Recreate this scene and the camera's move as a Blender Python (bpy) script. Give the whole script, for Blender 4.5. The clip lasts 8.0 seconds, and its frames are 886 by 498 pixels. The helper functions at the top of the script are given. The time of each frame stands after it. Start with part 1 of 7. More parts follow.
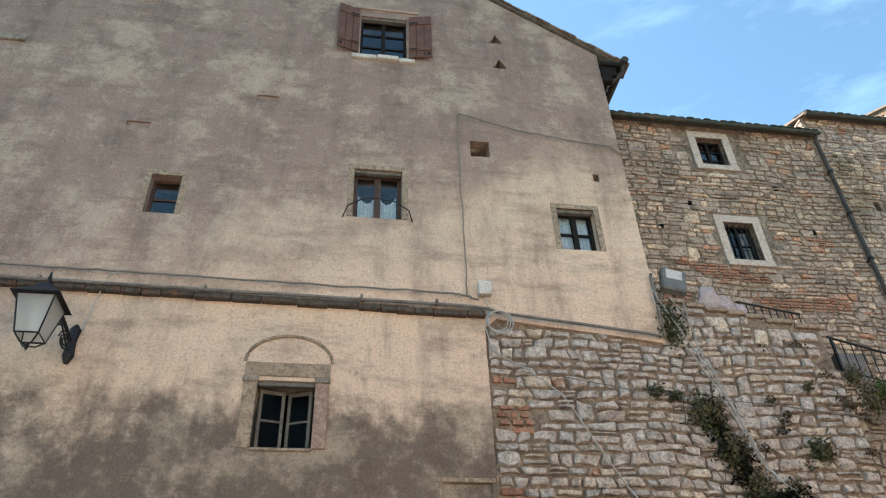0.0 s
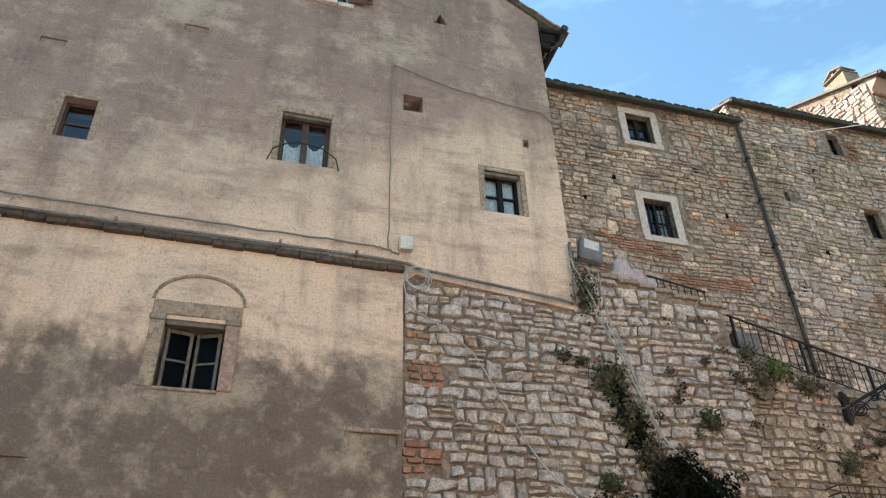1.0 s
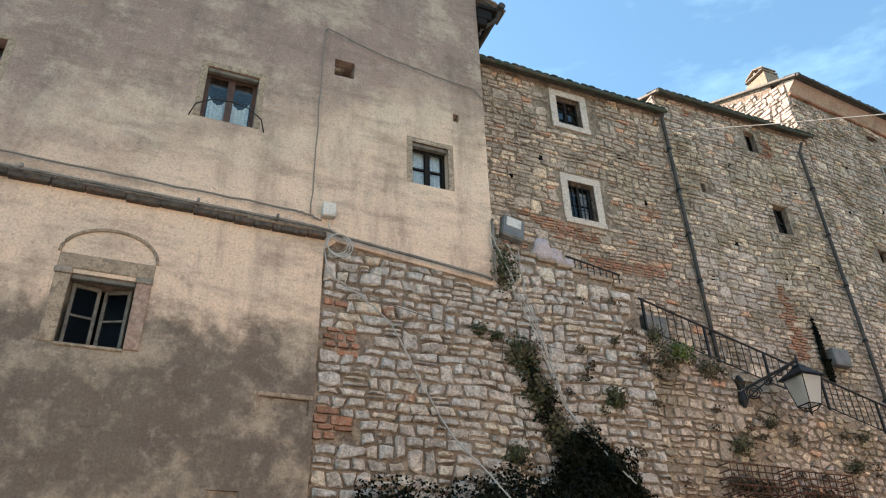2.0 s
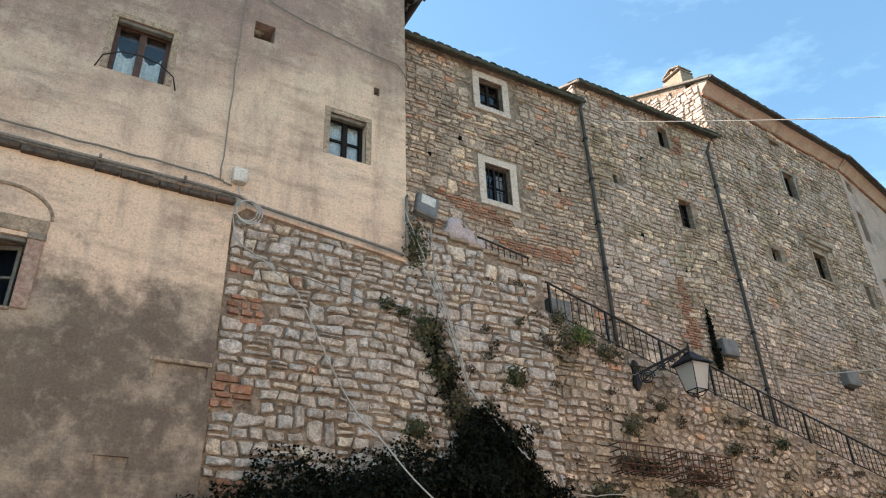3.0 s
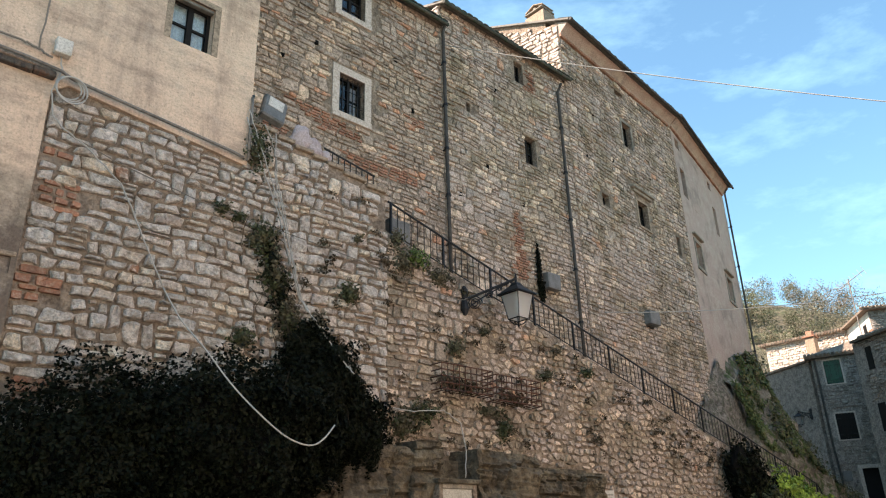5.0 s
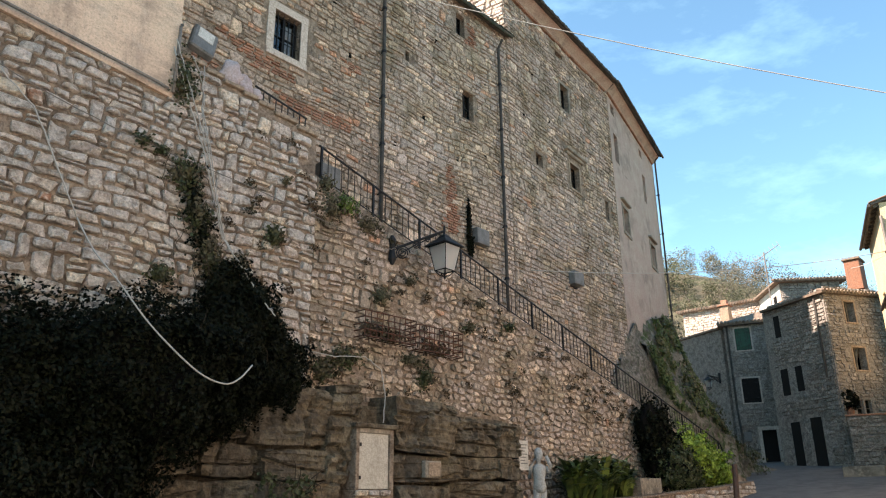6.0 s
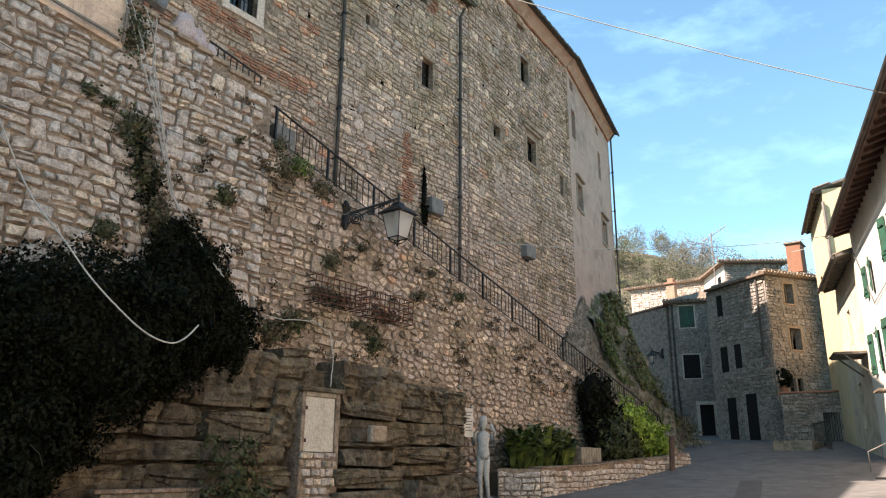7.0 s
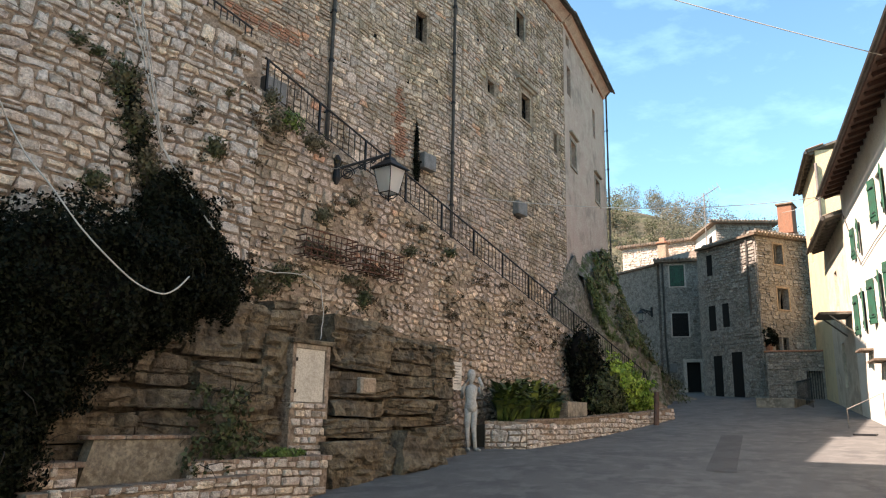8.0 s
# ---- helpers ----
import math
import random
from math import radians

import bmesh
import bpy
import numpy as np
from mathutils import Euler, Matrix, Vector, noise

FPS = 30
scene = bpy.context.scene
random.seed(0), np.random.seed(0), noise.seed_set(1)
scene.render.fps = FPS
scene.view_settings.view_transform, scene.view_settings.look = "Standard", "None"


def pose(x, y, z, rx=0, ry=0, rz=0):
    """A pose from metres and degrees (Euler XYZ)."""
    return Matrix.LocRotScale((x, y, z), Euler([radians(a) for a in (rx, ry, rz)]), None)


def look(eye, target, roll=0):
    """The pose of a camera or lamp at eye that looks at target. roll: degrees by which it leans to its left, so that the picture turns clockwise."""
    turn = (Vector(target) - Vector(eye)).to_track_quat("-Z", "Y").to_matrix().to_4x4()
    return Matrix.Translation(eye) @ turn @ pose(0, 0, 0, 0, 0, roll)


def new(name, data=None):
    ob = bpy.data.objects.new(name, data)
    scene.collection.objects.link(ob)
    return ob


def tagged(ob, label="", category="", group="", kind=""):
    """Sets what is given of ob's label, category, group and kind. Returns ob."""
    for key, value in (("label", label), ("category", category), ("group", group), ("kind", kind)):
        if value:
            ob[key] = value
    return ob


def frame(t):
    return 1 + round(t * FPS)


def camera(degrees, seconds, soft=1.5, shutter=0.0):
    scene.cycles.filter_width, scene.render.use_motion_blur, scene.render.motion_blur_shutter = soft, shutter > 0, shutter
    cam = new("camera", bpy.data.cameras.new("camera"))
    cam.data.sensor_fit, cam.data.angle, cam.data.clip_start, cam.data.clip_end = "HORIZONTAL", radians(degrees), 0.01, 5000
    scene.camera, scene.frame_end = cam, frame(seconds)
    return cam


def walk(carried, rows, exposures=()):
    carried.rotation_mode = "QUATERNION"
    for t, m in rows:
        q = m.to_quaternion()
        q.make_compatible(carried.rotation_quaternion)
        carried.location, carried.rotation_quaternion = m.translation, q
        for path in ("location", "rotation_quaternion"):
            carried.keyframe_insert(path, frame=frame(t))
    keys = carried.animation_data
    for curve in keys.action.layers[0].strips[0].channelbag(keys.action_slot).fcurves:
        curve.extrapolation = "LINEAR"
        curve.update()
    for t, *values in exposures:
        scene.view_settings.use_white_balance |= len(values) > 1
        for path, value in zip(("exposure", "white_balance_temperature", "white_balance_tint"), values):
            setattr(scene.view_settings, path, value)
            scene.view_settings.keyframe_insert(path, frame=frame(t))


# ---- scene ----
cam = camera(62.26, 8.0, 1.15)
ROWS = [
    (0.0, 0.002, -0.001, 1.600, 126.43, 1.91, -8.59),
    (0.5, 0.047, 0.026, 1.578, 124.83, 1.67, -12.13),
    (1.0, 0.083, 0.044, 1.558, 123.02, 1.37, -15.89),
    (1.5, 0.122, 0.051, 1.541, 121.74, 1.36, -19.05),
    (3.0, 0.321, -0.047, 1.432, 119.00, 1.83, -29.28),
    (3.5, 0.347, -0.035, 1.448, 117.53, 1.73, -32.72),
    (4.0, 0.358, -0.038, 1.452, 115.82, 1.82, -36.38),
    (4.5, 0.361, -0.003, 1.504, 114.06, 1.86, -39.67),
    (6.0, 0.503, -0.064, 1.346, 108.63, 0.52, -48.64),
    (6.5, 0.525, -0.072, 1.324, 107.50, -0.02, -51.11),
    (7.0, 0.519, -0.097, 1.302, 106.30, -0.51, -52.66),
    (7.5, 0.524, -0.128, 1.285, 104.76, -0.89, -53.17),
    (8.0, 0.496, -0.199, 1.270, 102.90, -1.16, -53.32),
]
walk(cam, [(t, pose(*row)) for t, *row in ROWS], [(0.0, 1.71, 7450, 24), (8.0, 1.71, 7450, 24)])

# ---- world, sun, exposure ----
SUN_FROM = Vector((-0.75, 0.59, 1.0)).normalized()
world = bpy.data.worlds.new("sky")
scene.world = world
world.use_nodes = True
wn, wl = world.node_tree.nodes, world.node_tree.links
wn.clear()
sky = wn.new("ShaderNodeTexSky")
sky.sky_type, sky.sun_disc = "NISHITA", False
sky.sun_elevation = math.asin(SUN_FROM.z)
sky.sun_rotation = math.atan2(SUN_FROM.x, SUN_FROM.y)
sky.air_density, sky.dust_density, sky.ozone_density = 1.0, 0.5, 1.2
coord = wn.new("ShaderNodeTexCoord")
stretch = wn.new("ShaderNodeMapping")
stretch.inputs["Scale"].default_value = (1.2, 3.5, 9.0)
stretch.inputs["Rotation"].default_value = (0.5, 0.2, 0.4)
wisps = wn.new("ShaderNodeTexNoise")
wisps.inputs["Scale"].default_value, wisps.inputs["Detail"].default_value, wisps.inputs["Roughness"].default_value = 1.3, 9, 0.62
ramp = wn.new("ShaderNodeValToRGB")
ramp.color_ramp.elements[0].position, ramp.color_ramp.elements[0].color = 0.50, (0, 0, 0, 1)
ramp.color_ramp.elements[1].position, ramp.color_ramp.elements[1].color = 0.80, (0.30, 0.30, 0.30, 1)
mixc = wn.new("ShaderNodeMix")
mixc.data_type = "RGBA"
mixc.inputs[7].default_value = (6.0, 7.0, 7.6, 1)
clear = wn.new("ShaderNodeMix")
clear.data_type, clear.blend_type = "RGBA", "MULTIPLY"
clear.inputs[0].default_value = 1.0
clear.inputs[7].default_value = (0.60, 0.98, 0.965, 1)
back, wout = wn.new("ShaderNodeBackground"), wn.new("ShaderNodeOutputWorld")
back.inputs["Strength"].default_value = 0.116
wl.new(coord.outputs["Generated"], stretch.inputs[0]), wl.new(stretch.outputs[0], wisps.inputs[0]), wl.new(wisps.outputs[0], ramp.inputs[0])
wl.new(ramp.outputs[0], mixc.inputs[0]), wl.new(sky.outputs[0], mixc.inputs[6]), wl.new(mixc.outputs[2], clear.inputs[6]), wl.new(clear.outputs[2], back.inputs[0]), wl.new(back.outputs[0], wout.inputs[0])
sun = new("sun", bpy.data.lights.new("sun", "SUN"))
sun.data.energy, sun.data.angle, sun.data.color = 5.3, radians(0.53), (1.0, 0.94, 0.85)
sun.matrix_world = look(SUN_FROM * 60, (0, 0, 0))


# ---- materials ----
def mat(name, base, rough=0.85, metal=0.0, tints=(), scale=3.0, grain=40.0, bump=0.4, dist=0.01, spread=0.0, spec=0.3, setup=None, gmix=0.55, dirt=0.0, smear=0.0):
    """A node material: base colour, patches of the tints at two scales, grain in colour and relief, and a spread of value from piece to piece."""
    m = bpy.data.materials.new(name)
    m.use_nodes = True
    n, l = m.node_tree.nodes, m.node_tree.links
    b = n["Principled BSDF"]
    b.inputs["Roughness"].default_value, b.inputs["Metallic"].default_value = rough, metal
    b.inputs["Specular IOR Level"].default_value = spec
    geo = n.new("ShaderNodeNewGeometry")
    pos = geo.outputs["Position"]

    def noise_tex(sc, detail=6, roughness=0.6, vec=None):
        t = n.new("ShaderNodeTexNoise")
        t.inputs["Scale"].default_value, t.inputs["Detail"].default_value, t.inputs["Roughness"].default_value = sc, detail, roughness
        l.new(vec or pos, t.inputs["Vector"])
        return t.outputs["Fac"]

    def curve(fac, lo, hi):
        r = n.new("ShaderNodeMapRange")
        r.inputs["From Min"].default_value, r.inputs["From Max"].default_value = lo, hi
        r.interpolation_type = "SMOOTHSTEP"
        l.new(fac, r.inputs["Value"])
        return r.outputs["Result"]

    def blend(fac, a, c, kind="MIX"):
        x = n.new("ShaderNodeMix")
        x.data_type, x.blend_type = "RGBA", kind
        for s, v in ((0, fac), (6, a), (7, c)):
            if isinstance(v, (int, float)):
                x.inputs[s].default_value = v
            elif isinstance(v, tuple):
                x.inputs[s].default_value = (*v, 1)
            else:
                l.new(v, x.inputs[s])
        return x.outputs[2]

    col = base
    if setup:
        col = setup(n, l, pos, noise_tex, curve, blend, geo)
    for i, tint in enumerate(tints):
        col = blend(curve(noise_tex(scale * (1 + 1.7 * i)), 0.46, 0.62), col, blend(0.65, col, tint) if setup else tint)
    if spread:
        x = n.new("ShaderNodeMath")
        x.operation = "ADD"
        info = n.new("ShaderNodeObjectInfo")
        l.new(geo.outputs["Random Per Island"], x.inputs[0]), l.new(info.outputs["Random"], x.inputs[1])
        w = n.new("ShaderNodeMath")
        w.operation = "FRACT"
        l.new(x.outputs[0], w.inputs[0])
        r = n.new("ShaderNodeMapRange")
        r.inputs["To Min"].default_value, r.inputs["To Max"].default_value = 1 - spread, 1 + spread
        l.new(w.outputs[0], r.inputs["Value"])
        v = n.new("ShaderNodeHueSaturation")
        l.new(r.outputs[0], v.inputs["Value"])
        if isinstance(col, tuple):
            v.inputs["Color"].default_value = (*col, 1)
        else:
            l.new(col, v.inputs["Color"])
        col = v.outputs[0]
    g = noise_tex(grain, 8, 0.65)
    if dirt:
        soot = curve(noise_tex(7.5, 9, 0.75), 0.50, 0.60)
        col = blend(soot, col, blend(dirt, col, (0.10, 0.088, 0.075)))
        pits = curve(noise_tex(22, 10, 0.85), 0.51, 0.57)
        col = blend(pits, col, blend(dirt, col, (0.09, 0.078, 0.065)))
    if smear:
        col = blend(curve(noise_tex(4.2, 9, 0.72), 0.54, 0.60), col, blend(smear, col, (0.44, 0.345, 0.27)))
    col = blend(gmix, col, blend(curve(g, 0.36, 0.64), (0.42, 0.40, 0.38), (1.0, 1.0, 1.0)), "MULTIPLY") if grain else col
    if isinstance(col, tuple):
        b.inputs["Base Color"].default_value = (*col, 1)
    else:
        l.new(col, b.inputs["Base Color"])
    if bump:
        bp = n.new("ShaderNodeBump")
        bp.inputs["Strength"].default_value, bp.inputs["Distance"].default_value = bump, dist
        l.new(g, bp.inputs["Height"]), l.new(bp.outputs[0], b.inputs["Normal"])
    return m


def stone_palette(colours):
    """Colours drawn piece by piece, with lichen and soot laid over in patches."""
    def setup(n, l, pos, noise_tex, curve, blend, geo):
        x, info, w = n.new("ShaderNodeMath"), n.new("ShaderNodeObjectInfo"), n.new("ShaderNodeMath")
        x.operation, w.operation = "ADD", "FRACT"
        l.new(geo.outputs["Random Per Island"], x.inputs[0]), l.new(info.outputs["Random"], x.inputs[1]), l.new(x.outputs[0], w.inputs[0])
        r = n.new("ShaderNodeValToRGB")
        r.color_ramp.interpolation = "CONSTANT"
        while len(r.color_ramp.elements) < len(colours):
            r.color_ramp.elements.new(1.0)
        for i, (p, c) in enumerate(colours):
            r.color_ramp.elements[i].position, r.color_ramp.elements[i].color = p, (*c, 1)
        l.new(w.outputs[0], r.inputs[0])
        return r.outputs[0]
    return setup


def plaster_setup(n, l, pos, noise_tex, curve, blend, geo):
    """Old lime plaster: cream in the middle, sooty grey above and below, greyer to the left, streaked downwards."""
    sep = n.new("ShaderNodeSeparateXYZ")
    l.new(pos, sep.inputs[0])
    wob, rag = noise_tex(0.5, 6, 0.66), noise_tex(2.6, 8, 0.72)

    def shifted(out, big, small):
        a, c = n.new("ShaderNodeMath"), n.new("ShaderNodeMath")
        a.operation = c.operation = "MULTIPLY_ADD"
        a.inputs[1].default_value, c.inputs[1].default_value = big, small
        l.new(wob, a.inputs[0]), l.new(out, a.inputs[2]), l.new(rag, c.inputs[0]), l.new(a.outputs[0], c.inputs[2])
        return c.outputs[0]
    z = shifted(sep.outputs["Z"], 5.0, 2.4)

    def drift(k):
        d = n.new("ShaderNodeMath")
        d.operation = "MULTIPLY_ADD"
        d.inputs[1].default_value = k
        l.new(sep.outputs["X"], d.inputs[0]), l.new(z, d.inputs[2])
        return d.outputs[0]
    mp = n.new("ShaderNodeMapping")
    mp.inputs["Scale"].default_value = (1.7, 1.7, 0.30)
    l.new(pos, mp.inputs[0])
    streak = noise_tex(1.0, 8, 0.68, mp.outputs[0])
    cream, grey, dark = (0.765, 0.55, 0.402), (0.335, 0.232, 0.191), (0.135, 0.097, 0.08)
    # x drift: the grey comes lower towards the left
    col = blend(curve(drift(-0.34), 11.4, 14.8), cream, grey)
    col = blend(curve(drift(0.0), 10.6, 9.3), col, (0.185, 0.143, 0.11))
    col = blend(curve(streak, 0.46, 0.68), col, blend(0.44, col, dark))
    col = blend(curve(noise_tex(0.8, 8, 0.7), 0.48, 0.62), col, blend(0.42, col, (0.68, 0.54, 0.40)))
    lie = n.new("ShaderNodeMapping")
    lie.inputs["Scale"].default_value = (0.7, 0.7, 2.4)
    l.new(pos, lie.inputs[0])
    col = blend(curve(noise_tex(1.0, 9, 0.72, lie.outputs[0]), 0.46, 0.66), col, blend(0.42, col, dark))
    col = blend(curve(noise_tex(4.0, 9, 0.7), 0.50, 0.74), col, blend(0.40, col, (0.62, 0.50, 0.40)))
    col = blend(curve(noise_tex(9.0, 9, 0.8), 0.53, 0.66), col, blend(0.42, col, dark))
    return blend(curve(noise_tex(24.0, 6, 0.7), 0.55, 0.64), col, blend(0.30, col, (0.07, 0.055, 0.045)))


def strata_setup(n, l, pos, noise_tex, curve, blend, geo):
    """Thin level bands of lighter and darker sandstone."""
    mp = n.new("ShaderNodeMapping")
    mp.inputs["Scale"].default_value = (0.5, 0.5, 7.0)
    l.new(pos, mp.inputs[0])
    col = blend(curve(noise_tex(1.3, 6, 0.6, mp.outputs[0]), 0.40, 0.62), (0.17, 0.127, 0.082), (0.26, 0.198, 0.13))
    run = n.new("ShaderNodeMapping")
    run.inputs["Scale"].default_value = (2.2, 2.2, 0.35)
    l.new(pos, run.inputs[0])
    col = blend(curve(noise_tex(1.0, 8, 0.7, run.outputs[0]), 0.50, 0.66), col, blend(0.75, col, (0.055, 0.048, 0.04)))
    col = blend(curve(noise_tex(0.9, 7, 0.7), 0.54, 0.68), col, blend(0.6, col, (0.33, 0.28, 0.205)))
    return blend(curve(noise_tex(3.1, 8, 0.75), 0.56, 0.66), col, blend(0.6, col, (0.06, 0.05, 0.035)))


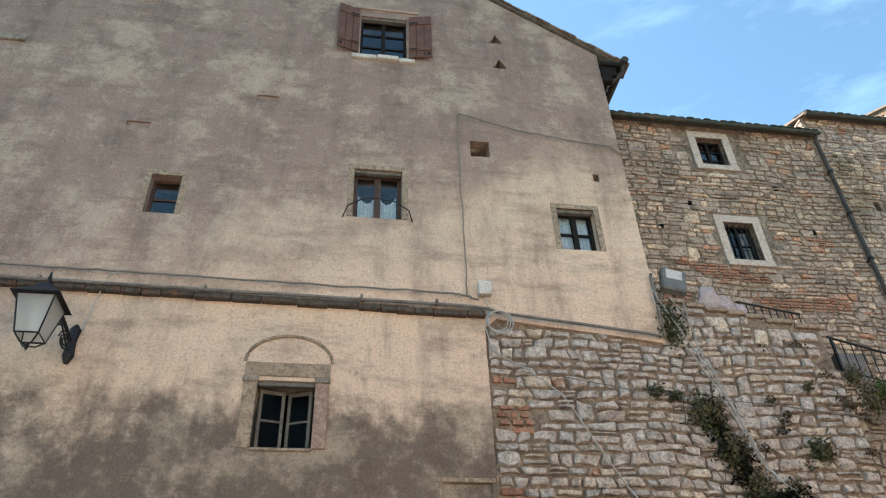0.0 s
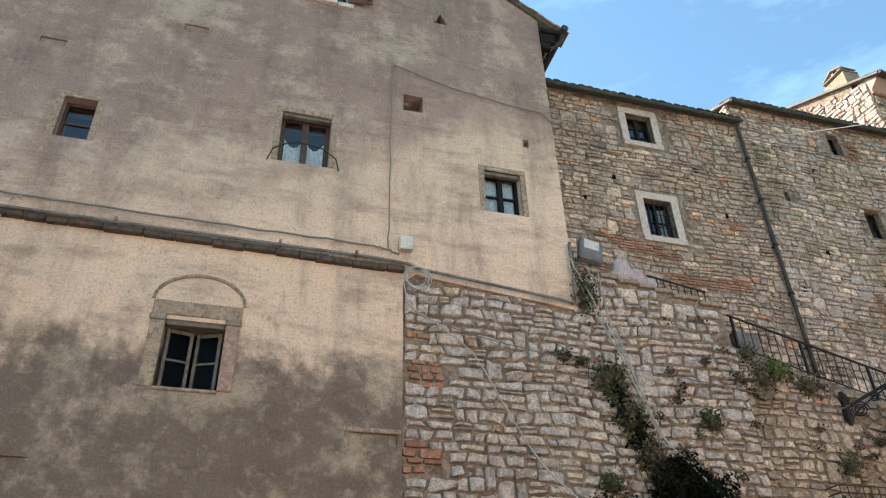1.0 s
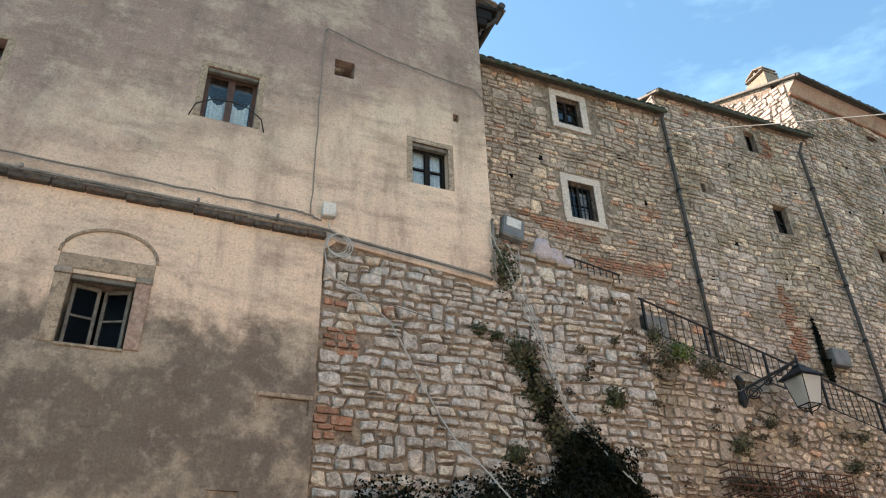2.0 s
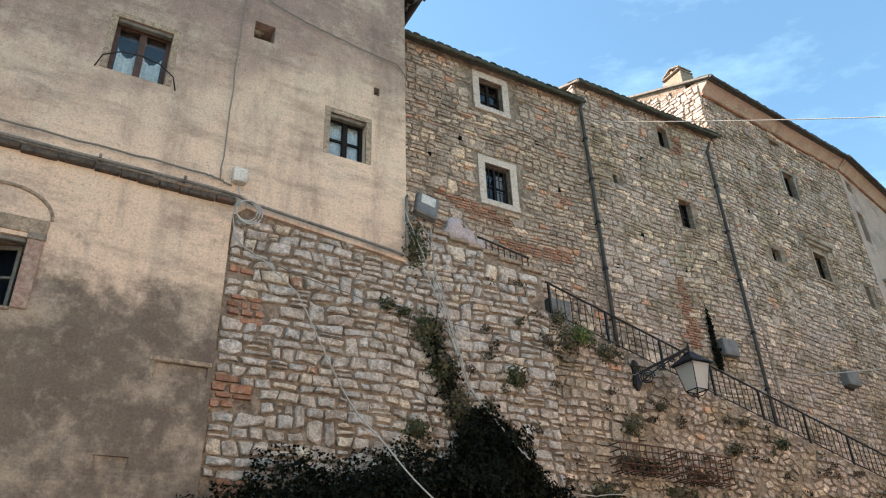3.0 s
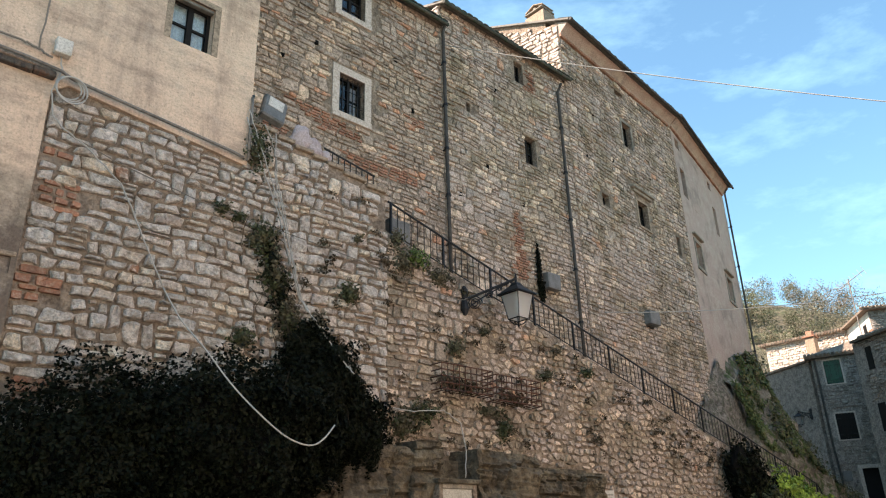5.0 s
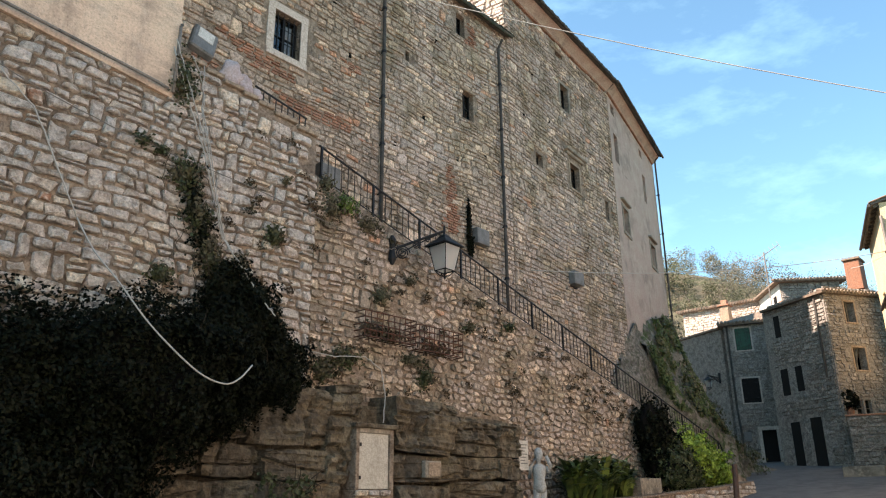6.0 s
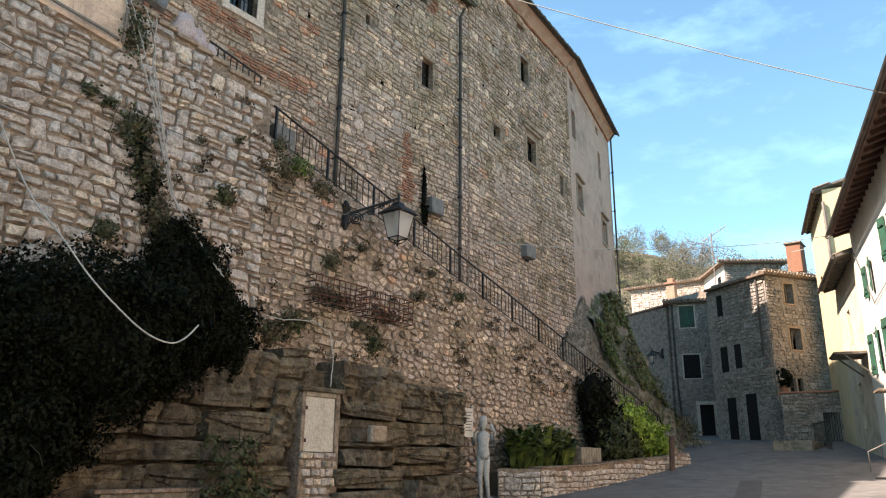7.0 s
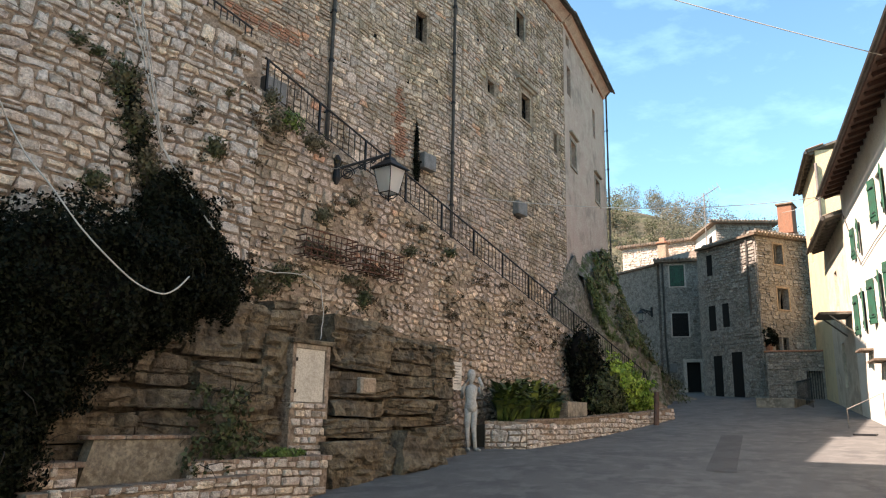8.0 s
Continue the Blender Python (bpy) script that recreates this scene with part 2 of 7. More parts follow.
M = {
    "plaster": mat("plaster", (0.5, 0.4, 0.26), 0.93, grain=28, bump=0.7, dist=0.02, gmix=0.32, setup=plaster_setup, spec=0.1),
    "jamb_pink": mat("jamb_pink", (0.36, 0.225, 0.175), 0.9, tints=((0.27, 0.18, 0.14), (0.40, 0.29, 0.22)), scale=4, grain=22, bump=0.7, dist=0.02),
    "plaster_trim": mat("plaster_trim", (0.35, 0.26, 0.185), 0.9, tints=((0.44, 0.33, 0.235), (0.24, 0.18, 0.13)), scale=5, grain=45, bump=0.4),
    "mortar": mat("mortar", (0.36, 0.275, 0.21), 0.95, tints=((0.22, 0.165, 0.125), (0.44, 0.335, 0.25)), scale=2.0, gmix=0.85, grain=15, bump=1.0, dist=0.05, spec=0.1, dirt=0.35),
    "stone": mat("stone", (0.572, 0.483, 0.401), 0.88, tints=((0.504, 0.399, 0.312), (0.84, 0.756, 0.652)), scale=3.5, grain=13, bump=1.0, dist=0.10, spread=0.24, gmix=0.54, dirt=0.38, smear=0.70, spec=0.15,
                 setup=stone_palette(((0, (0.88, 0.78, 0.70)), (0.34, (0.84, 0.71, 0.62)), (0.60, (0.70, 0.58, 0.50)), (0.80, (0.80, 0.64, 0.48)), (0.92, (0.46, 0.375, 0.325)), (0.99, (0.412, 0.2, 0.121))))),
    "stone_dark": mat("stone_dark", (0.518, 0.429, 0.349), 0.9, tints=((0.57, 0.429, 0.303), (0.35, 0.279, 0.227)), scale=0.5, grain=18, bump=1.0, dist=0.03, spread=0.42, gmix=0.72, dirt=0.5, smear=0.6, spec=0.12,
                      setup=stone_palette(((0, (0.788, 0.604, 0.477)), (0.28, (0.651, 0.497, 0.387)), (0.56, (0.503, 0.379, 0.297)), (0.82, (0.693, 0.507, 0.363)), (0.95, (0.517, 0.261, 0.159))))),
    "stone_mid": mat("stone_mid", (0.572, 0.473, 0.382), 0.9, tints=((0.595, 0.452, 0.312), (0.27, 0.215, 0.13)), scale=0.45, grain=18, bump=1.0, dist=0.03, spread=0.42, gmix=0.72, dirt=0.5, smear=0.6, spec=0.12,
                     setup=stone_palette(((0, (0.817, 0.654, 0.551)), (0.3, (0.697, 0.548, 0.457)), (0.58, (0.552, 0.434, 0.355)), (0.86, (0.721, 0.552, 0.421)), (0.985, (0.552, 0.302, 0.196))))),
    "stone_grey": mat("stone_grey", (0.46, 0.437, 0.402), 0.9, tints=((0.241, 0.224, 0.201),), scale=4, grain=14, bump=1.0, dist=0.03, spread=0.35, gmix=0.7, dirt=0.4, spec=0.12,
                      setup=stone_palette(((0, (0.56, 0.495, 0.435)), (0.25, (0.41, 0.365, 0.32)), (0.6, (0.31, 0.275, 0.24)), (0.85, (0.20, 0.175, 0.15))))),
    "brick": mat("brick", (0.37, 0.165, 0.10), 0.9, tints=((0.27, 0.13, 0.085), (0.38, 0.235, 0.165)), scale=7, grain=40, bump=0.6, spread=0.25),
    "rock": mat("rock", (0.20, 0.165, 0.12), 0.92, tints=((0.13, 0.115, 0.095), (0.29, 0.24, 0.165)), scale=0.8, grain=7, bump=1.0, dist=0.14, gmix=0.8, dirt=0.55, setup=strata_setup, spec=0.15),
    "asphalt": mat("asphalt", (0.125, 0.12, 0.115), 0.8, tints=((0.095, 0.092, 0.09), (0.155, 0.15, 0.142)), scale=0.9, grain=60, bump=0.5, dist=0.008),
    "oldbrick": mat("oldbrick", (0.23, 0.15, 0.105), 0.9, tints=((0.15, 0.11, 0.085), (0.28, 0.22, 0.17)), scale=5, grain=30, bump=0.6, spread=0.25),
    "ledge": mat("ledge", (0.09, 0.073, 0.06), 0.9, tints=((0.16, 0.085, 0.055), (0.055, 0.05, 0.045), (0.11, 0.095, 0.08)), scale=3, grain=30, bump=0.6),
    "patch": mat("patch", (0.10, 0.096, 0.093), 0.85, tints=((0.08, 0.077, 0.075),), scale=1.5, grain=70, bump=0.5, dist=0.008),
    "iron": mat("iron", (0.03, 0.03, 0.032), 0.55, 0.6, grain=60, bump=0.2, dist=0.002),
    "rust": mat("rust", (0.15, 0.062, 0.04), 0.9, 0.2, tints=((0.06, 0.04, 0.035),), scale=9, grain=60, bump=0.4, dist=0.003),
    "zinc": mat("zinc", (0.23, 0.205, 0.18), 0.7, 0.1, tints=((0.15, 0.135, 0.12),), scale=3, grain=30, bump=0.15, dist=0.002),
    "darkpipe": mat("darkpipe", (0.055, 0.05, 0.045), 0.75, 0.0, tints=((0.085, 0.075, 0.065),), scale=2, grain=30, bump=0.15, dist=0.002),
    "cable": mat("cable", (0.40, 0.375, 0.335), 0.7, grain=0, bump=0),
    "browncable": mat("browncable", (0.20, 0.165, 0.135), 0.8, grain=0, bump=0),
    "darkcable": mat("darkcable", (0.10, 0.095, 0.085), 0.7, grain=0, bump=0),
    "whitetrim": mat("whitetrim", (0.66, 0.61, 0.54), 0.8, tints=((0.52, 0.47, 0.40),), scale=4, grain=40, bump=0.3),
    "pale_stone": mat("pale_stone", (0.56, 0.46, 0.385), 0.85, tints=((0.46, 0.375, 0.31), (0.63, 0.53, 0.45)), scale=5, grain=25, bump=0.4),
    "wood": mat("wood", (0.10, 0.05, 0.035), 0.6, tints=((0.07, 0.04, 0.03),), scale=8, grain=40, bump=0.2, dist=0.004),
    "blackwood": mat("blackwood", (0.018, 0.016, 0.015), 0.75, spec=0.1, grain=40, bump=0.2, dist=0.004),
    "greywood": mat("greywood", (0.17, 0.155, 0.13), 0.75, tints=((0.11, 0.10, 0.085),), scale=7, grain=50, bump=0.3, dist=0.004),
    "shutter": mat("shutter", (0.17, 0.075, 0.05), 0.65, tints=((0.12, 0.055, 0.04),), scale=6, grain=40, bump=0.25, dist=0.004),
    "green": mat("green", (0.022, 0.10, 0.06), 0.6, tints=((0.03, 0.075, 0.05),), scale=4, grain=40, bump=0.2, dist=0.003),
    "glass": mat("glass", (0.75, 0.8, 0.8), 0.03, spec=0.6, grain=0, bump=0),
    # dark, hardly reflecting pane: the shade of a deep recess put into the glass
    "dusty_glass": mat("dusty_glass", (0.22, 0.29, 0.25), 0.3, spec=0.15, grain=0, bump=0),
    "frosted": mat("frosted", (0.92, 0.90, 0.86), 0.40, spec=0.3, grain=0, bump=0),
    # near-black that stands for shade in rooms, holes and shrub cores
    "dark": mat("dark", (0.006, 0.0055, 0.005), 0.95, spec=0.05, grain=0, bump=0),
    "curtain": mat("curtain", (0.90, 0.90, 0.90), 0.9, tints=((0.80, 0.80, 0.82),), scale=8, grain=30, bump=0.4, dist=0.01),
    "tile": mat("tile", (0.21, 0.145, 0.105), 0.9, tints=((0.14, 0.115, 0.09), (0.27, 0.22, 0.165)), scale=3, grain=30, bump=0.5, spread=0.3),
    "mossy": mat("mossy", (0.075, 0.075, 0.06), 0.9, tints=((0.12, 0.10, 0.075), (0.045, 0.07, 0.045)), scale=3, grain=30, bump=0.5, spread=0.2),
    "render_pink": mat("render_pink", (0.46, 0.335, 0.275), 0.9, tints=((0.33, 0.25, 0.205), (0.48, 0.375, 0.30)), scale=0.8, grain=25, bump=0.4),
    "white": mat("white", (0.80, 0.76, 0.68), 0.9, tints=((0.72, 0.67, 0.58),), scale=0.9, grain=30, bump=0.3),
    "cream": mat("cream", (0.58, 0.50, 0.39), 0.9, tints=((0.44, 0.37, 0.29), (0.66, 0.57, 0.44)), scale=0.9, grain=30, bump=0.3),
    "yellow": mat("yellow", (0.66, 0.54, 0.33), 0.9, tints=((0.56, 0.46, 0.29),), scale=0.9, grain=30, bump=0.3),
    "concrete": mat("concrete", (0.28, 0.24, 0.19), 0.9, tints=((0.17, 0.145, 0.115), (0.36, 0.30, 0.235)), scale=2.5, grain=30, bump=0.4),
    # stained concrete, also coloured darker for the dim spot below the shrub
    "dim_concrete": mat("dim_concrete", (0.20, 0.165, 0.12), 0.92, tints=((0.12, 0.095, 0.065), (0.27, 0.225, 0.165)), scale=2.2, grain=16, bump=0.7, dist=0.02, dirt=0.45),
    "scarp": mat("scarp", (0.27, 0.23, 0.19), 0.95, tints=((0.17, 0.145, 0.12), (0.36, 0.31, 0.26), (0.12, 0.125, 0.08)), scale=1.6, grain=8, bump=1.0, dist=0.10, gmix=0.85, dirt=0.5),
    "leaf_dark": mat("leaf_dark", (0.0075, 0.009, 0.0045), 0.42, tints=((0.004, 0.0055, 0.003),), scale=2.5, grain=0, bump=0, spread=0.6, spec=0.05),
    "leaf_mid": mat("leaf_mid", (0.045, 0.053, 0.02), 0.6, tints=((0.075, 0.06, 0.03),), scale=3, grain=0, bump=0, spread=0.45),
    "leaf_strap": mat("leaf_strap", (0.028, 0.046, 0.011), 0.36, tints=((0.11, 0.135, 0.03),), scale=3, grain=0, bump=0, spread=0.6, spec=0.4),
    "bank_soil": mat("bank_soil", (0.24, 0.205, 0.16), 0.93, tints=((0.12, 0.10, 0.075), (0.32, 0.28, 0.225), (0.08, 0.11, 0.04)), scale=0.8, grain=9, bump=1.0, dist=0.08, gmix=0.8),
    "leaf_light": mat("leaf_light", (0.24, 0.33, 0.045), 0.5, tints=((0.11, 0.19, 0.035),), scale=3, grain=0, bump=0, spread=0.4),
    "leaf_green": mat("leaf_green", (0.085, 0.13, 0.028), 0.55, tints=((0.05, 0.08, 0.02),), scale=3, grain=0, bump=0, spread=0.4),
    "leaf_olive": mat("leaf_olive", (0.035, 0.045, 0.016), 0.5, tints=((0.06, 0.065, 0.03),), scale=3, grain=0, bump=0, spread=0.5, spec=0.2),
    "leaf_dry": mat("leaf_dry", (0.075, 0.05, 0.03), 0.85, tints=((0.04, 0.035, 0.02),), scale=3, grain=0, bump=0, spread=0.5, spec=0.1),
    "leaf_far": mat("leaf_far", (0.15, 0.138, 0.095), 0.9, tints=((0.11, 0.12, 0.06), (0.17, 0.14, 0.11)), scale=0.1, grain=0, bump=0, spread=0.3),
    "hill_soil": mat("hill_soil", (0.10, 0.095, 0.06), 0.95, tints=((0.06, 0.07, 0.035), (0.13, 0.11, 0.075)), scale=0.12, grain=1.5, bump=0.6, dist=0.3),
    "leaf_grey": mat("leaf_grey", (0.095, 0.082, 0.048), 0.8, tints=((0.065, 0.07, 0.035), (0.12, 0.09, 0.06)), scale=0.4, grain=0, bump=0, spread=0.4),
    "grass": mat("grass", (0.11, 0.145, 0.045), 0.8, tints=((0.20, 0.17, 0.09), (0.06, 0.09, 0.028)), scale=1.3, grain=20, bump=0.8, dist=0.05),
    "twig_dark": mat("twig_dark", (0.035, 0.027, 0.019), 0.9, grain=40, bump=0.3),
    "twig": mat("twig", (0.11, 0.085, 0.06), 0.9, grain=40, bump=0.3),
    "statue": mat("statue", (0.44, 0.432, 0.406), 0.7, 0.0, tints=((0.336, 0.328, 0.304),), scale=9, grain=45, bump=0.8, dist=0.01),
    "milk": mat("milk", (0.62, 0.64, 0.63), 0.25, grain=0, bump=0, spec=0.6),
    "panel": mat("panel", (0.55, 0.50, 0.42), 0.7, tints=((0.46, 0.41, 0.34),), scale=5, grain=40, bump=0.15),
    "greybox": mat("greybox", (0.185, 0.178, 0.168), 0.6, tints=((0.14, 0.134, 0.126),), scale=5, grain=40, bump=0.1),
    "pink_cloth": mat("pink_cloth", (0.50, 0.40, 0.38), 0.85, tints=((0.42, 0.33, 0.32),), scale=6, grain=30, bump=0.4),
}


for k in ("glass", "dusty_glass", "frosted"):
    M[k].node_tree.nodes["Principled BSDF"].inputs["Transmission Weight"].default_value = 0.85 if k == "frosted" else 1.0
M["dusty_glass"].node_tree.nodes["Principled BSDF"].inputs["IOR"].default_value = 1.12


# ---- mesh helpers ----
def mesh_ob(name, verts, faces, material, parent=None, label="", smooth=False, kind=""):
    me = bpy.data.meshes.new(name)
    me.from_pydata([tuple(v) for v in verts], [], faces)
    me.materials.append(M[material])
    if smooth:
        me.polygons.foreach_set("use_smooth", [True] * len(me.polygons))
    me.update()
    ob = new(name, me)
    ob.parent = parent
    return tagged(ob, label, kind=kind)


def part(name, bm, material, parent=None, label="", smooth=False):
    me = bpy.data.meshes.new(name)
    bmesh.ops.recalc_face_normals(bm, faces=bm.faces)
    bm.to_mesh(me)
    bm.free()
    me.materials.append(M[material])
    if smooth:
        me.polygons.foreach_set("use_smooth", [True] * len(me.polygons))
    ob = new(name, me)
    ob.parent = parent
    return tagged(ob, label)


def thing(name, x, y, z, label, category, group="", kind="", rz=0.0):
    ob = new(name)
    ob.empty_display_size = 0.1
    ob.matrix_world = pose(x, y, z, 0, 0, rz)
    return tagged(ob, label, category, group, kind)


def box(bm, x0, x1, y0, y1, z0, z1, bevel=0.0, m=None):
    r = bmesh.ops.create_cube(bm, size=1.0, matrix=(m or Matrix()) @ Matrix.LocRotScale(((x0 + x1) / 2, (y0 + y1) / 2, (z0 + z1) / 2), None, (x1 - x0, y1 - y0, z1 - z0)))
    if bevel:
        es = list({e for v in r["verts"] for e in v.link_edges})
        bmesh.ops.bevel(bm, geom=es, offset=bevel, segments=1, affect="EDGES")
    return bm


def boxes(*rows, bevel=0.0):
    bm = bmesh.new()
    for r in rows:
        box(bm, *r, bevel=bevel)
    return bm


def tube(points, r, sides=6, closed=False):
    """A bmesh tube along points."""
    bm = bmesh.new()
    pts = [Vector(p) for p in points]
    rings = []
    for i, p in enumerate(pts):
        a, c = pts[max(i - 1, 0)], pts[min(i + 1, len(pts) - 1)]
        if closed:
            a, c = pts[i - 1], pts[(i + 1) % len(pts)]
        d = (c - a).normalized()
        s = d.cross(Vector((0, 0, 1)) if abs(d.z) < 0.9 else Vector((1, 0, 0))).normalized()
        t = d.cross(s)
        rr = r[i] if isinstance(r, (list, tuple)) else r
        rings.append([bm.verts.new(p + rr * (math.cos(k * math.tau / sides) * s + math.sin(k * math.tau / sides) * t)) for k in range(sides)])
    for i in range(len(rings) - (0 if closed else 1)):
        a, c = rings[i], rings[(i + 1) % len(rings)]
        for k in range(sides):
            bm.faces.new((a[k], a[(k + 1) % sides], c[(k + 1) % sides], c[k]))
    if not closed:
        bm.faces.new(rings[0][::-1]), bm.faces.new(rings[-1])
    return bm


def sag(a, b, drop, n=12):
    a, b = Vector(a), Vector(b)
    return [a.lerp(b, i / n) - Vector((0, 0, drop * 4 * (i / n) * (1 - i / n))) for i in range(n + 1)]


class Wall:
    """A wall's own axes: u along it, d out of its face, z up."""
    def __init__(self, x, y, angle=0.0):
        a = radians(angle)
        self.o, self.u, self.n, self.angle = np.array((x, y, 0.0)), np.array((math.cos(a), math.sin(a), 0)), np.array((math.sin(a), -math.cos(a), 0)), angle

    def at(self, u, d, z):
        return tuple(self.o + u * self.u + d * self.n + np.array((0, 0, z)))

    def matrix(self):
        """x along the wall, y into it."""
        return pose(*self.o, 0, 0, self.angle)


def holed(wall, u0, u1, z0, top, holes, thick, step=0.6, rough=0.0, zstep=1.0):
    """Verts and faces of a thick wall with openings cut through it; top is a height or a function of u."""
    topf = top if callable(top) else (lambda u: top)
    us = sorted({round(v, 4) for v in [*np.arange(u0, u1, step), u1, *(h[0] for h in holes), *(h[1] for h in holes)] if u0 <= v <= u1})
    zmax = max(topf(u) for u in us)
    zs = sorted({round(v, 4) for v in [*np.arange(z0, zmax, zstep), zmax, *(h[2] for h in holes), *(h[3] for h in holes)] if z0 <= v <= zmax})
    verts, index, faces = [], {}, []

    def vert(i, j, back):
        u, z = us[i], min(zs[j], topf(us[i]))
        key = (i, round(z, 4), back)
        if key not in index:
            index[key] = len(verts)
            edge = any(abs(u - h[0]) < 0.02 or abs(u - h[1]) < 0.02 or abs(z - h[2]) < 0.02 or abs(z - h[3]) < 0.02 for h in holes)
            wob = 0 if back or edge or not rough else rough * noise.noise(Vector((u * 1.3 + wall.o[0], z * 1.3, 3.1)))
            verts.append(wall.at(u, -thick if back else wob, z))
        return index[key]

    def solid(i, j):
        if not (0 <= i < len(us) - 1 and 0 <= j < len(zs) - 1):
            return False
        u, z = (us[i] + us[i + 1]) / 2, (zs[j] + zs[j + 1]) / 2
        if zs[j] >= max(topf(us[i]), topf(us[i + 1])) - 1e-4:
            return False
        return not any(h[0] < u < h[1] and h[2] < z < h[3] for h in holes)

    def add(*ids):
        ids = [a for k, a in enumerate(ids) if a != ids[k - 1]]
        if len(set(ids)) >= 3:
            faces.append(ids)
    for i in range(len(us) - 1):
        for j in range(len(zs) - 1):
            if not solid(i, j):
                continue
            q = ((i, j), (i + 1, j), (i + 1, j + 1), (i, j + 1))
            add(*(vert(*p, False) for p in q))
            add(*(vert(*p, True) for p in q[::-1]))
            for (a, c), (di, dj) in zip(zip(q, q[1:] + q[:1]), ((0, -1), (1, 0), (0, 1), (-1, 0))):
                if not solid(i + di, j + dj):
                    add(vert(*c, False), vert(*a, False), vert(*a, True), vert(*c, True))
    return verts, faces


def courses(u0, u1, z0, z1, row, width, gap, rng, wander=0.05, keep=None):
    """Cells of even stones or bricks laid in rows: middle u, middle z, width, height."""
    out, z = [], z0
    while z < z1:
        h = rng.uniform(*row)
        u = u0 - rng.uniform(0, width[1])
        while u < u1:
            w = rng.uniform(*width) * (0.7 + 0.6 * rng.random())
            hh = h * rng.uniform(0.78, 1.08)
            c = (u + w / 2, z + h / 2 + wander * noise.noise(Vector((u * 0.7, z * 0.5, row[0] * 9))) * 2, w - gap, hh - gap)
            if c[0] - c[2] / 2 > u0 - 0.03 and c[0] + c[2] / 2 < u1 + 0.03 and (keep is None or keep(*c)):
                out.append(c)
            u += w
        z += h
    return out


def round_off(poly, rng, lo=0.03, hi=0.22):
    """Cut every corner of an outline once, unevenly."""
    out = []
    for (ax, az), (bx, bz) in zip(poly, poly[1:] + poly[:1]):
        p, q = rng.uniform(lo, hi), 1 - rng.uniform(lo, hi)
        out += [(ax + (bx - ax) * p, az + (bz - az) * p), (ax + (bx - ax) * q, az + (bz - az) * q)]
    return out


def stone_from(poly, depth, rng, levels=2):
    """A rough stone with the outline poly about its middle: a foot in the mortar, an arris and a broken face."""
    ring = round_off(poly, rng)
    n = len(ring)
    w = max(p[0] for p in ring) - min(p[0] for p in ring)
    h = max(p[1] for p in ring) - min(p[1] for p in ring)
    tx, tz = rng.uniform(-0.45, 0.45) * depth / w, rng.uniform(-0.55, 0.35) * depth / h
    lv = ((1.0, -0.03), (0.985, depth * 0.62), (0.80, depth)) if levels == 2 else ((1.0, -0.03), (0.87, depth))
    verts, faces = [], []
    for k, d in lv:
        for x, z in ring:
            j = rng.uniform(0.94, 1.05) if d > 0 else 1
            verts.append((x * k * j, d * rng.uniform(0.82, 1.15) + tx * x + tz * z if d > 0 else d, z * k * j))
    for r_ in range(len(lv) - 1):
        for k in range(n):
            a, c = n * r_ + k, n * r_ + (k + 1) % n
            faces.append((a, c, c + n, a + n))
    top = n * (len(lv) - 1)
    if levels == 2:
        verts.append((rng.uniform(-0.2, 0.2) * w, depth * rng.uniform(0.95, 1.25), rng.uniform(-0.2, 0.2) * h))
        faces += [(top + k, top + (k + 1) % n, len(verts) - 1) for k in range(n)]
    else:
        faces.append(tuple(top + k for k in range(n)))
    return verts, faces


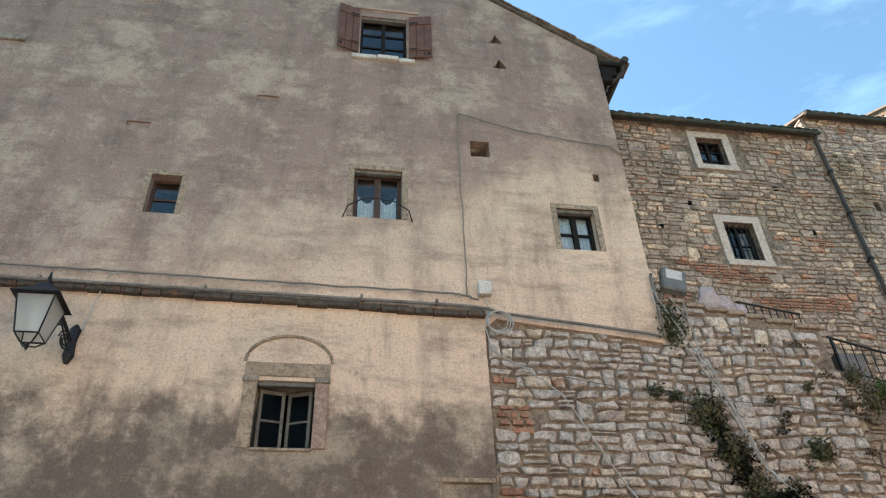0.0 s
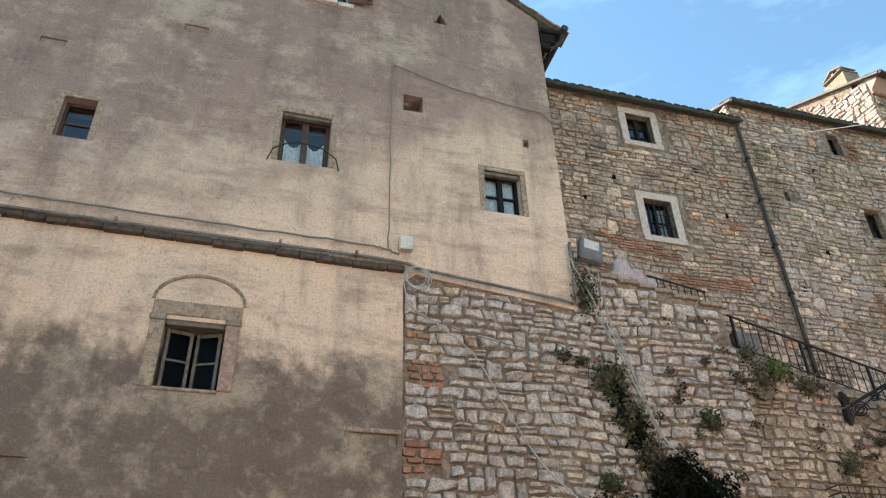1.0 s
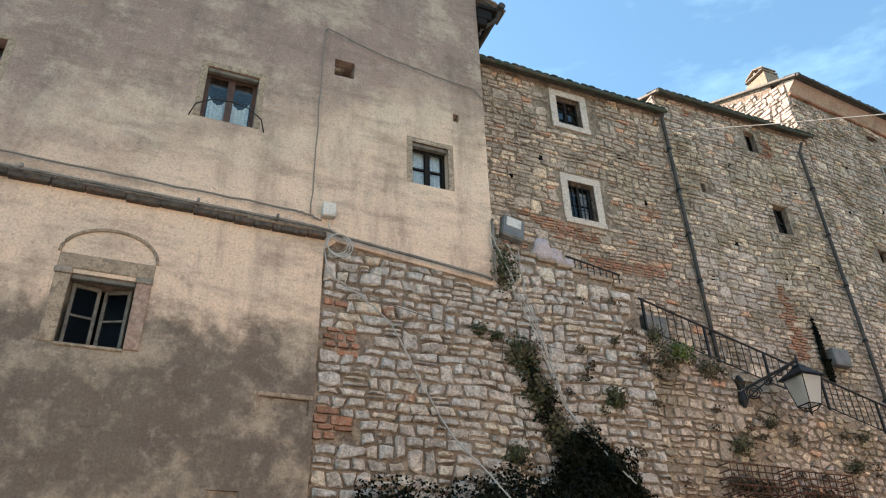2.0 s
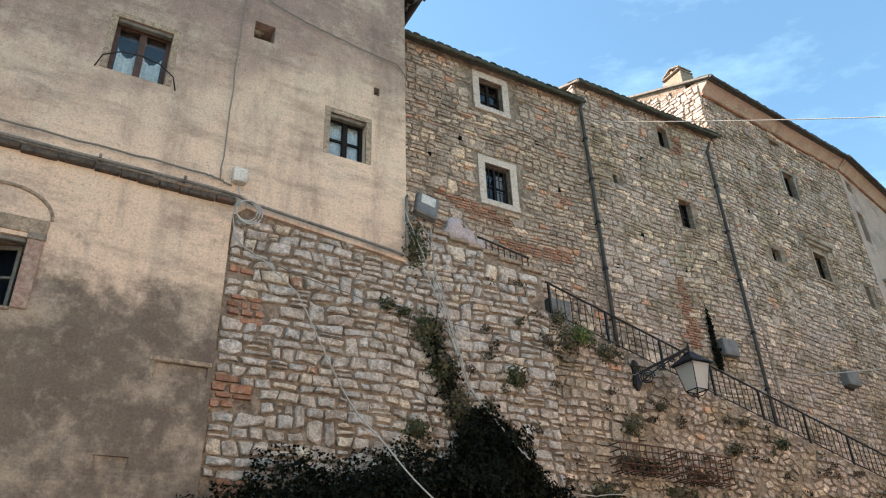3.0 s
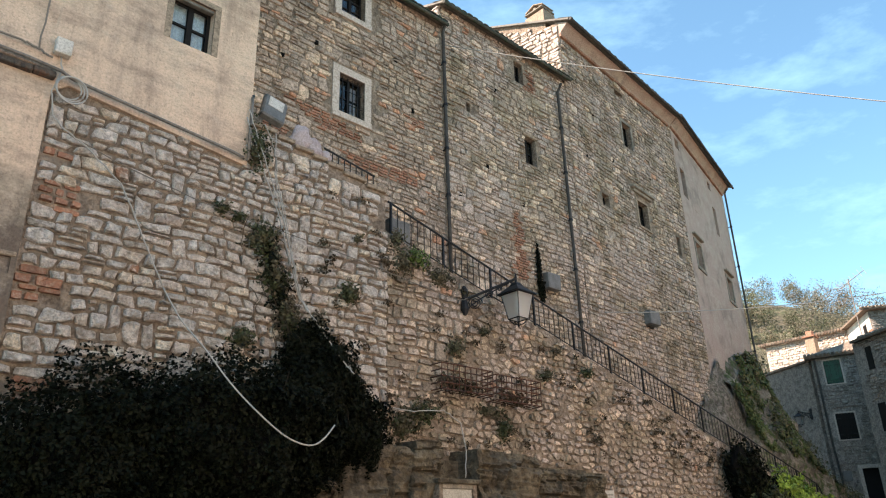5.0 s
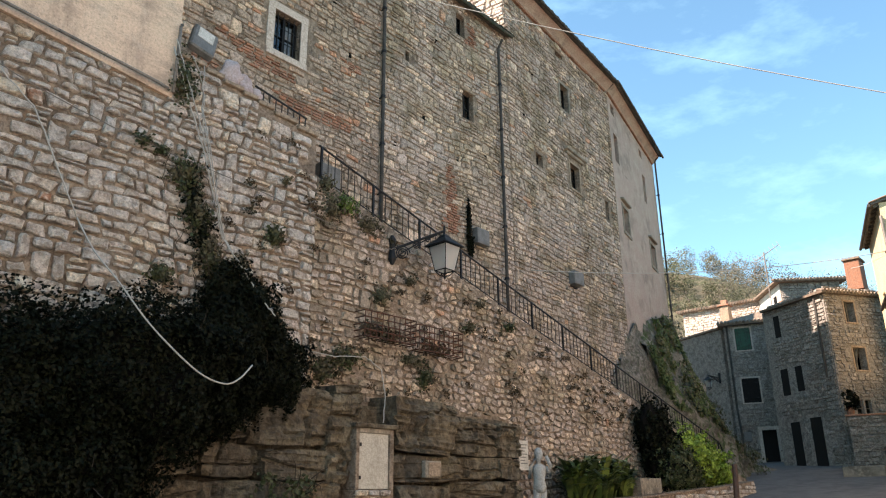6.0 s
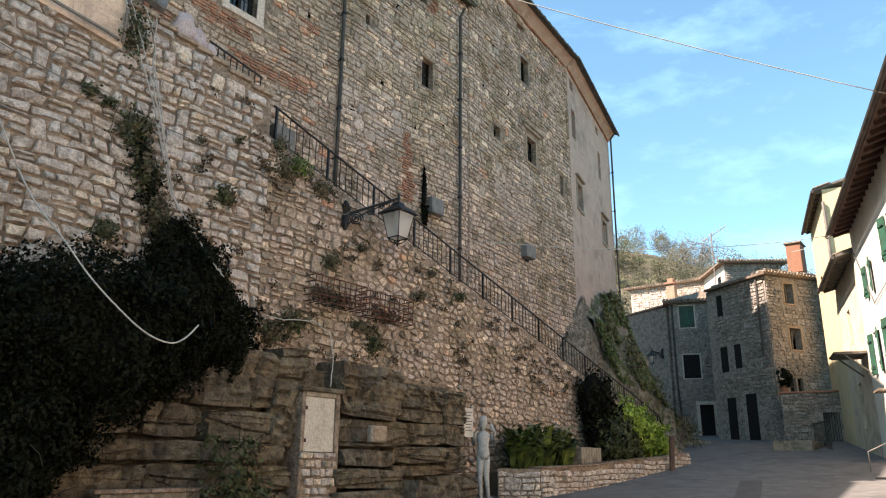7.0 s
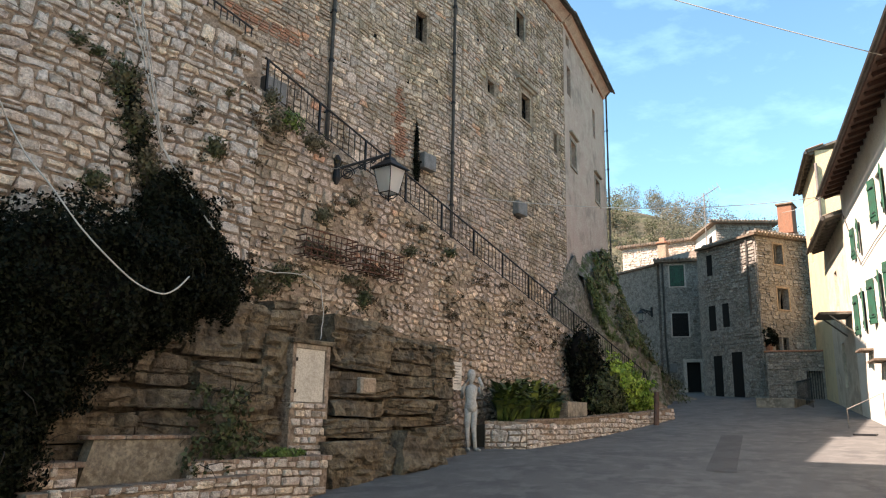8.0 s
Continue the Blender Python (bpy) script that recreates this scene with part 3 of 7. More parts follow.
def bonded(u0, u1, z0, z1, row, width, gap, rng, wander=0.08, keep=None, double=0.05, split=0.14):
    """Roughly coursed rubble: bed joints that wander, leaning head joints, some stones two courses high, some split in two."""
    beds, z = [z0], z0
    while z < z1:
        z += rng.uniform(*row)
        beds.append(z)
    seed = rng.uniform(0, 90)

    def bed(k, u):
        h = row[0]
        return beds[k] + wander * 2 * noise.noise(Vector((u * 0.55, beds[k] * 0.35, seed))) + 0.35 * h * noise.noise(Vector((u * 2.4, k * 3.7, seed)))
    out, taken = [], {}
    for k in range(len(beds) - 1):
        free, u = [], u0
        for a, b_ in sorted(taken.get(k, [])):
            if a - u > 0.06:
                free.append((u, a))
            u = b_
        if u1 - u > 0.06:
            free.append((u, u1))
        for a, b_ in free:
            cuts = [a]
            while cuts[-1] < b_ - 0.02:
                w = rng.uniform(*width) * rng.uniform(0.7, 1.3)
                cuts.append(b_ if b_ - cuts[-1] - w < width[0] * 0.6 else cuts[-1] + w)
            lean = [0.0] + [rng.uniform(-0.035, 0.035) for _ in cuts[1:-1]] + [0.0]
            for i in range(len(cuts) - 1):
                p, q, lp, lq = cuts[i], cuts[i + 1], lean[i], lean[i + 1]
                tall = k + 2 < len(beds) and q - p > 0.16 and rng.random() < double
                if tall:
                    taken.setdefault(k + 1, []).append((p, q))
                top = k + 2 if tall else k + 1
                m = (p + q) / 2 + rng.uniform(-0.15, 0.15) * (q - p)
                zl, zm, zr = bed(k, p), bed(k, m), bed(k, q)
                tl, tm, tr = bed(top, p), bed(top, m), bed(top, q)
                if not tall and tm - zm > 0.13 and rng.random() < split:
                    f = rng.uniform(0.38, 0.62)
                    bands = ((0.0, f), (f, 1.0))
                else:
                    bands = ((0.0, 1.0),)
                for f0, f1 in bands:
                    poly = [(p + lp * (2 * f0 - 1), zl + (tl - zl) * f0), (m, zm + (tm - zm) * f0), (q + lq * (2 * f0 - 1), zr + (tr - zr) * f0),
                            (q + lq * (2 * f1 - 1), zr + (tr - zr) * f1), (m, zm + (tm - zm) * f1), (p + lp * (2 * f1 - 1), zl + (tl - zl) * f1)]
                    out.append(poly)
    return inset(out, gap, rng, keep)


def random_rubble(u0, u1, z0, z1, w, h, gap, rng, keep=None):
    """Uncoursed rubble: the cells nearest to scattered middles, stretched sideways."""
    pts, grid = [], {}
    nz = int((z1 - z0) / h)
    for j in range(nz):
        u = u0 + rng.uniform(0, w)
        while u < u1:
            if rng.random() > 0.10:
                pts.append(((u + rng.uniform(-0.22, 0.22) * w) / w, (z0 + (j + 0.5) * h + rng.uniform(-0.34, 0.34) * h) / h))
            u += w * rng.uniform(0.7, 1.3)
    for i, p in enumerate(pts):
        grid.setdefault((int(p[0] // 1), int(p[1] // 1)), []).append(i)
    out = []
    for i, (x, y) in enumerate(pts):
        poly = [(x - 1.1, y - 1.1), (x + 1.1, y - 1.1), (x + 1.1, y + 1.1), (x - 1.1, y + 1.1)]
        gx, gy = int(x // 1), int(y // 1)
        for a in range(gx - 2, gx + 3):
            for c in range(gy - 2, gy + 3):
                for j in grid.get((a, c), ()):
                    if j == i:
                        continue
                    nx, ny = pts[j][0] - x, pts[j][1] - y
                    lim = (nx * nx + ny * ny) / 2
                    if lim > 2.2:
                        continue
                    side = [(px - x) * nx + (py - y) * ny - lim for px, py in poly]
                    if max(side) <= 0:
                        continue
                    cut = []
                    for k in range(len(poly)):
                        s0, s1 = side[k - 1], side[k]
                        if (s0 > 0) != (s1 > 0):
                            f_ = s0 / (s0 - s1)
                            cut.append((poly[k - 1][0] + (poly[k][0] - poly[k - 1][0]) * f_, poly[k - 1][1] + (poly[k][1] - poly[k - 1][1]) * f_))
                        if s1 <= 0:
                            cut.append(poly[k])
                    poly = cut
        if len(poly) >= 3:
            out.append([(px * w, py * h) for px, py in poly])
    return inset(out, gap, rng, keep)


def inset(polys, gap, rng, keep):
    """Outlines drawn in by half a joint and centred: middle u, middle z, outline."""
    out = []
    for poly in polys:
        us, zs = [p[0] for p in poly], [p[1] for p in poly]
        cu, cz, w, h = (min(us) + max(us)) / 2, (min(zs) + max(zs)) / 2, max(us) - min(us), max(zs) - min(zs)
        if w < 0.05 or h < 0.035 or (keep and not keep(cu, cz, w - gap, h - gap)):
            continue
        g = gap * rng.uniform(0.6, 1.5)
        kx, kz = max(0.55, 1 - g / w), max(0.5, 1 - g / h)
        out.append((cu, cz, [((x - cu) * kx + rng.uniform(-0.055, 0.055) * w, (z - cz) * kz + rng.uniform(-0.10, 0.10) * h) for x, z in poly]))
    return out


def rubble(name, wall, cells, depth, rng, material, parent, label="", levels=1, pieces=0, near=None):
    """Stones on a wall: the nearest few as pieces of their own, the rest as one mesh."""
    def outline(c):
        if len(c) == 3:
            return c[2]
        w, h = c[2] / 2, c[3] / 2
        return [(sx * w * rng.uniform(0.9, 1.05), sz * h * rng.uniform(0.88, 1.06)) for sx, sz in ((-1, -1), (0.05, -1.06), (1, -1), (1, 1), (-0.05, 1.06), (-1, 1))]
    if pieces:
        order = sorted(cells, key=near)
        single, cells = order[:pieces], order[pieces:]
        base = parent.matrix_world.inverted() @ wall.matrix()
        for c in single:
            v, f = stone_from(outline(c), depth * rng.uniform(0.6, 1.4), rng, 2)
            me = bpy.data.meshes.new("stone")
            me.from_pydata([(x, -y, z) for x, y, z in v], [], f)
            me.materials.append(M[material])
            ob = new("stone", me)
            ob.parent = parent
            ob.matrix_basis = base @ Matrix.Translation((c[0], 0, c[1]))
    verts, faces = [], []
    for c in cells:
        v, f = stone_from(outline(c), depth * rng.uniform(0.6, 1.4), rng, levels)
        k = len(verts)
        verts += [wall.at(c[0] + x, y, c[1] + z) for x, y, z in v]
        faces += [tuple(i + k for i in q) for q in f]
    if verts:
        ob = mesh_ob(name, verts, faces, material, None, label, kind="stuff")
        return adopt(ob, parent) if parent else ob


def clear_of(holes, pad=0.04):
    return lambda cu, cz, w, h: not any(cu + w / 2 > a - pad and cu - w / 2 < b + pad and cz + h / 2 > c - pad and cz - h / 2 < d + pad for a, b, c, d in holes)


# ---- ground ----
def ground_z(x, y):
    """The lane: level where the walk is, climbing away along the wall."""
    t = 1.2 * math.log(1 + math.exp(min((x - 8.6) / 1.2, 60)))
    return -0.12 + 0.088 * min(t, 42) + 0.16 * math.exp(-((x - 14) / 3.2) ** 2) * min(1, max(0, (y - 4) / 5))


def ground_sheet():
    xs = [-600, -200, -60, -20, *np.arange(-10, 54, 1.0), 60, 90, 150, 300, 900]
    ys = [-600, -200, -60, -20, *np.arange(-10, 24, 1.0), 40, 80, 200, 700]
    verts = [(x, y, ground_z(x, y)) for x in xs for y in ys]
    k = len(ys)
    faces = [(i * k + j, (i + 1) * k + j, (i + 1) * k + j + 1, i * k + j + 1) for i in range(len(xs) - 1) for j in range(k - 1)]
    return mesh_ob("ground", verts, faces, "asphalt", None, "grey worn asphalt lane climbing between the houses", True, "structure")


tagged(ground_sheet(), category="ground")


def adopt(ob, parent):
    ob.parent = parent
    ob.matrix_parent_inverse = parent.matrix_world.inverted()
    return ob


def wpart(name, wall, bm, material, parent, label="", smooth=False):
    """A part modelled in a wall's axes (x along, y into the wall, z up)."""
    bmesh.ops.transform(bm, matrix=wall.matrix(), verts=bm.verts)
    ob = part(name, bm, material, None, label, smooth)
    return adopt(ob, parent)


def window(wall, parent, u0, u1, z0, z1, wood, cols=2, rows=1, recess=0.2, curtain="", label="", bar=0.05, lining=True):
    """A window in its opening: frame, panes, and a curtain where there is one."""
    w = u1 - u0
    bm = bmesh.new()
    y0, y1 = recess, recess + 0.06
    box(bm, u0, u0 + bar, y0, y1, z0, z1), box(bm, u1 - bar, u1, y0, y1, z0, z1)
    box(bm, u0 + bar, u1 - bar, y0, y1, z0, z0 + bar), box(bm, u0 + bar, u1 - bar, y0, y1, z1 - bar, z1)
    pw, ph = (w - 2 * bar) / cols, (z1 - z0 - 2 * bar) / rows
    for c in range(1, cols):
        x = u0 + bar + c * pw
        box(bm, x - bar * 0.8, x + bar * 0.8, y0 - 0.012, y1 - 0.003, z0 + bar, z1 - bar)
    for r in range(1, rows):
        z = z0 + bar + r * ph
        for c in range(cols):
            box(bm, u0 + bar + c * pw + (bar * 0.8 if c else 0), u0 + bar + (c + 1) * pw - (bar * 0.8 if c < cols - 1 else 0), y0 + 0.01, y1 - 0.01, z - bar * 0.35, z + bar * 0.35)
    ob = wpart("window", wall, bm, wood, parent, label)
    for c in range(cols):
        bm = boxes((u0 + bar + c * pw, u0 + bar + (c + 1) * pw, y0 + 0.03, y0 + 0.036, z0 + bar, z1 - bar))
        p = wpart("pane", wall, bm, "glass", ob)
        p.visible_shadow = False
    if curtain:
        bm = bmesh.new()
        for c in range(cols):
            a, b = u0 + bar + c * pw + 0.02, u0 + bar + (c + 1) * pw - 0.02
            top = z0 + (z1 - z0) * (0.97 if curtain == "full" else 0.62)
            n = 14
            vs = []
            for i in range(n + 1):
                u, f = a + (b - a) * i / n, i / n
                drop = 0 if curtain == "full" else 0.16 * math.sin(math.pi * f) * (z1 - z0)
                y = y1 + 0.02 + 0.012 * math.sin(i * 2.1 + c)
                vs.append((bm.verts.new((u, y, z0 + bar)), bm.verts.new((u, y, top - drop))))
            for i in range(n):
                bm.faces.new((vs[i][0], vs[i + 1][0], vs[i + 1][1], vs[i][1]))
        wpart("curtain", wall, bm, "curtain", ob, "white curtain gathered behind the glass", True)
    return ob


def hollow(wall, parent, u0, u1, z0, z1, depth, material, name="niche_back"):
    return wpart(name, wall, boxes((u0 - 0.02, u1 + 0.02, depth, depth + 0.05, z0 - 0.02, z1 + 0.02)), material, parent)


def surround(wall, parent, u0, u1, z0, z1, out, material, proud=0.012, name="surround", sill=True):
    """A flat band round an opening, butted at the corners."""
    rows = [(u0 - out, u0, -proud, 0.03, z0, z1), (u1, u1 + out, -proud, 0.03, z0, z1), (u0 - out, u1 + out, -proud - 0.002, 0.03, z1, z1 + out)]
    if sill:
        rows.append((u0 - out, u1 + out, -proud - 0.03, 0.03, z0 - out * 0.8, z0))
    return wpart(name, wall, boxes(*rows, bevel=0.004), material, parent)


rng = random.Random(7)

# ---- house with the plaster front ----
WA = Wall(0, 10.0)
A_WIN = {"c": (0.19, 1.06, 9.67, 10.80), "f": (-3.26, -2.76, 9.47, 10.31), "d": (3.92, 4.63, 9.26, 10.20), "top": (0.17, 1.16, 14.0, 15.34), "e": (-1.05, -0.22, 5.48, 6.50)}
A_SLITS = [(2.38, 2.76, 11.35, 11.76), (4.77, 4.89, 10.94, 11.13), (3.00, 3.28, 14.85, 15.11), (3.03, 3.31, 14.01, 14.30)]
A_NICHES = [(-3.94, -3.52, 11.39, 11.55), (-1.75, -1.33, 12.32, 12.53), (1.63, 2.33, 4.82, 5.04), (1.09, 1.50, 3.56, 3.74), (-2.62, -2.29, 4.22, 4.44)]
A_HOLES = [*A_WIN.values(), *A_SLITS, *A_NICHES]


def gable(u):
    return 14.80 + 0.69 * (5.45 - u) if u > -1.5 else 14.80 + 0.69 * 6.95 - 0.69 * (-1.5 - u)


house = thing("plastered_house", -2, 10, -0.4, "tall old house with a stained cream and grey plaster front", "house")
v, f = holed(WA, -10, 5.45, 7.55, gable, A_HOLES, 0.5, 0.3, 0.03, 0.3)
v = [(x, y, 7.76 - 0.105 * (x - 2.4)) if abs(z - 7.55) < 1e-3 and x > 2.45 else (x, y, z) for x, y, z in v]
adopt(mesh_ob("upper_wall", v, f, "plaster", None, "plaster, cream in the middle and sooty above", True), house)
v, f = holed(WA, -10, 2.40, -0.4, 7.55, A_HOLES, 0.5, 0.3, 0.03, 0.3)
adopt(mesh_ob("lower_wall", v, f, "plaster", None, "plaster, worn dark grey towards the foot", True), house)
for ob in house.children:
    ob.data.polygons.foreach_set("use_smooth", [False] * len(ob.data.polygons))
wpart("side_wall", WA, boxes((5.0, 5.45, 0.5, 9, 5, 14.7), (-10, -9.6, 0.5, 9, -0.4, 13.4), (-10, 5.45, 9, 9.4, -0.4, 14.6)), "plaster", house)
# black sheets close behind the front, painted as the rooms' shade
wpart("inner_wall", WA, boxes((-9.5, 4.95, 0.62, 0.7, -0.3, 14.5), (-4.0, 3.0, 0.62, 0.7, 14.5, 16.0)), "dark", house, "black sheet painted as the dark of the rooms")

# its windows
u = A_WIN
window(WA, house, *u["c"], "wood", 2, 1, 0.17, "half", "dark red-brown casement with white half curtains", 0.07)
window(WA, house, *u["f"], "wood", 1, 2, 0.17, "", "small dark brown casement")
window(WA, house, *u["d"], "blackwood", 2, 2, 0.17, "full", "black painted casement with white curtains", 0.06)
window(WA, house, *u["top"], "blackwood", 2, 3, 0.14, "", "dark timber casement with three panes a leaf", 0.055)
surround(WA, house, *u["c"], 0.11, "plaster_trim", 0.008, sill=False)
surround(WA, house, *u["f"], 0.11, "plaster_trim", 0.008, sill=False)
surround(WA, house, *u["d"], 0.11, "plaster_trim", 0.008, sill=False)
wpart("guard_rod", WA, tube([(0.02, -0.01, 9.64), (0.10, -0.16, 9.78), (0.35, -0.20, 9.92), (0.64, -0.20, 9.95), (0.92, -0.20, 9.90), (1.16, -0.16, 9.76), (1.24, -0.01, 9.62)], 0.012, 6), "iron", house, "thin bowed iron rod across the window foot", True)
# timber lintels in the window heads
for k in ("d", "top", "e", "c"):
    a, b_, c, d = u[k]
    wpart("lintel", WA, boxes((a + 0.005, b_ - 0.005, 0.03, 0.13, d - 0.07, d - 0.005), bevel=0.01), "greywood", house)
# white sill and band of the top window, and its open shutters
wpart("sill", WA, boxes((0.0, 0.52, -0.07, 0.02, 13.87, 13.985), (0.53, 0.98, -0.09, 0.02, 13.88, 13.99), (0.99, 1.32, -0.06, 0.02, 13.86, 13.98), bevel=0.015), "whitetrim", house, "chipped white stone sill")
wpart("band", WA, boxes((-0.08, 1.42, -0.04, 0.02, 15.56, 15.62), bevel=0.01), "render_pink", house)


def shutter_leaf(wall, parent, hinge, width, z0, z1, material, angle, label=""):
    """One ledged shutter leaf, hung at hinge and swung back by angle degrees towards the wall."""
    s = 1 if width > 0 else -1
    w = abs(width)
    bm = bmesh.new()
    n = 3
    for i in range(n):
        box(bm, i * w / n + 0.004, (i + 1) * w / n - 0.004, -0.018, 0.018, z0, z1, 0.005)
    for z in (z0 + 0.18 * (z1 - z0), z0 + 0.82 * (z1 - z0)):
        box(bm, 0.02, w - 0.02, -0.04, -0.018, z - 0.05, z + 0.05, 0.005)
    m = Matrix.Translation((hinge, -0.03, 0)) @ Matrix.Rotation(radians(-angle * s), 4, "Z") @ Matrix.Diagonal((s, 1, 1, 1))
    bmesh.ops.transform(bm, matrix=m, verts=bm.verts)
    ob = wpart("shutter", wall, bm, material, parent, label)
    for pn, row in (("catch", (w - 0.09, w - 0.05, -0.055, -0.035, z0 + 0.06, z0 + 0.12)), ("hinge", (0.03, 0.20, -0.05, -0.041, z1 - 0.27, z1 - 0.24)), ("hinge", (0.03, 0.20, -0.05, -0.041, z0 + 0.23, z0 + 0.26))):
        bm = boxes(row)
        bmesh.ops.transform(bm, matrix=m, verts=bm.verts)
        wpart(pn, wall, bm, "iron", ob)
    return ob


shutter_leaf(WA, house, 0.14, -0.47, 14.06, 15.50, "shutter", 16, "red-brown painted shutter swung open")
shutter_leaf(WA, house, 1.20, 0.50, 14.02, 15.40, "shutter", 10, "red-brown painted shutter swung open")

# arched blind window below the ledge
arch_c, arch_r = -0.63, 0.635
pts = [(arch_c + arch_r * math.cos(a), -0.012, 6.80 + 0.44 * math.sin(a)) for a in np.linspace(0, math.pi, 25)]
# raised ring drawn for the thin shadow edge of a shallow arched recess
wpart("arch_moulding", WA, tube([(p[0], p[1], p[2]) for p in pts], 0.026, 6), "plaster_trim", house)
wpart("lintel", WA, boxes((-1.25, -0.01, -0.02, 0.05, 6.56, 6.79), bevel=0.012), "plaster_trim", house, "weathered stone lintel")
for a in (-1.27, -0.235):
    wpart("capital", WA, boxes((a, a + 0.23, -0.045, 0.05, 6.47, 6.56), bevel=0.015), "concrete", house)
wpart("jamb", WA, boxes((-1.25, -1.05, -0.02, 0.12, 5.47, 6.47), bevel=0.012), "plaster_trim", house, "grey stone jamb")
wpart("jamb", WA, boxes((-0.22, -0.02, -0.03, 0.12, 5.47, 6.47), bevel=0.012), "jamb_pink", house, "pinkish stone jamb")
wpart("sill", WA, boxes((-1.06, -0.21, -0.03, 0.3, 5.43, 5.478), bevel=0.012), "plaster_trim", house)
for hinge, width, ang in ((-1.02, 0.38, 14), (-0.25, -0.38, 22)):
    s = 1 if width > 0 else -1
    bm = bmesh.new()
    w = abs(width)
    for a in ((0, 0.05, 5.50, 6.44), (w - 0.05, w, 5.50, 6.44), (0.05, w - 0.05, 5.50, 5.56), (0.05, w - 0.05, 6.38, 6.44), (0.05, w - 0.05, 5.95, 5.985)):
        box(bm, a[0], a[1], -0.02, 0.02, a[2], a[3], 0.004)
    m = Matrix.Translation((hinge, 0.20, 0)) @ Matrix.Rotation(radians(ang * s), 4, "Z") @ Matrix.Diagonal((s, 1, 1, 1))
    bmesh.ops.transform(bm, matrix=m, verts=bm.verts)
    leaf = wpart("casement", WA, bm, "greywood", house, "grey timber casement standing ajar")
    bm = boxes((0.05, w - 0.05, -0.003, 0.003, 5.56, 6.38))
    bmesh.ops.transform(bm, matrix=m, verts=bm.verts)
    wpart("pane", WA, bm, "dusty_glass", leaf).visible_shadow = False

# small openings and blocked ones
for a, b_, c, d in A_NICHES:
    hollow(WA, house, a, b_, c, d, 0.035, "plaster")
wpart("niche_edge", WA, boxes((1.55, 2.38, -0.02, 0.02, 5.045, 5.11), (1.57, 1.625, -0.015, 0.02, 4.80, 5.04), bevel=0.01), "plaster_trim", house)
wpart("rubble_fill", WA, boxes((2.39, 2.75, 0.25, 0.42, 11.36, 11.50), (2.39, 2.60, 0.18, 0.30, 11.66, 11.75), (2.55, 2.75, 0.2, 0.35, 11.48, 11.58), bevel=0.02), "mortar", house)
for a, b_, c, d in A_SLITS[2:]:
    mid = (a + b_) / 2
    for x in (a, b_):
        bm = bmesh.new()
        tri = [bm.verts.new((px, py, pz)) for py in (-0.004, 0.3) for px, pz in ((x, c), (x, d), (mid, d))]
        bm.faces.new(tri[:3]), bm.faces.new(tri[3:][::-1])
        for i in range(3):
            j = (i + 1) % 3
            bm.faces.new((tri[i], tri[i + 3], tri[j + 3], tri[j]))
        wpart("tile_corner", WA, bm, "plaster", house)
    for s in (-1, 1):
        bm = boxes((-0.16, 0.16, -0.03, 0.05, -0.012, 0.012))
        bmesh.ops.transform(bm, matrix=Matrix.Translation((mid + s * (b_ - a) / 4, 0, (c + d) / 2 + 0.02)) @ Matrix.Rotation(s * math.atan2(d - c, (b_ - a) / 2), 4, "Y"), verts=bm.verts)
        wpart("tile_edge", WA, bm, "plaster_trim", house)
wpart("stone_stub", WA, boxes((-6.75, -6.20, -0.06, 0.02, 13.42, 13.58), bevel=0.02), "concrete", house, "broken pale sill stub")

# ledge between the storeys, with its crumbling brick edge
x = -10.0
while x < 2.36:
    w = rng.uniform(0.25, 0.6)
    z = 7.70 - 0.021 * (x - 2.3) + rng.uniform(-0.012, 0.012)
    wpart("ledge_stone", WA, boxes((x, min(x + w - 0.006, 2.40), -0.09 - rng.uniform(0, 0.03), 0.02, z + 0.015, z + 0.11), bevel=0.015), "ledge", house)
    x += w
for i in range(10):
    a = -10 + i * 1.24
    wpart("ledge_slab", WA, boxes((a, a + 1.24, -0.07, 0.02, 7.815 - 0.021 * (a - 2.3), 7.885 - 0.021 * (a - 2.3)), bevel=0.012), "plaster_trim", house)

# roof: slabs, verge tiles, eave, gutter
roof = bmesh.new()
for s, span in ((1, 7.45), (-1, 8.6)):
    ang = math.atan(0.69) * s
    m = Matrix.Translation((-1.5, 0, 14.80 + 0.69 * 6.95)) @ Matrix.Rotation(ang, 4, "Y")
    L = span / math.cos(ang)
    box(roof, 0 if s > 0 else -L, L if s > 0 else 0, -0.06, 9.6, 0.02, 0.055, m=m)
house_roof = wpart("roof", WA, roof, "greywood", house, "thin tiled roof over timber boards")
ang = math.atan(0.69)
bm = bmesh.new()
t = 0.0
while t < 8.9:
    m = Matrix.Translation((-1.5, 0, 14.80 + 0.69 * 6.95)) @ Matrix.Rotation(ang, 4, "Y")
    box(bm, t, t + 0.36, -0.11 - rng.uniform(0, 0.03), 0.3, 0.058 + rng.uniform(0, 0.01), 0.095 + rng.uniform(0, 0.015), 0.006, m=m)
    t += 0.34
wpart("verge_tiles", WA, bm, "tile", house_roof)
bm = tube([(5.98, -0.25, 14.46), (5.98, 9.5, 14.46)], 0.085, 8)
wpart("gutter", WA, bm, "darkpipe", house_roof)
wpart("eave_board", WA, boxes((5.46, 5.90, -0.12, 9.4, 14.36, 14.46), (5.46, 5.80, -0.06, 0.10, 14.10, 14.36), (5.46, 5.68, -0.05, 0.08, 13.90, 14.10), bevel=0.01), "blackwood", house_roof)
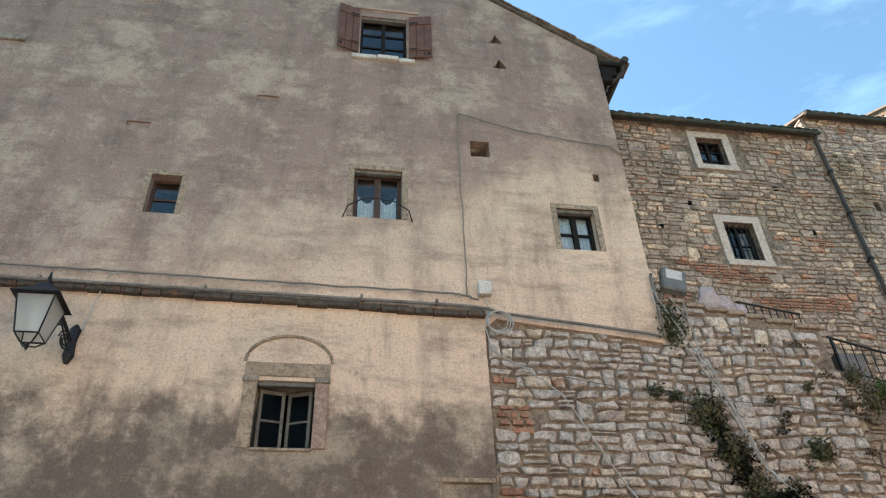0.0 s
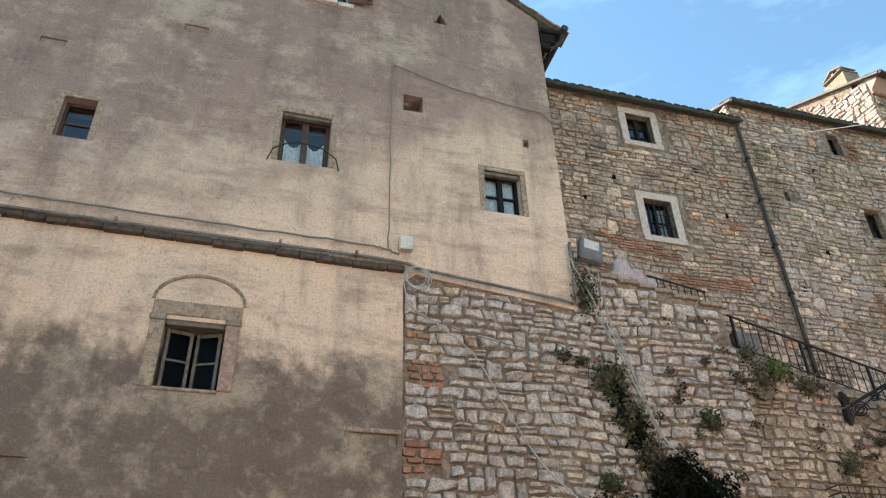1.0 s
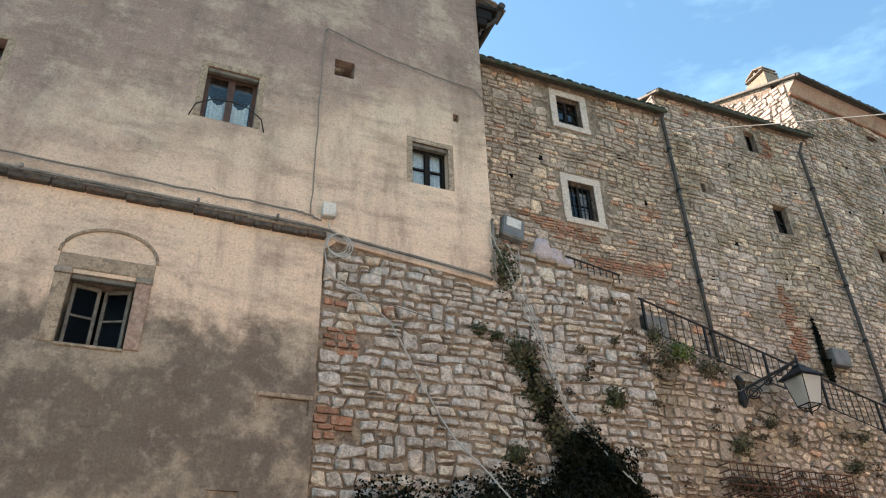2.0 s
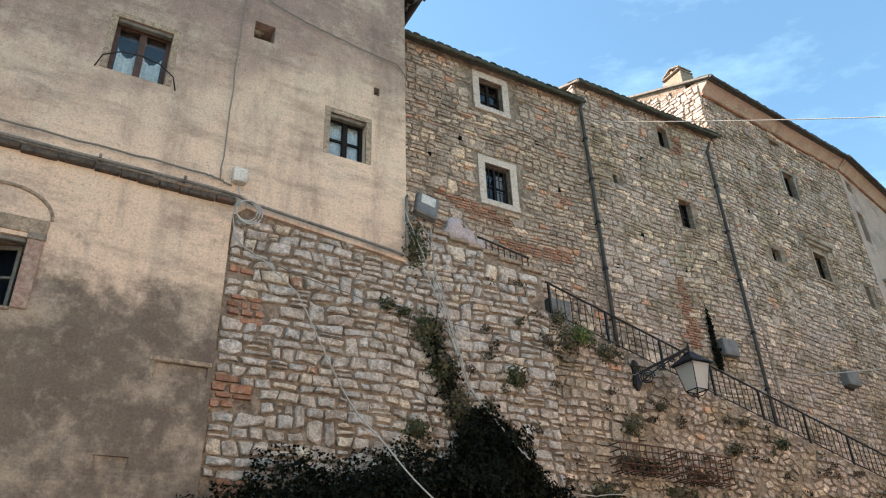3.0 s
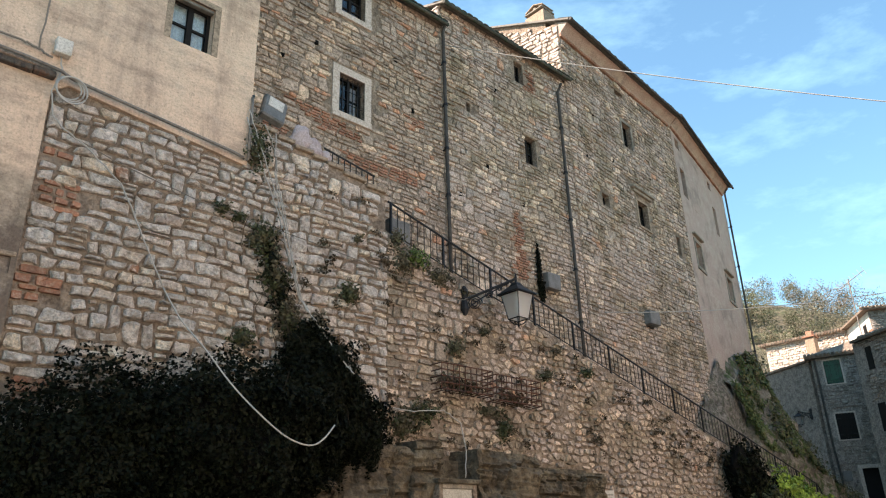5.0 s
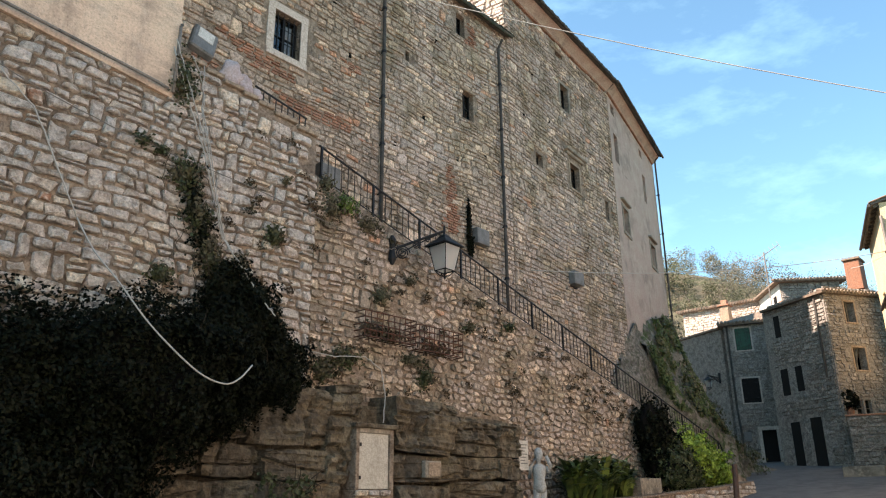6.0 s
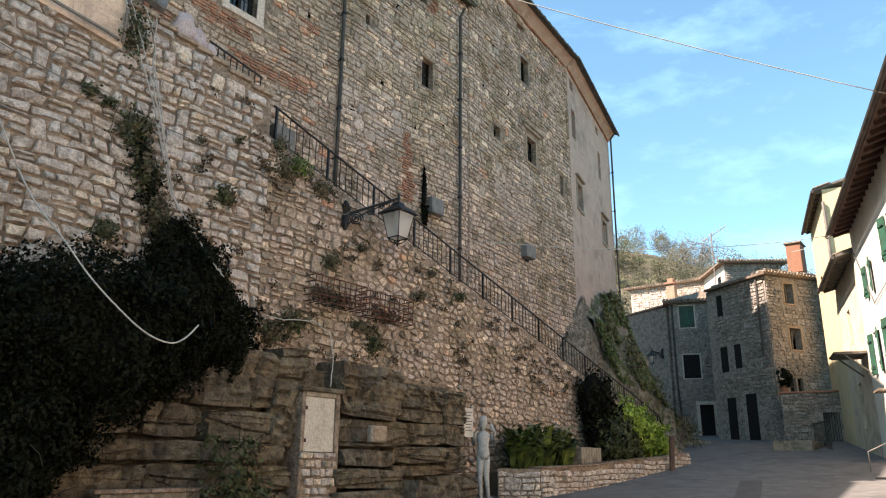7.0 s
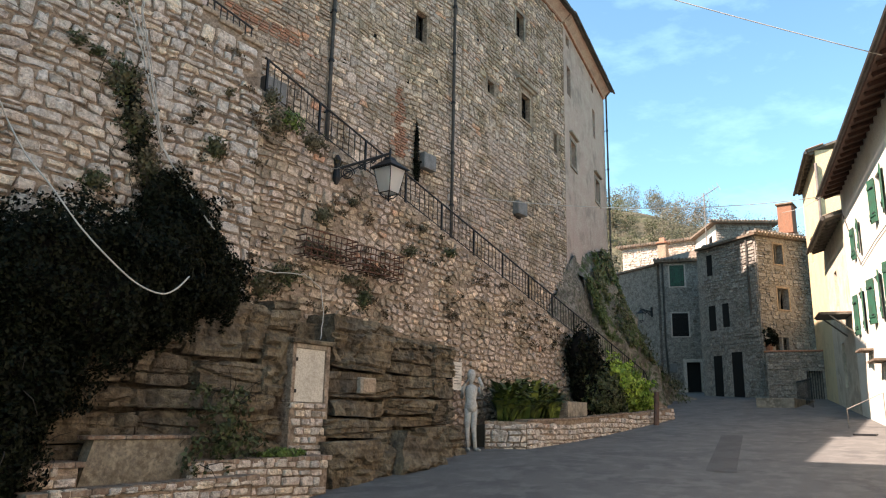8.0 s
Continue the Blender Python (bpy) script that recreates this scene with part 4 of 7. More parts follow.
wpart("downpipe", WA, tube([(5.98, -0.1, 14.40), (5.95, 0.0, 14.25), (5.62, 0.12, 13.95), (5.56, 0.15, 13.75)], 0.045, 8), "darkpipe", house_roof)


# ---- cables, pipes and boxes on the plaster ----
def cable_thing(name, points, r, material, label, category="cable", sides=6):
    ob = part(name, tube(points, r, sides), material, None, label, True)
    return tagged(ob, category=category)


def wiggle(points, amp, seed, n=6):
    """Points between the given ones, slightly uneven, as a loose cable hangs."""
    r, out = random.Random(seed), []
    for a, b_ in zip(points, points[1:]):
        for i in range(n):
            p = Vector(a).lerp(Vector(b_), i / n)
            out.append(p + Vector((r.uniform(-amp, amp), 0, r.uniform(-amp, amp))) * (i > 0))
    return [*out, Vector(points[-1])]


def smooth_line(points, n=5):
    """A smooth curve through the points."""
    p, out = [Vector(q) for q in points], []
    for i in range(len(p) - 1):
        a, b_, c, d = p[max(i - 1, 0)], p[i], p[i + 1], p[min(i + 2, len(p) - 1)]
        for k in range(n):
            t = k / n
            out.append(0.5 * (2 * b_ + (c - a) * t + (2 * a - 5 * b_ + 4 * c - d) * t * t + (3 * b_ - a - 3 * c + d) * t ** 3))
    return [*out, p[-1]]


cable_thing("wall_cable", wiggle([(-10, 9.93, 8.40), (-5.1, 9.93, 8.25), (-1.74, 9.93, 8.19), (1.89, 9.93, 8.15), (2.12, 9.93, 8.11), (2.32, 9.93, 8.05)], 0.016, 1, 14), 0.015, "browncable", "grey cables bundled along the plaster wall")
cable_thing("wall_conduit", [(-10, 9.84, 8.03), (-5, 9.845, 7.95), (2.0, 9.85, 7.87), (2.45, 9.86, 7.84), (2.62, 9.90, 7.80), (5.15, 9.92, 7.56), (5.34, 9.94, 7.53)], 0.025, "zinc", "grey steel conduit along the ledge", "conduit", 8)
cable_thing("wall_cable", wiggle([(2.13, 9.93, 8.10), (2.13, 9.93, 10.2), (2.15, 9.93, 12.36), (2.20, 9.93, 12.42), (3.3, 9.93, 12.10), (4.7, 9.93, 11.90), (5.25, 9.93, 11.86), (5.42, 9.96, 11.70), (5.50, 10.1, 11.55)], 0.014, 2, 9), 0.013, "browncable", "grey cable rising beside the small openings")
cable_thing("wall_conduit", [(5.42, 9.93, 7.50), (5.42, 9.93, 8.72), (5.46, 9.98, 8.80)], 0.028, "zinc", "grey steel conduit at the house corner", "conduit", 8)
for xx in (-4.4, -2.0, 0.4, 1.6):
    ob = part("conduit_clip", boxes((xx - 0.02, xx + 0.02, 9.80, 10.0, 7.915 - 0.011 * (xx - 1) - 0.035, 7.915 - 0.011 * (xx - 1) + 0.035), bevel=0.004), "zinc", None, "small steel clip holding the conduit")
    tagged(ob, category="clip", group="clips along the conduit")
jb = tagged(part("junction_box", boxes((2.31, 2.53, 9.84, 9.96, 8.12, 8.38), bevel=0.012), "whitetrim", None, "pale plastic junction box on the plaster wall"), category="junction box")
for k in range(3):
    a0 = k * 0.5
    ring = [(2.58 + 0.02 * k + (0.17 + 0.018 * k) * math.cos(t), 9.87 - 0.02 * k, 7.62 - 0.02 * k + (0.18 + 0.015 * k) * math.sin(t)) for t in np.linspace(a0, a0 + math.tau, 22)[:-1]]
    ob = part("cable_coil", tube(ring, 0.013, 6, True), "cable", None, "coil of spare grey cable hung on the wall", True)
    tagged(ob, category="cable", group="coils of spare cable")
cable_thing("loose_cable", wiggle([(2.42, 9.93, 8.12), (2.46, 9.92, 7.9), (2.38, 9.90, 7.5), (2.45, 9.90, 7.15), (2.62, 9.90, 6.98), (2.95, 9.90, 6.82), (3.48, 9.90, 6.42), (3.75, 9.90, 5.95), (4.25, 9.86, 5.0)], 0.01, 3), 0.011, "cable", "loose grey cable hanging down the stone wall")
cable_thing("loose_cable", smooth_line([(4.25, 9.86, 5.00), (4.36, 9.41, 4.45), (4.45, 8.78, 3.93), (4.72, 8.50, 3.45), (5.04, 8.35, 3.10), (5.42, 8.30, 2.83), (5.77, 8.30, 2.74), (6.00, 8.32, 2.83), (6.24, 8.40, 3.05)]), 0.011, "cable", "loose pale cable sagging across the shrub")
cable_thing("loose_cable", wiggle([(5.34, 9.92, 8.3), (5.70, 9.90, 7.4), (6.06, 9.90, 6.62), (6.50, 9.88, 5.3), (6.72, 9.6, 4.8), (6.95, 9.3, 4.25), (7.1, 9.15, 4.0)], 0.014, 4), 0.011, "cable", "pale cable hanging over the stone wall")
cable_thing("loose_cable", wiggle([(5.9, 9.92, 8.2), (5.92, 9.90, 7.4), (6.15, 9.90, 6.62), (6.52, 9.88, 5.3), (6.70, 9.6, 4.85)], 0.02, 5), 0.008, "cable", "pale cable hanging over the stone wall")
cable_thing("loose_cable", wiggle([(5.36, 9.90, 8.45), (5.62, 9.86, 7.75), (5.98, 9.84, 6.9), (6.30, 9.86, 6.0), (6.55, 9.86, 5.25)], 0.018, 14), 0.009, "cable", "pale cable hanging over the stone wall")
cable_thing("loose_cable", wiggle([(5.72, 10.0, 8.35), (5.88, 9.88, 7.85), (5.95, 9.87, 7.3), (6.20, 9.86, 6.45), (6.46, 9.86, 5.5)], 0.022, 15), 0.008, "cable", "pale cable hanging over the stone wall")
cable_thing("loose_cable", wiggle([(2.7, 9.90, 6.93), (3.4, 9.90, 6.72), (4.73, 9.90, 6.50), (7.2, 9.90, 6.32), (9.2, 9.92, 6.12), (10.2, 9.92, 6.02), (10.44, 9.90, 6.10)], 0.012, 6), 0.008, "browncable", "thin cable running along the stone wall to the lamp")

# ---- retaining wall ----
WW = Wall(0, 10.06)


def ramp_top(x):
    if x < 8.42:
        return 8.33 - 0.155 * (x - 5.4)
    return 7.05 - 0.262 * (x - 8.6)


def wall_top(x):
    return 7.80 - 0.105 * (x - 2.4) if x < 5.45 else ramp_top(x)


retaining = tagged(new("retaining_wall"), "pale rubble stone retaining wall with wide sandy joints", "wall", kind="structure")
for u0, u1 in ((2.40, 8.42), (8.42, 30.5)):
    v, f = holed(WW, u0, u1, -0.4, lambda q: wall_top(min(q, 8.419) if u1 < 9 else q), [], 1.05, 0.35, 0.05, 0.5)
    adopt(mesh_ob("mortar", v, f, "mortar", None, "sandy mortar"), retaining)
bm = bmesh.new()
x = 5.5
while x < 8.4:
    w = rng.uniform(0.3, 0.55)
    box(bm, x, min(x + w, 8.45) - 0.008, -0.06, 0.42, ramp_top(x + w / 2) - 0.01, ramp_top(x + w / 2) + 0.06 + rng.uniform(0, 0.02), 0.012)
    x += w
wpart("coping", WW, bm, "plaster_trim", retaining, "flat worn coping slabs")

# ---- row of houses above the ramp ----
WB = Wall(0, 11.15)
B_WIN = [(8.02, 8.68, 12.78, 13.65), (8.02, 8.70, 10.13, 11.13)]
B2_WIN = [(13.97, 14.34, 13.62, 14.32), (14.18, 14.66, 11.08, 11.93)]
B_HOLES = [*B_WIN, *B2_WIN, (11.95, 12.09, 11.78, 12.06)]


def shell(name, label, wall, u0, u1, z0, z1, holes, back, roof_mat, over, gutter="mossy", pitch=0.40, wall_mat="mortar", part_name="wall", verge=0.06):
    """A house shell: front with openings, sides, a black sheet for the rooms' dark, roof slab with tile ends and a
    gutter.
    """
    ob = thing(name, *wall.at((u0 + u1) / 2, 0, z0), label, "house", "", "", wall.angle)
    v, f = holed(wall, u0, u1, z0, z1, [h for h in holes if u0 < h[0] < u1], 0.45, 0.5, 0.03, 0.5)
    adopt(mesh_ob(part_name, v, f, wall_mat), ob)
    for a, b_ in ((u0, u0 + 0.35), (u1 - 0.35, u1)):
        bm = bmesh.new()
        vs = [bm.verts.new(p) for p in ((a, 0.45, z0), (a, back, z0), (a, back, z1 + pitch * back), (a, 0.45, z1 + pitch * 0.45), (b_, 0.45, z0), (b_, back, z0), (b_, back, z1 + pitch * back), (b_, 0.45, z1 + pitch * 0.45))]
        for q in ((0, 1, 2, 3), (7, 6, 5, 4), (0, 4, 5, 1), (1, 5, 6, 2), (2, 6, 7, 3), (3, 7, 4, 0)):
            bm.faces.new([vs[i] for i in q])
        wpart("side_wall", wall, bm, wall_mat, ob)
    wpart("inner_wall", wall, boxes((u0 + 0.4, u1 - 0.4, 0.55, 0.6, z0, z1)), "dark", ob, "black sheet painted as the dark of the rooms")
    bm = bmesh.new()
    m = Matrix.Translation((0, 0, z1)) @ Matrix.Rotation(math.atan(pitch), 4, "X")
    box(bm, u0 - verge, u1 + 0.06, -over, back * 1.05, 0.005, 0.07, m=m)
    rf = wpart("roof", wall, bm, "greywood", ob, "thin eave boards under clay tiles")
    proto = None
    x = u0 - verge
    while x < u1:
        if proto is None:
            bm = bmesh.new()
            n = 7
            ra = [[bm.verts.new((0.105 * math.cos(k * math.pi / (n - 1)), y, 0.035 * math.sin(k * math.pi / (n - 1)))) for k in range(n)] for y in (-0.05, 0.45)]
            for k in range(n - 1):
                bm.faces.new((ra[0][k], ra[0][k + 1], ra[1][k + 1], ra[1][k]))
            bm.faces.new(ra[0])
            proto = bpy.data.meshes.new("roof_tile")
            bm.to_mesh(proto)
            bm.free()
            proto.materials.append(M[roof_mat])
        t = new("roof_tile", proto)
        t.matrix_world = wall.matrix() @ m @ Matrix.Translation((x + 0.1, -over + rng.uniform(-0.03, 0.02), 0.07)) @ Matrix.Rotation(radians(rng.uniform(-3, 3)), 4, "Z")
        adopt(t, rf)
        x += 0.21
    z = z1 - over * math.sin(math.atan(pitch))
    wpart("gutter", wall, tube([(u0 - verge, -over - 0.04, z - 0.01), (u1 + 0.05, -over - 0.04, z - 0.03)], 0.05, 8), gutter, rf)
    return ob


row_a = shell("row_house", "rubble stone house with two white-framed windows above the ramp", WB, 4.9, 11.10, 5.5, 14.02, B_HOLES, 6, "mossy", 0.22)
row_b = shell("row_house", "higher rubble stone house with small dark windows above the ramp", WB, 11.10, 16.30, 4.5, 14.70, B_HOLES, 6, "mossy", 0.20)
for i, (a, b_, c, d) in enumerate(B_WIN):
    window(WB, row_a, a, b_, c, d, "blackwood", 2, 3 if i == 0 else 2, 0.14, "", "dark casement behind an iron grille" if i else "dark blue-grey casement", 0.045)
    surround(WB, row_a, a, b_, c, d, 0.18, "pale_stone", 0.03, "pale_surround")
a, b_, c, d = B_WIN[1]
wpart("curtain", WB, boxes((8.36, 8.64, 0.24, 0.25, 10.18, 11.05)), "pink_cloth", row_a, "faded red blind")
bars = bmesh.new()
for i in range(1, 5):
    box(bars, a + i * (b_ - a) / 5 - 0.008, a + i * (b_ - a) / 5 + 0.008, 0.05, 0.066, c, d)
for i in range(1, 3):
    box(bars, a, b_, 0.067, 0.077, c + i * (d - c) / 3 - 0.008, c + i * (d - c) / 3 + 0.008)
wpart("grille", WB, bars, "iron", row_a)
for a, b_, c, d in B2_WIN:
    window(WB, row_b, a, b_, c, d, "blackwood", 2, 2, 0.16, "", "dark old casement", 0.04)
wpart("lintel", WB, boxes((14.1, 14.75, -0.03, 0.1, 11.94, 12.03), bevel=0.01), "plaster_trim", row_b)

WK = Wall(16.30, 11.14, 5.4)
KL = 7.72
WP = Wall(23.99, 11.83, 13.0)
PL = 7.69
K_WIN = [(3.58, 4.19, 13.9, 14.84), (3.96, 4.65, 11.03, 11.96), (1.59, 2.02, 11.01, 11.42), (6.73, 7.01, 10.77, 11.49)]
P_WIN = [(0.39, 0.91, 15.71, 16.15), (0.49, 1.07, 13.65, 14.88), (0.89, 1.67, 10.85, 11.88), (4.87, 5.35, 15.72, 16.08), (5.05, 5.55, 13.57, 14.9), (5.25, 6.1, 10.65, 11.68)]
palace = shell("great_house", "tall rubble stone palace with a deep plastered eave", WK, 0, KL, 2.5, 16.92, [*K_WIN, (3.39, 3.95, 15.86, 16.08)], 9, "mossy", 0.48, "darkpipe", 0.44, verge=0.10)
for a, b_, c, d in K_WIN:
    window(WK, palace, a, b_, c, d, "blackwood", 2, 2, 0.16, "", "dark old casement", 0.04)
surround(WK, palace, *K_WIN[0], 0.10, "concrete", 0.02, sill=False)
surround(WK, palace, *K_WIN[1], 0.09, "plaster_trim", 0.02, sill=True)
wpart("hood", WK, boxes((3.57, 5.06, -0.16, 0.02, 12.30, 12.39), (3.67, 4.96, -0.09, 0.02, 12.2, 12.30), bevel=0.015), "concrete", palace, "projecting stone window hood")
bay = shell("end_house", "pinkish plastered end bay of the palace with stone window frames", WP, 0, PL, 2.0, 16.92, P_WIN, 9, "mossy", 0.48, "darkpipe", 0.44, "render_pink", "plaster_wall")
for a, b_, c, d in P_WIN:
    window(WP, bay, a, b_, c, d, "blackwood", 2, 2, 0.16, "", "dark casement", 0.045)
for k in (2, 5):
    surround(WP, bay, *P_WIN[k], 0.13, "concrete", 0.025)
    a, b_, c, d = P_WIN[k]
    wpart("hood", WP, boxes((a - 0.2, b_ + 0.2, -0.13, 0.02, d + 0.22, d + 0.30), bevel=0.012), "concrete", bay)
for wl_, ob, n in ((WK, palace, KL), (WP, bay, PL)):
    bm = bmesh.new()
    vs = [bm.verts.new(p) for x in (0.0, n) for p in ((x, -0.05, 16.44), (x, -0.09, 16.50), (x, -0.30, 16.68), (x, -0.33, 16.74), (x, 0.0, 16.90), (x, 0.02, 16.44))]
    bm.faces.new(vs[:6]), bm.faces.new(vs[6:][::-1])
    for i in range(6):
        j = (i + 1) % 6
        bm.faces.new((vs[i], vs[i + 6], vs[j + 6], vs[j]))
    wpart("eave_cove", wl_, bm, "render_pink", ob, "plastered cove under the eave")
    wpart("brick_band", wl_, boxes(*[(i * 0.3 + 0.004, i * 0.3 + 0.296, -0.075 - rng.uniform(0, 0.01), 0.02, 16.34, 16.435) for i in range(int(n / 0.3))], bevel=0.006), "brick", ob, "red brick band under the eave")

# chimney on the palace roof
chim = thing("chimney", 16.75, 12.15, 17.62, "plastered chimney with a small tiled cap on the palace roof", "chimney")
bm = boxes((-0.30, 0.30, -0.40, 0.40, -0.35, 0.34), bevel=0.015)
part("shaft", bm, "plaster_trim", chim)
part("cap", boxes((-0.34, 0.34, -0.38, 0.38, 0.42, 0.47), (-0.26, 0.26, -0.3, -0.2, 0.47, 0.62), (-0.26, 0.26, 0.2, 0.3, 0.47, 0.62), (-0.26, 0.26, -0.05, 0.05, 0.47, 0.62), bevel=0.01), "concrete", chim)
bm = bmesh.new()
for s in (-1, 1):
    box(bm, -0.30, 0.30, 0, 0.40, 0, 0.03, m=Matrix.Translation((0, 0, 0.70)) @ Matrix.Diagonal((1, s, 1, 1)) @ Matrix.Rotation(radians(-24), 4, "X"))
part("hood", bm, "plaster_trim", chim)

# downpipes
def downpipe(x, y, z0, z1, label):
    ob = thing("downpipe", x, y, z0, label, "downpipe", "downpipes on the stone row")
    h = z1 - z0
    part("pipe", tube([(0, 0, 0), (0, 0, h * 0.33), (0, 0, h * 0.66), (0, 0, h - 0.25), (0, -0.12, h - 0.05), (0, -0.16, h)], 0.044, 8), "darkpipe", ob, "", True)
    for k in range(1, 6):
        part("bracket", tube([(0, 0, h * k / 6 - 0.03), (0, 0, h * k / 6 + 0.03)], 0.062, 8), "iron", ob)
        part("spike", boxes((-0.012, 0.012, 0.07, 0.16, h * k / 6 - 0.012, h * k / 6 + 0.012)), "iron", ob)
    return ob


downpipe(11.08, 11.02, 6.60, 14.0, "dark metal downpipe between two stone house fronts")
downpipe(15.76, 11.02, 5.35, 14.2, "dark metal downpipe beside the palace front")
bp = downpipe(31.38, 13.38, 5.0, 16.7, "dark metal downpipe at the end of the plastered bay")

# wall boxes, floodlight, cabinet
def grey_box(x, y, z, w, h, d, label):
    ob = thing("meter_box", x, y, z, label, "meter box", "grey boxes on the stone row")
    part("body", boxes((-w / 2, w / 2, -d, 0, 0, h), bevel=0.01), "greybox", ob)
    part("door", boxes((-w / 2 + 0.03, w / 2 - 0.03, -d - 0.008, -d, 0.03, h - 0.03), bevel=0.004), "greybox", ob)
    part("bracket", boxes((-w / 2 + 0.05, w / 2 - 0.05, -0.02, 0.08, -0.05, 0.0)), "iron", ob)
    return ob


grey_box(14.68, 11.15, 7.50, 0.50, 0.42, 0.22, "grey metal box fixed to the stone house wall")
grey_box(19.81, 11.43, 7.53, 0.55, 0.42, 0.24, "grey metal box fixed to the palace wall")
cab = thing("cabinet", 8.98, 10.44, 6.93, "blue-grey metal cabinet standing behind the ramp railing", "cabinet")
part("body", boxes((-0.26, 0.26, -0.18, 0.12, 0, 0.62), bevel=0.012), "greybox", cab)
part("door", boxes((-0.23, -0.005, -0.19, -0.182, 0.04, 0.58), (0.005, 0.23, -0.19, -0.182, 0.04, 0.58), bevel=0.003), "greybox", cab)

fl = thing("floodlight", 6.0, 10.34, ramp_top(6.0) + 0.05, "grey floodlight on a short post above the coping", "floodlight")
part("post", tube([(0, 0, -0.1), (0, 0, 0.42)], 0.025, 8), "zinc", fl)
m = Matrix.Translation((0.02, -0.08, 0.62)) @ Matrix.Rotation(radians(-18), 4, "X") @ Matrix.Rotation(radians(16), 4, "Y")
bm = bmesh.new()
box(bm, -0.23, 0.23, -0.06, 0.10, -0.34, 0.28, 0.03, m=m)
part("housing", bm, "greybox", fl)
bm = bmesh.new()
box(bm, -0.15, 0.15, -0.072, -0.060, -0.06, 0.22, 0.004, m=m)
part("lens", bm, "whitetrim", fl, "pale glass front")


def lump(bm, c, r, seed, cuts=2, amp=0.25, freq=1.6):
    """A rough lump: a displaced ball."""
    rr = bmesh.ops.create_icosphere(bm, subdivisions=cuts, radius=1.0)
    for vtx in rr["verts"]:
        p = vtx.co.copy()
        k = 1 + amp * noise.noise(p * freq + Vector((seed * 3.7, seed, 0)))
        vtx.co = Vector((c[0] + p.x * r[0] * k, c[1] + p.y * r[1] * k, c[2] + p.z * r[2] * k))


for i, (cx, hh, ww) in enumerate(((6.55, 0.30, 0.20), (6.82, 0.22, 0.18), (7.08, 0.14, 0.13))):
    bm = bmesh.new()
    lump(bm, (cx, 10.18, ramp_top(cx) + 0.03 + hh * 0.8), (ww, 0.16, hh), i + 3, 3, 0.35)
    tagged(part("pale_boulder", bm, "pink_cloth", None, "pinkish pale boulder standing on the coping", True), category="boulder", group="boulders on the coping")

# ---- railing along the ramp ----
railing = thing("ramp_railing", 8.5, 10.12, 7.0, "black iron railing stepping down the ramp", "railing")
inv = Matrix.Translation((-8.5, -10.12, -7.0))


def rpart(name, bm):
    bmesh.ops.transform(bm, matrix=inv, verts=bm.verts)
    return part(name, bm, "iron", railing)


H = 0.72
xs = list(np.linspace(8.62, 26.55, 14))
for x in xs:
    rpart("post", boxes((x - 0.02, x + 0.02, 10.10, 10.14, ramp_top(x) - 0.05, ramp_top(x) + H)))
rpart("top_rail", tube([(8.55, 10.12, ramp_top(8.55) + H)] + [(x, 10.12, ramp_top(x) + H) for x in xs[1:]] + [(26.75, 10.12, ramp_top(26.75) + H - 0.08), (26.9, 10.12, ramp_top(26.9) + 0.4), (26.95, 10.12, ramp_top(26.95) + 0.02)], 0.022, 6))
rpart("bottom_rail", tube([(8.6, 10.12, ramp_top(8.6) + 0.10), (26.55, 10.12, ramp_top(26.55) + 0.10)], 0.012, 6))
for a, b_ in zip(xs, xs[1:]):
    for i in range(1, 8):
        x = a + (b_ - a) * i / 8
        rpart("baluster", boxes((x - 0.006, x + 0.006, 10.114, 10.126, ramp_top(x) + 0.10, ramp_top(x) + H - 0.01)))
short = thing("short_railing", 7.4, 10.3, 8.2, "low black iron rail behind the coping", "railing")
part("top_rail", tube([(-0.25, 0, 0.34), (0.95, 0, 0.14)], 0.02, 6), "iron", short)
for i in range(9):
    x = -0.2 + i * 0.14
    part("baluster", boxes((x - 0.008, x + 0.008, -0.008, 0.008, -0.15, 0.33 - 0.167 * (x + 0.25))), "iron", short)


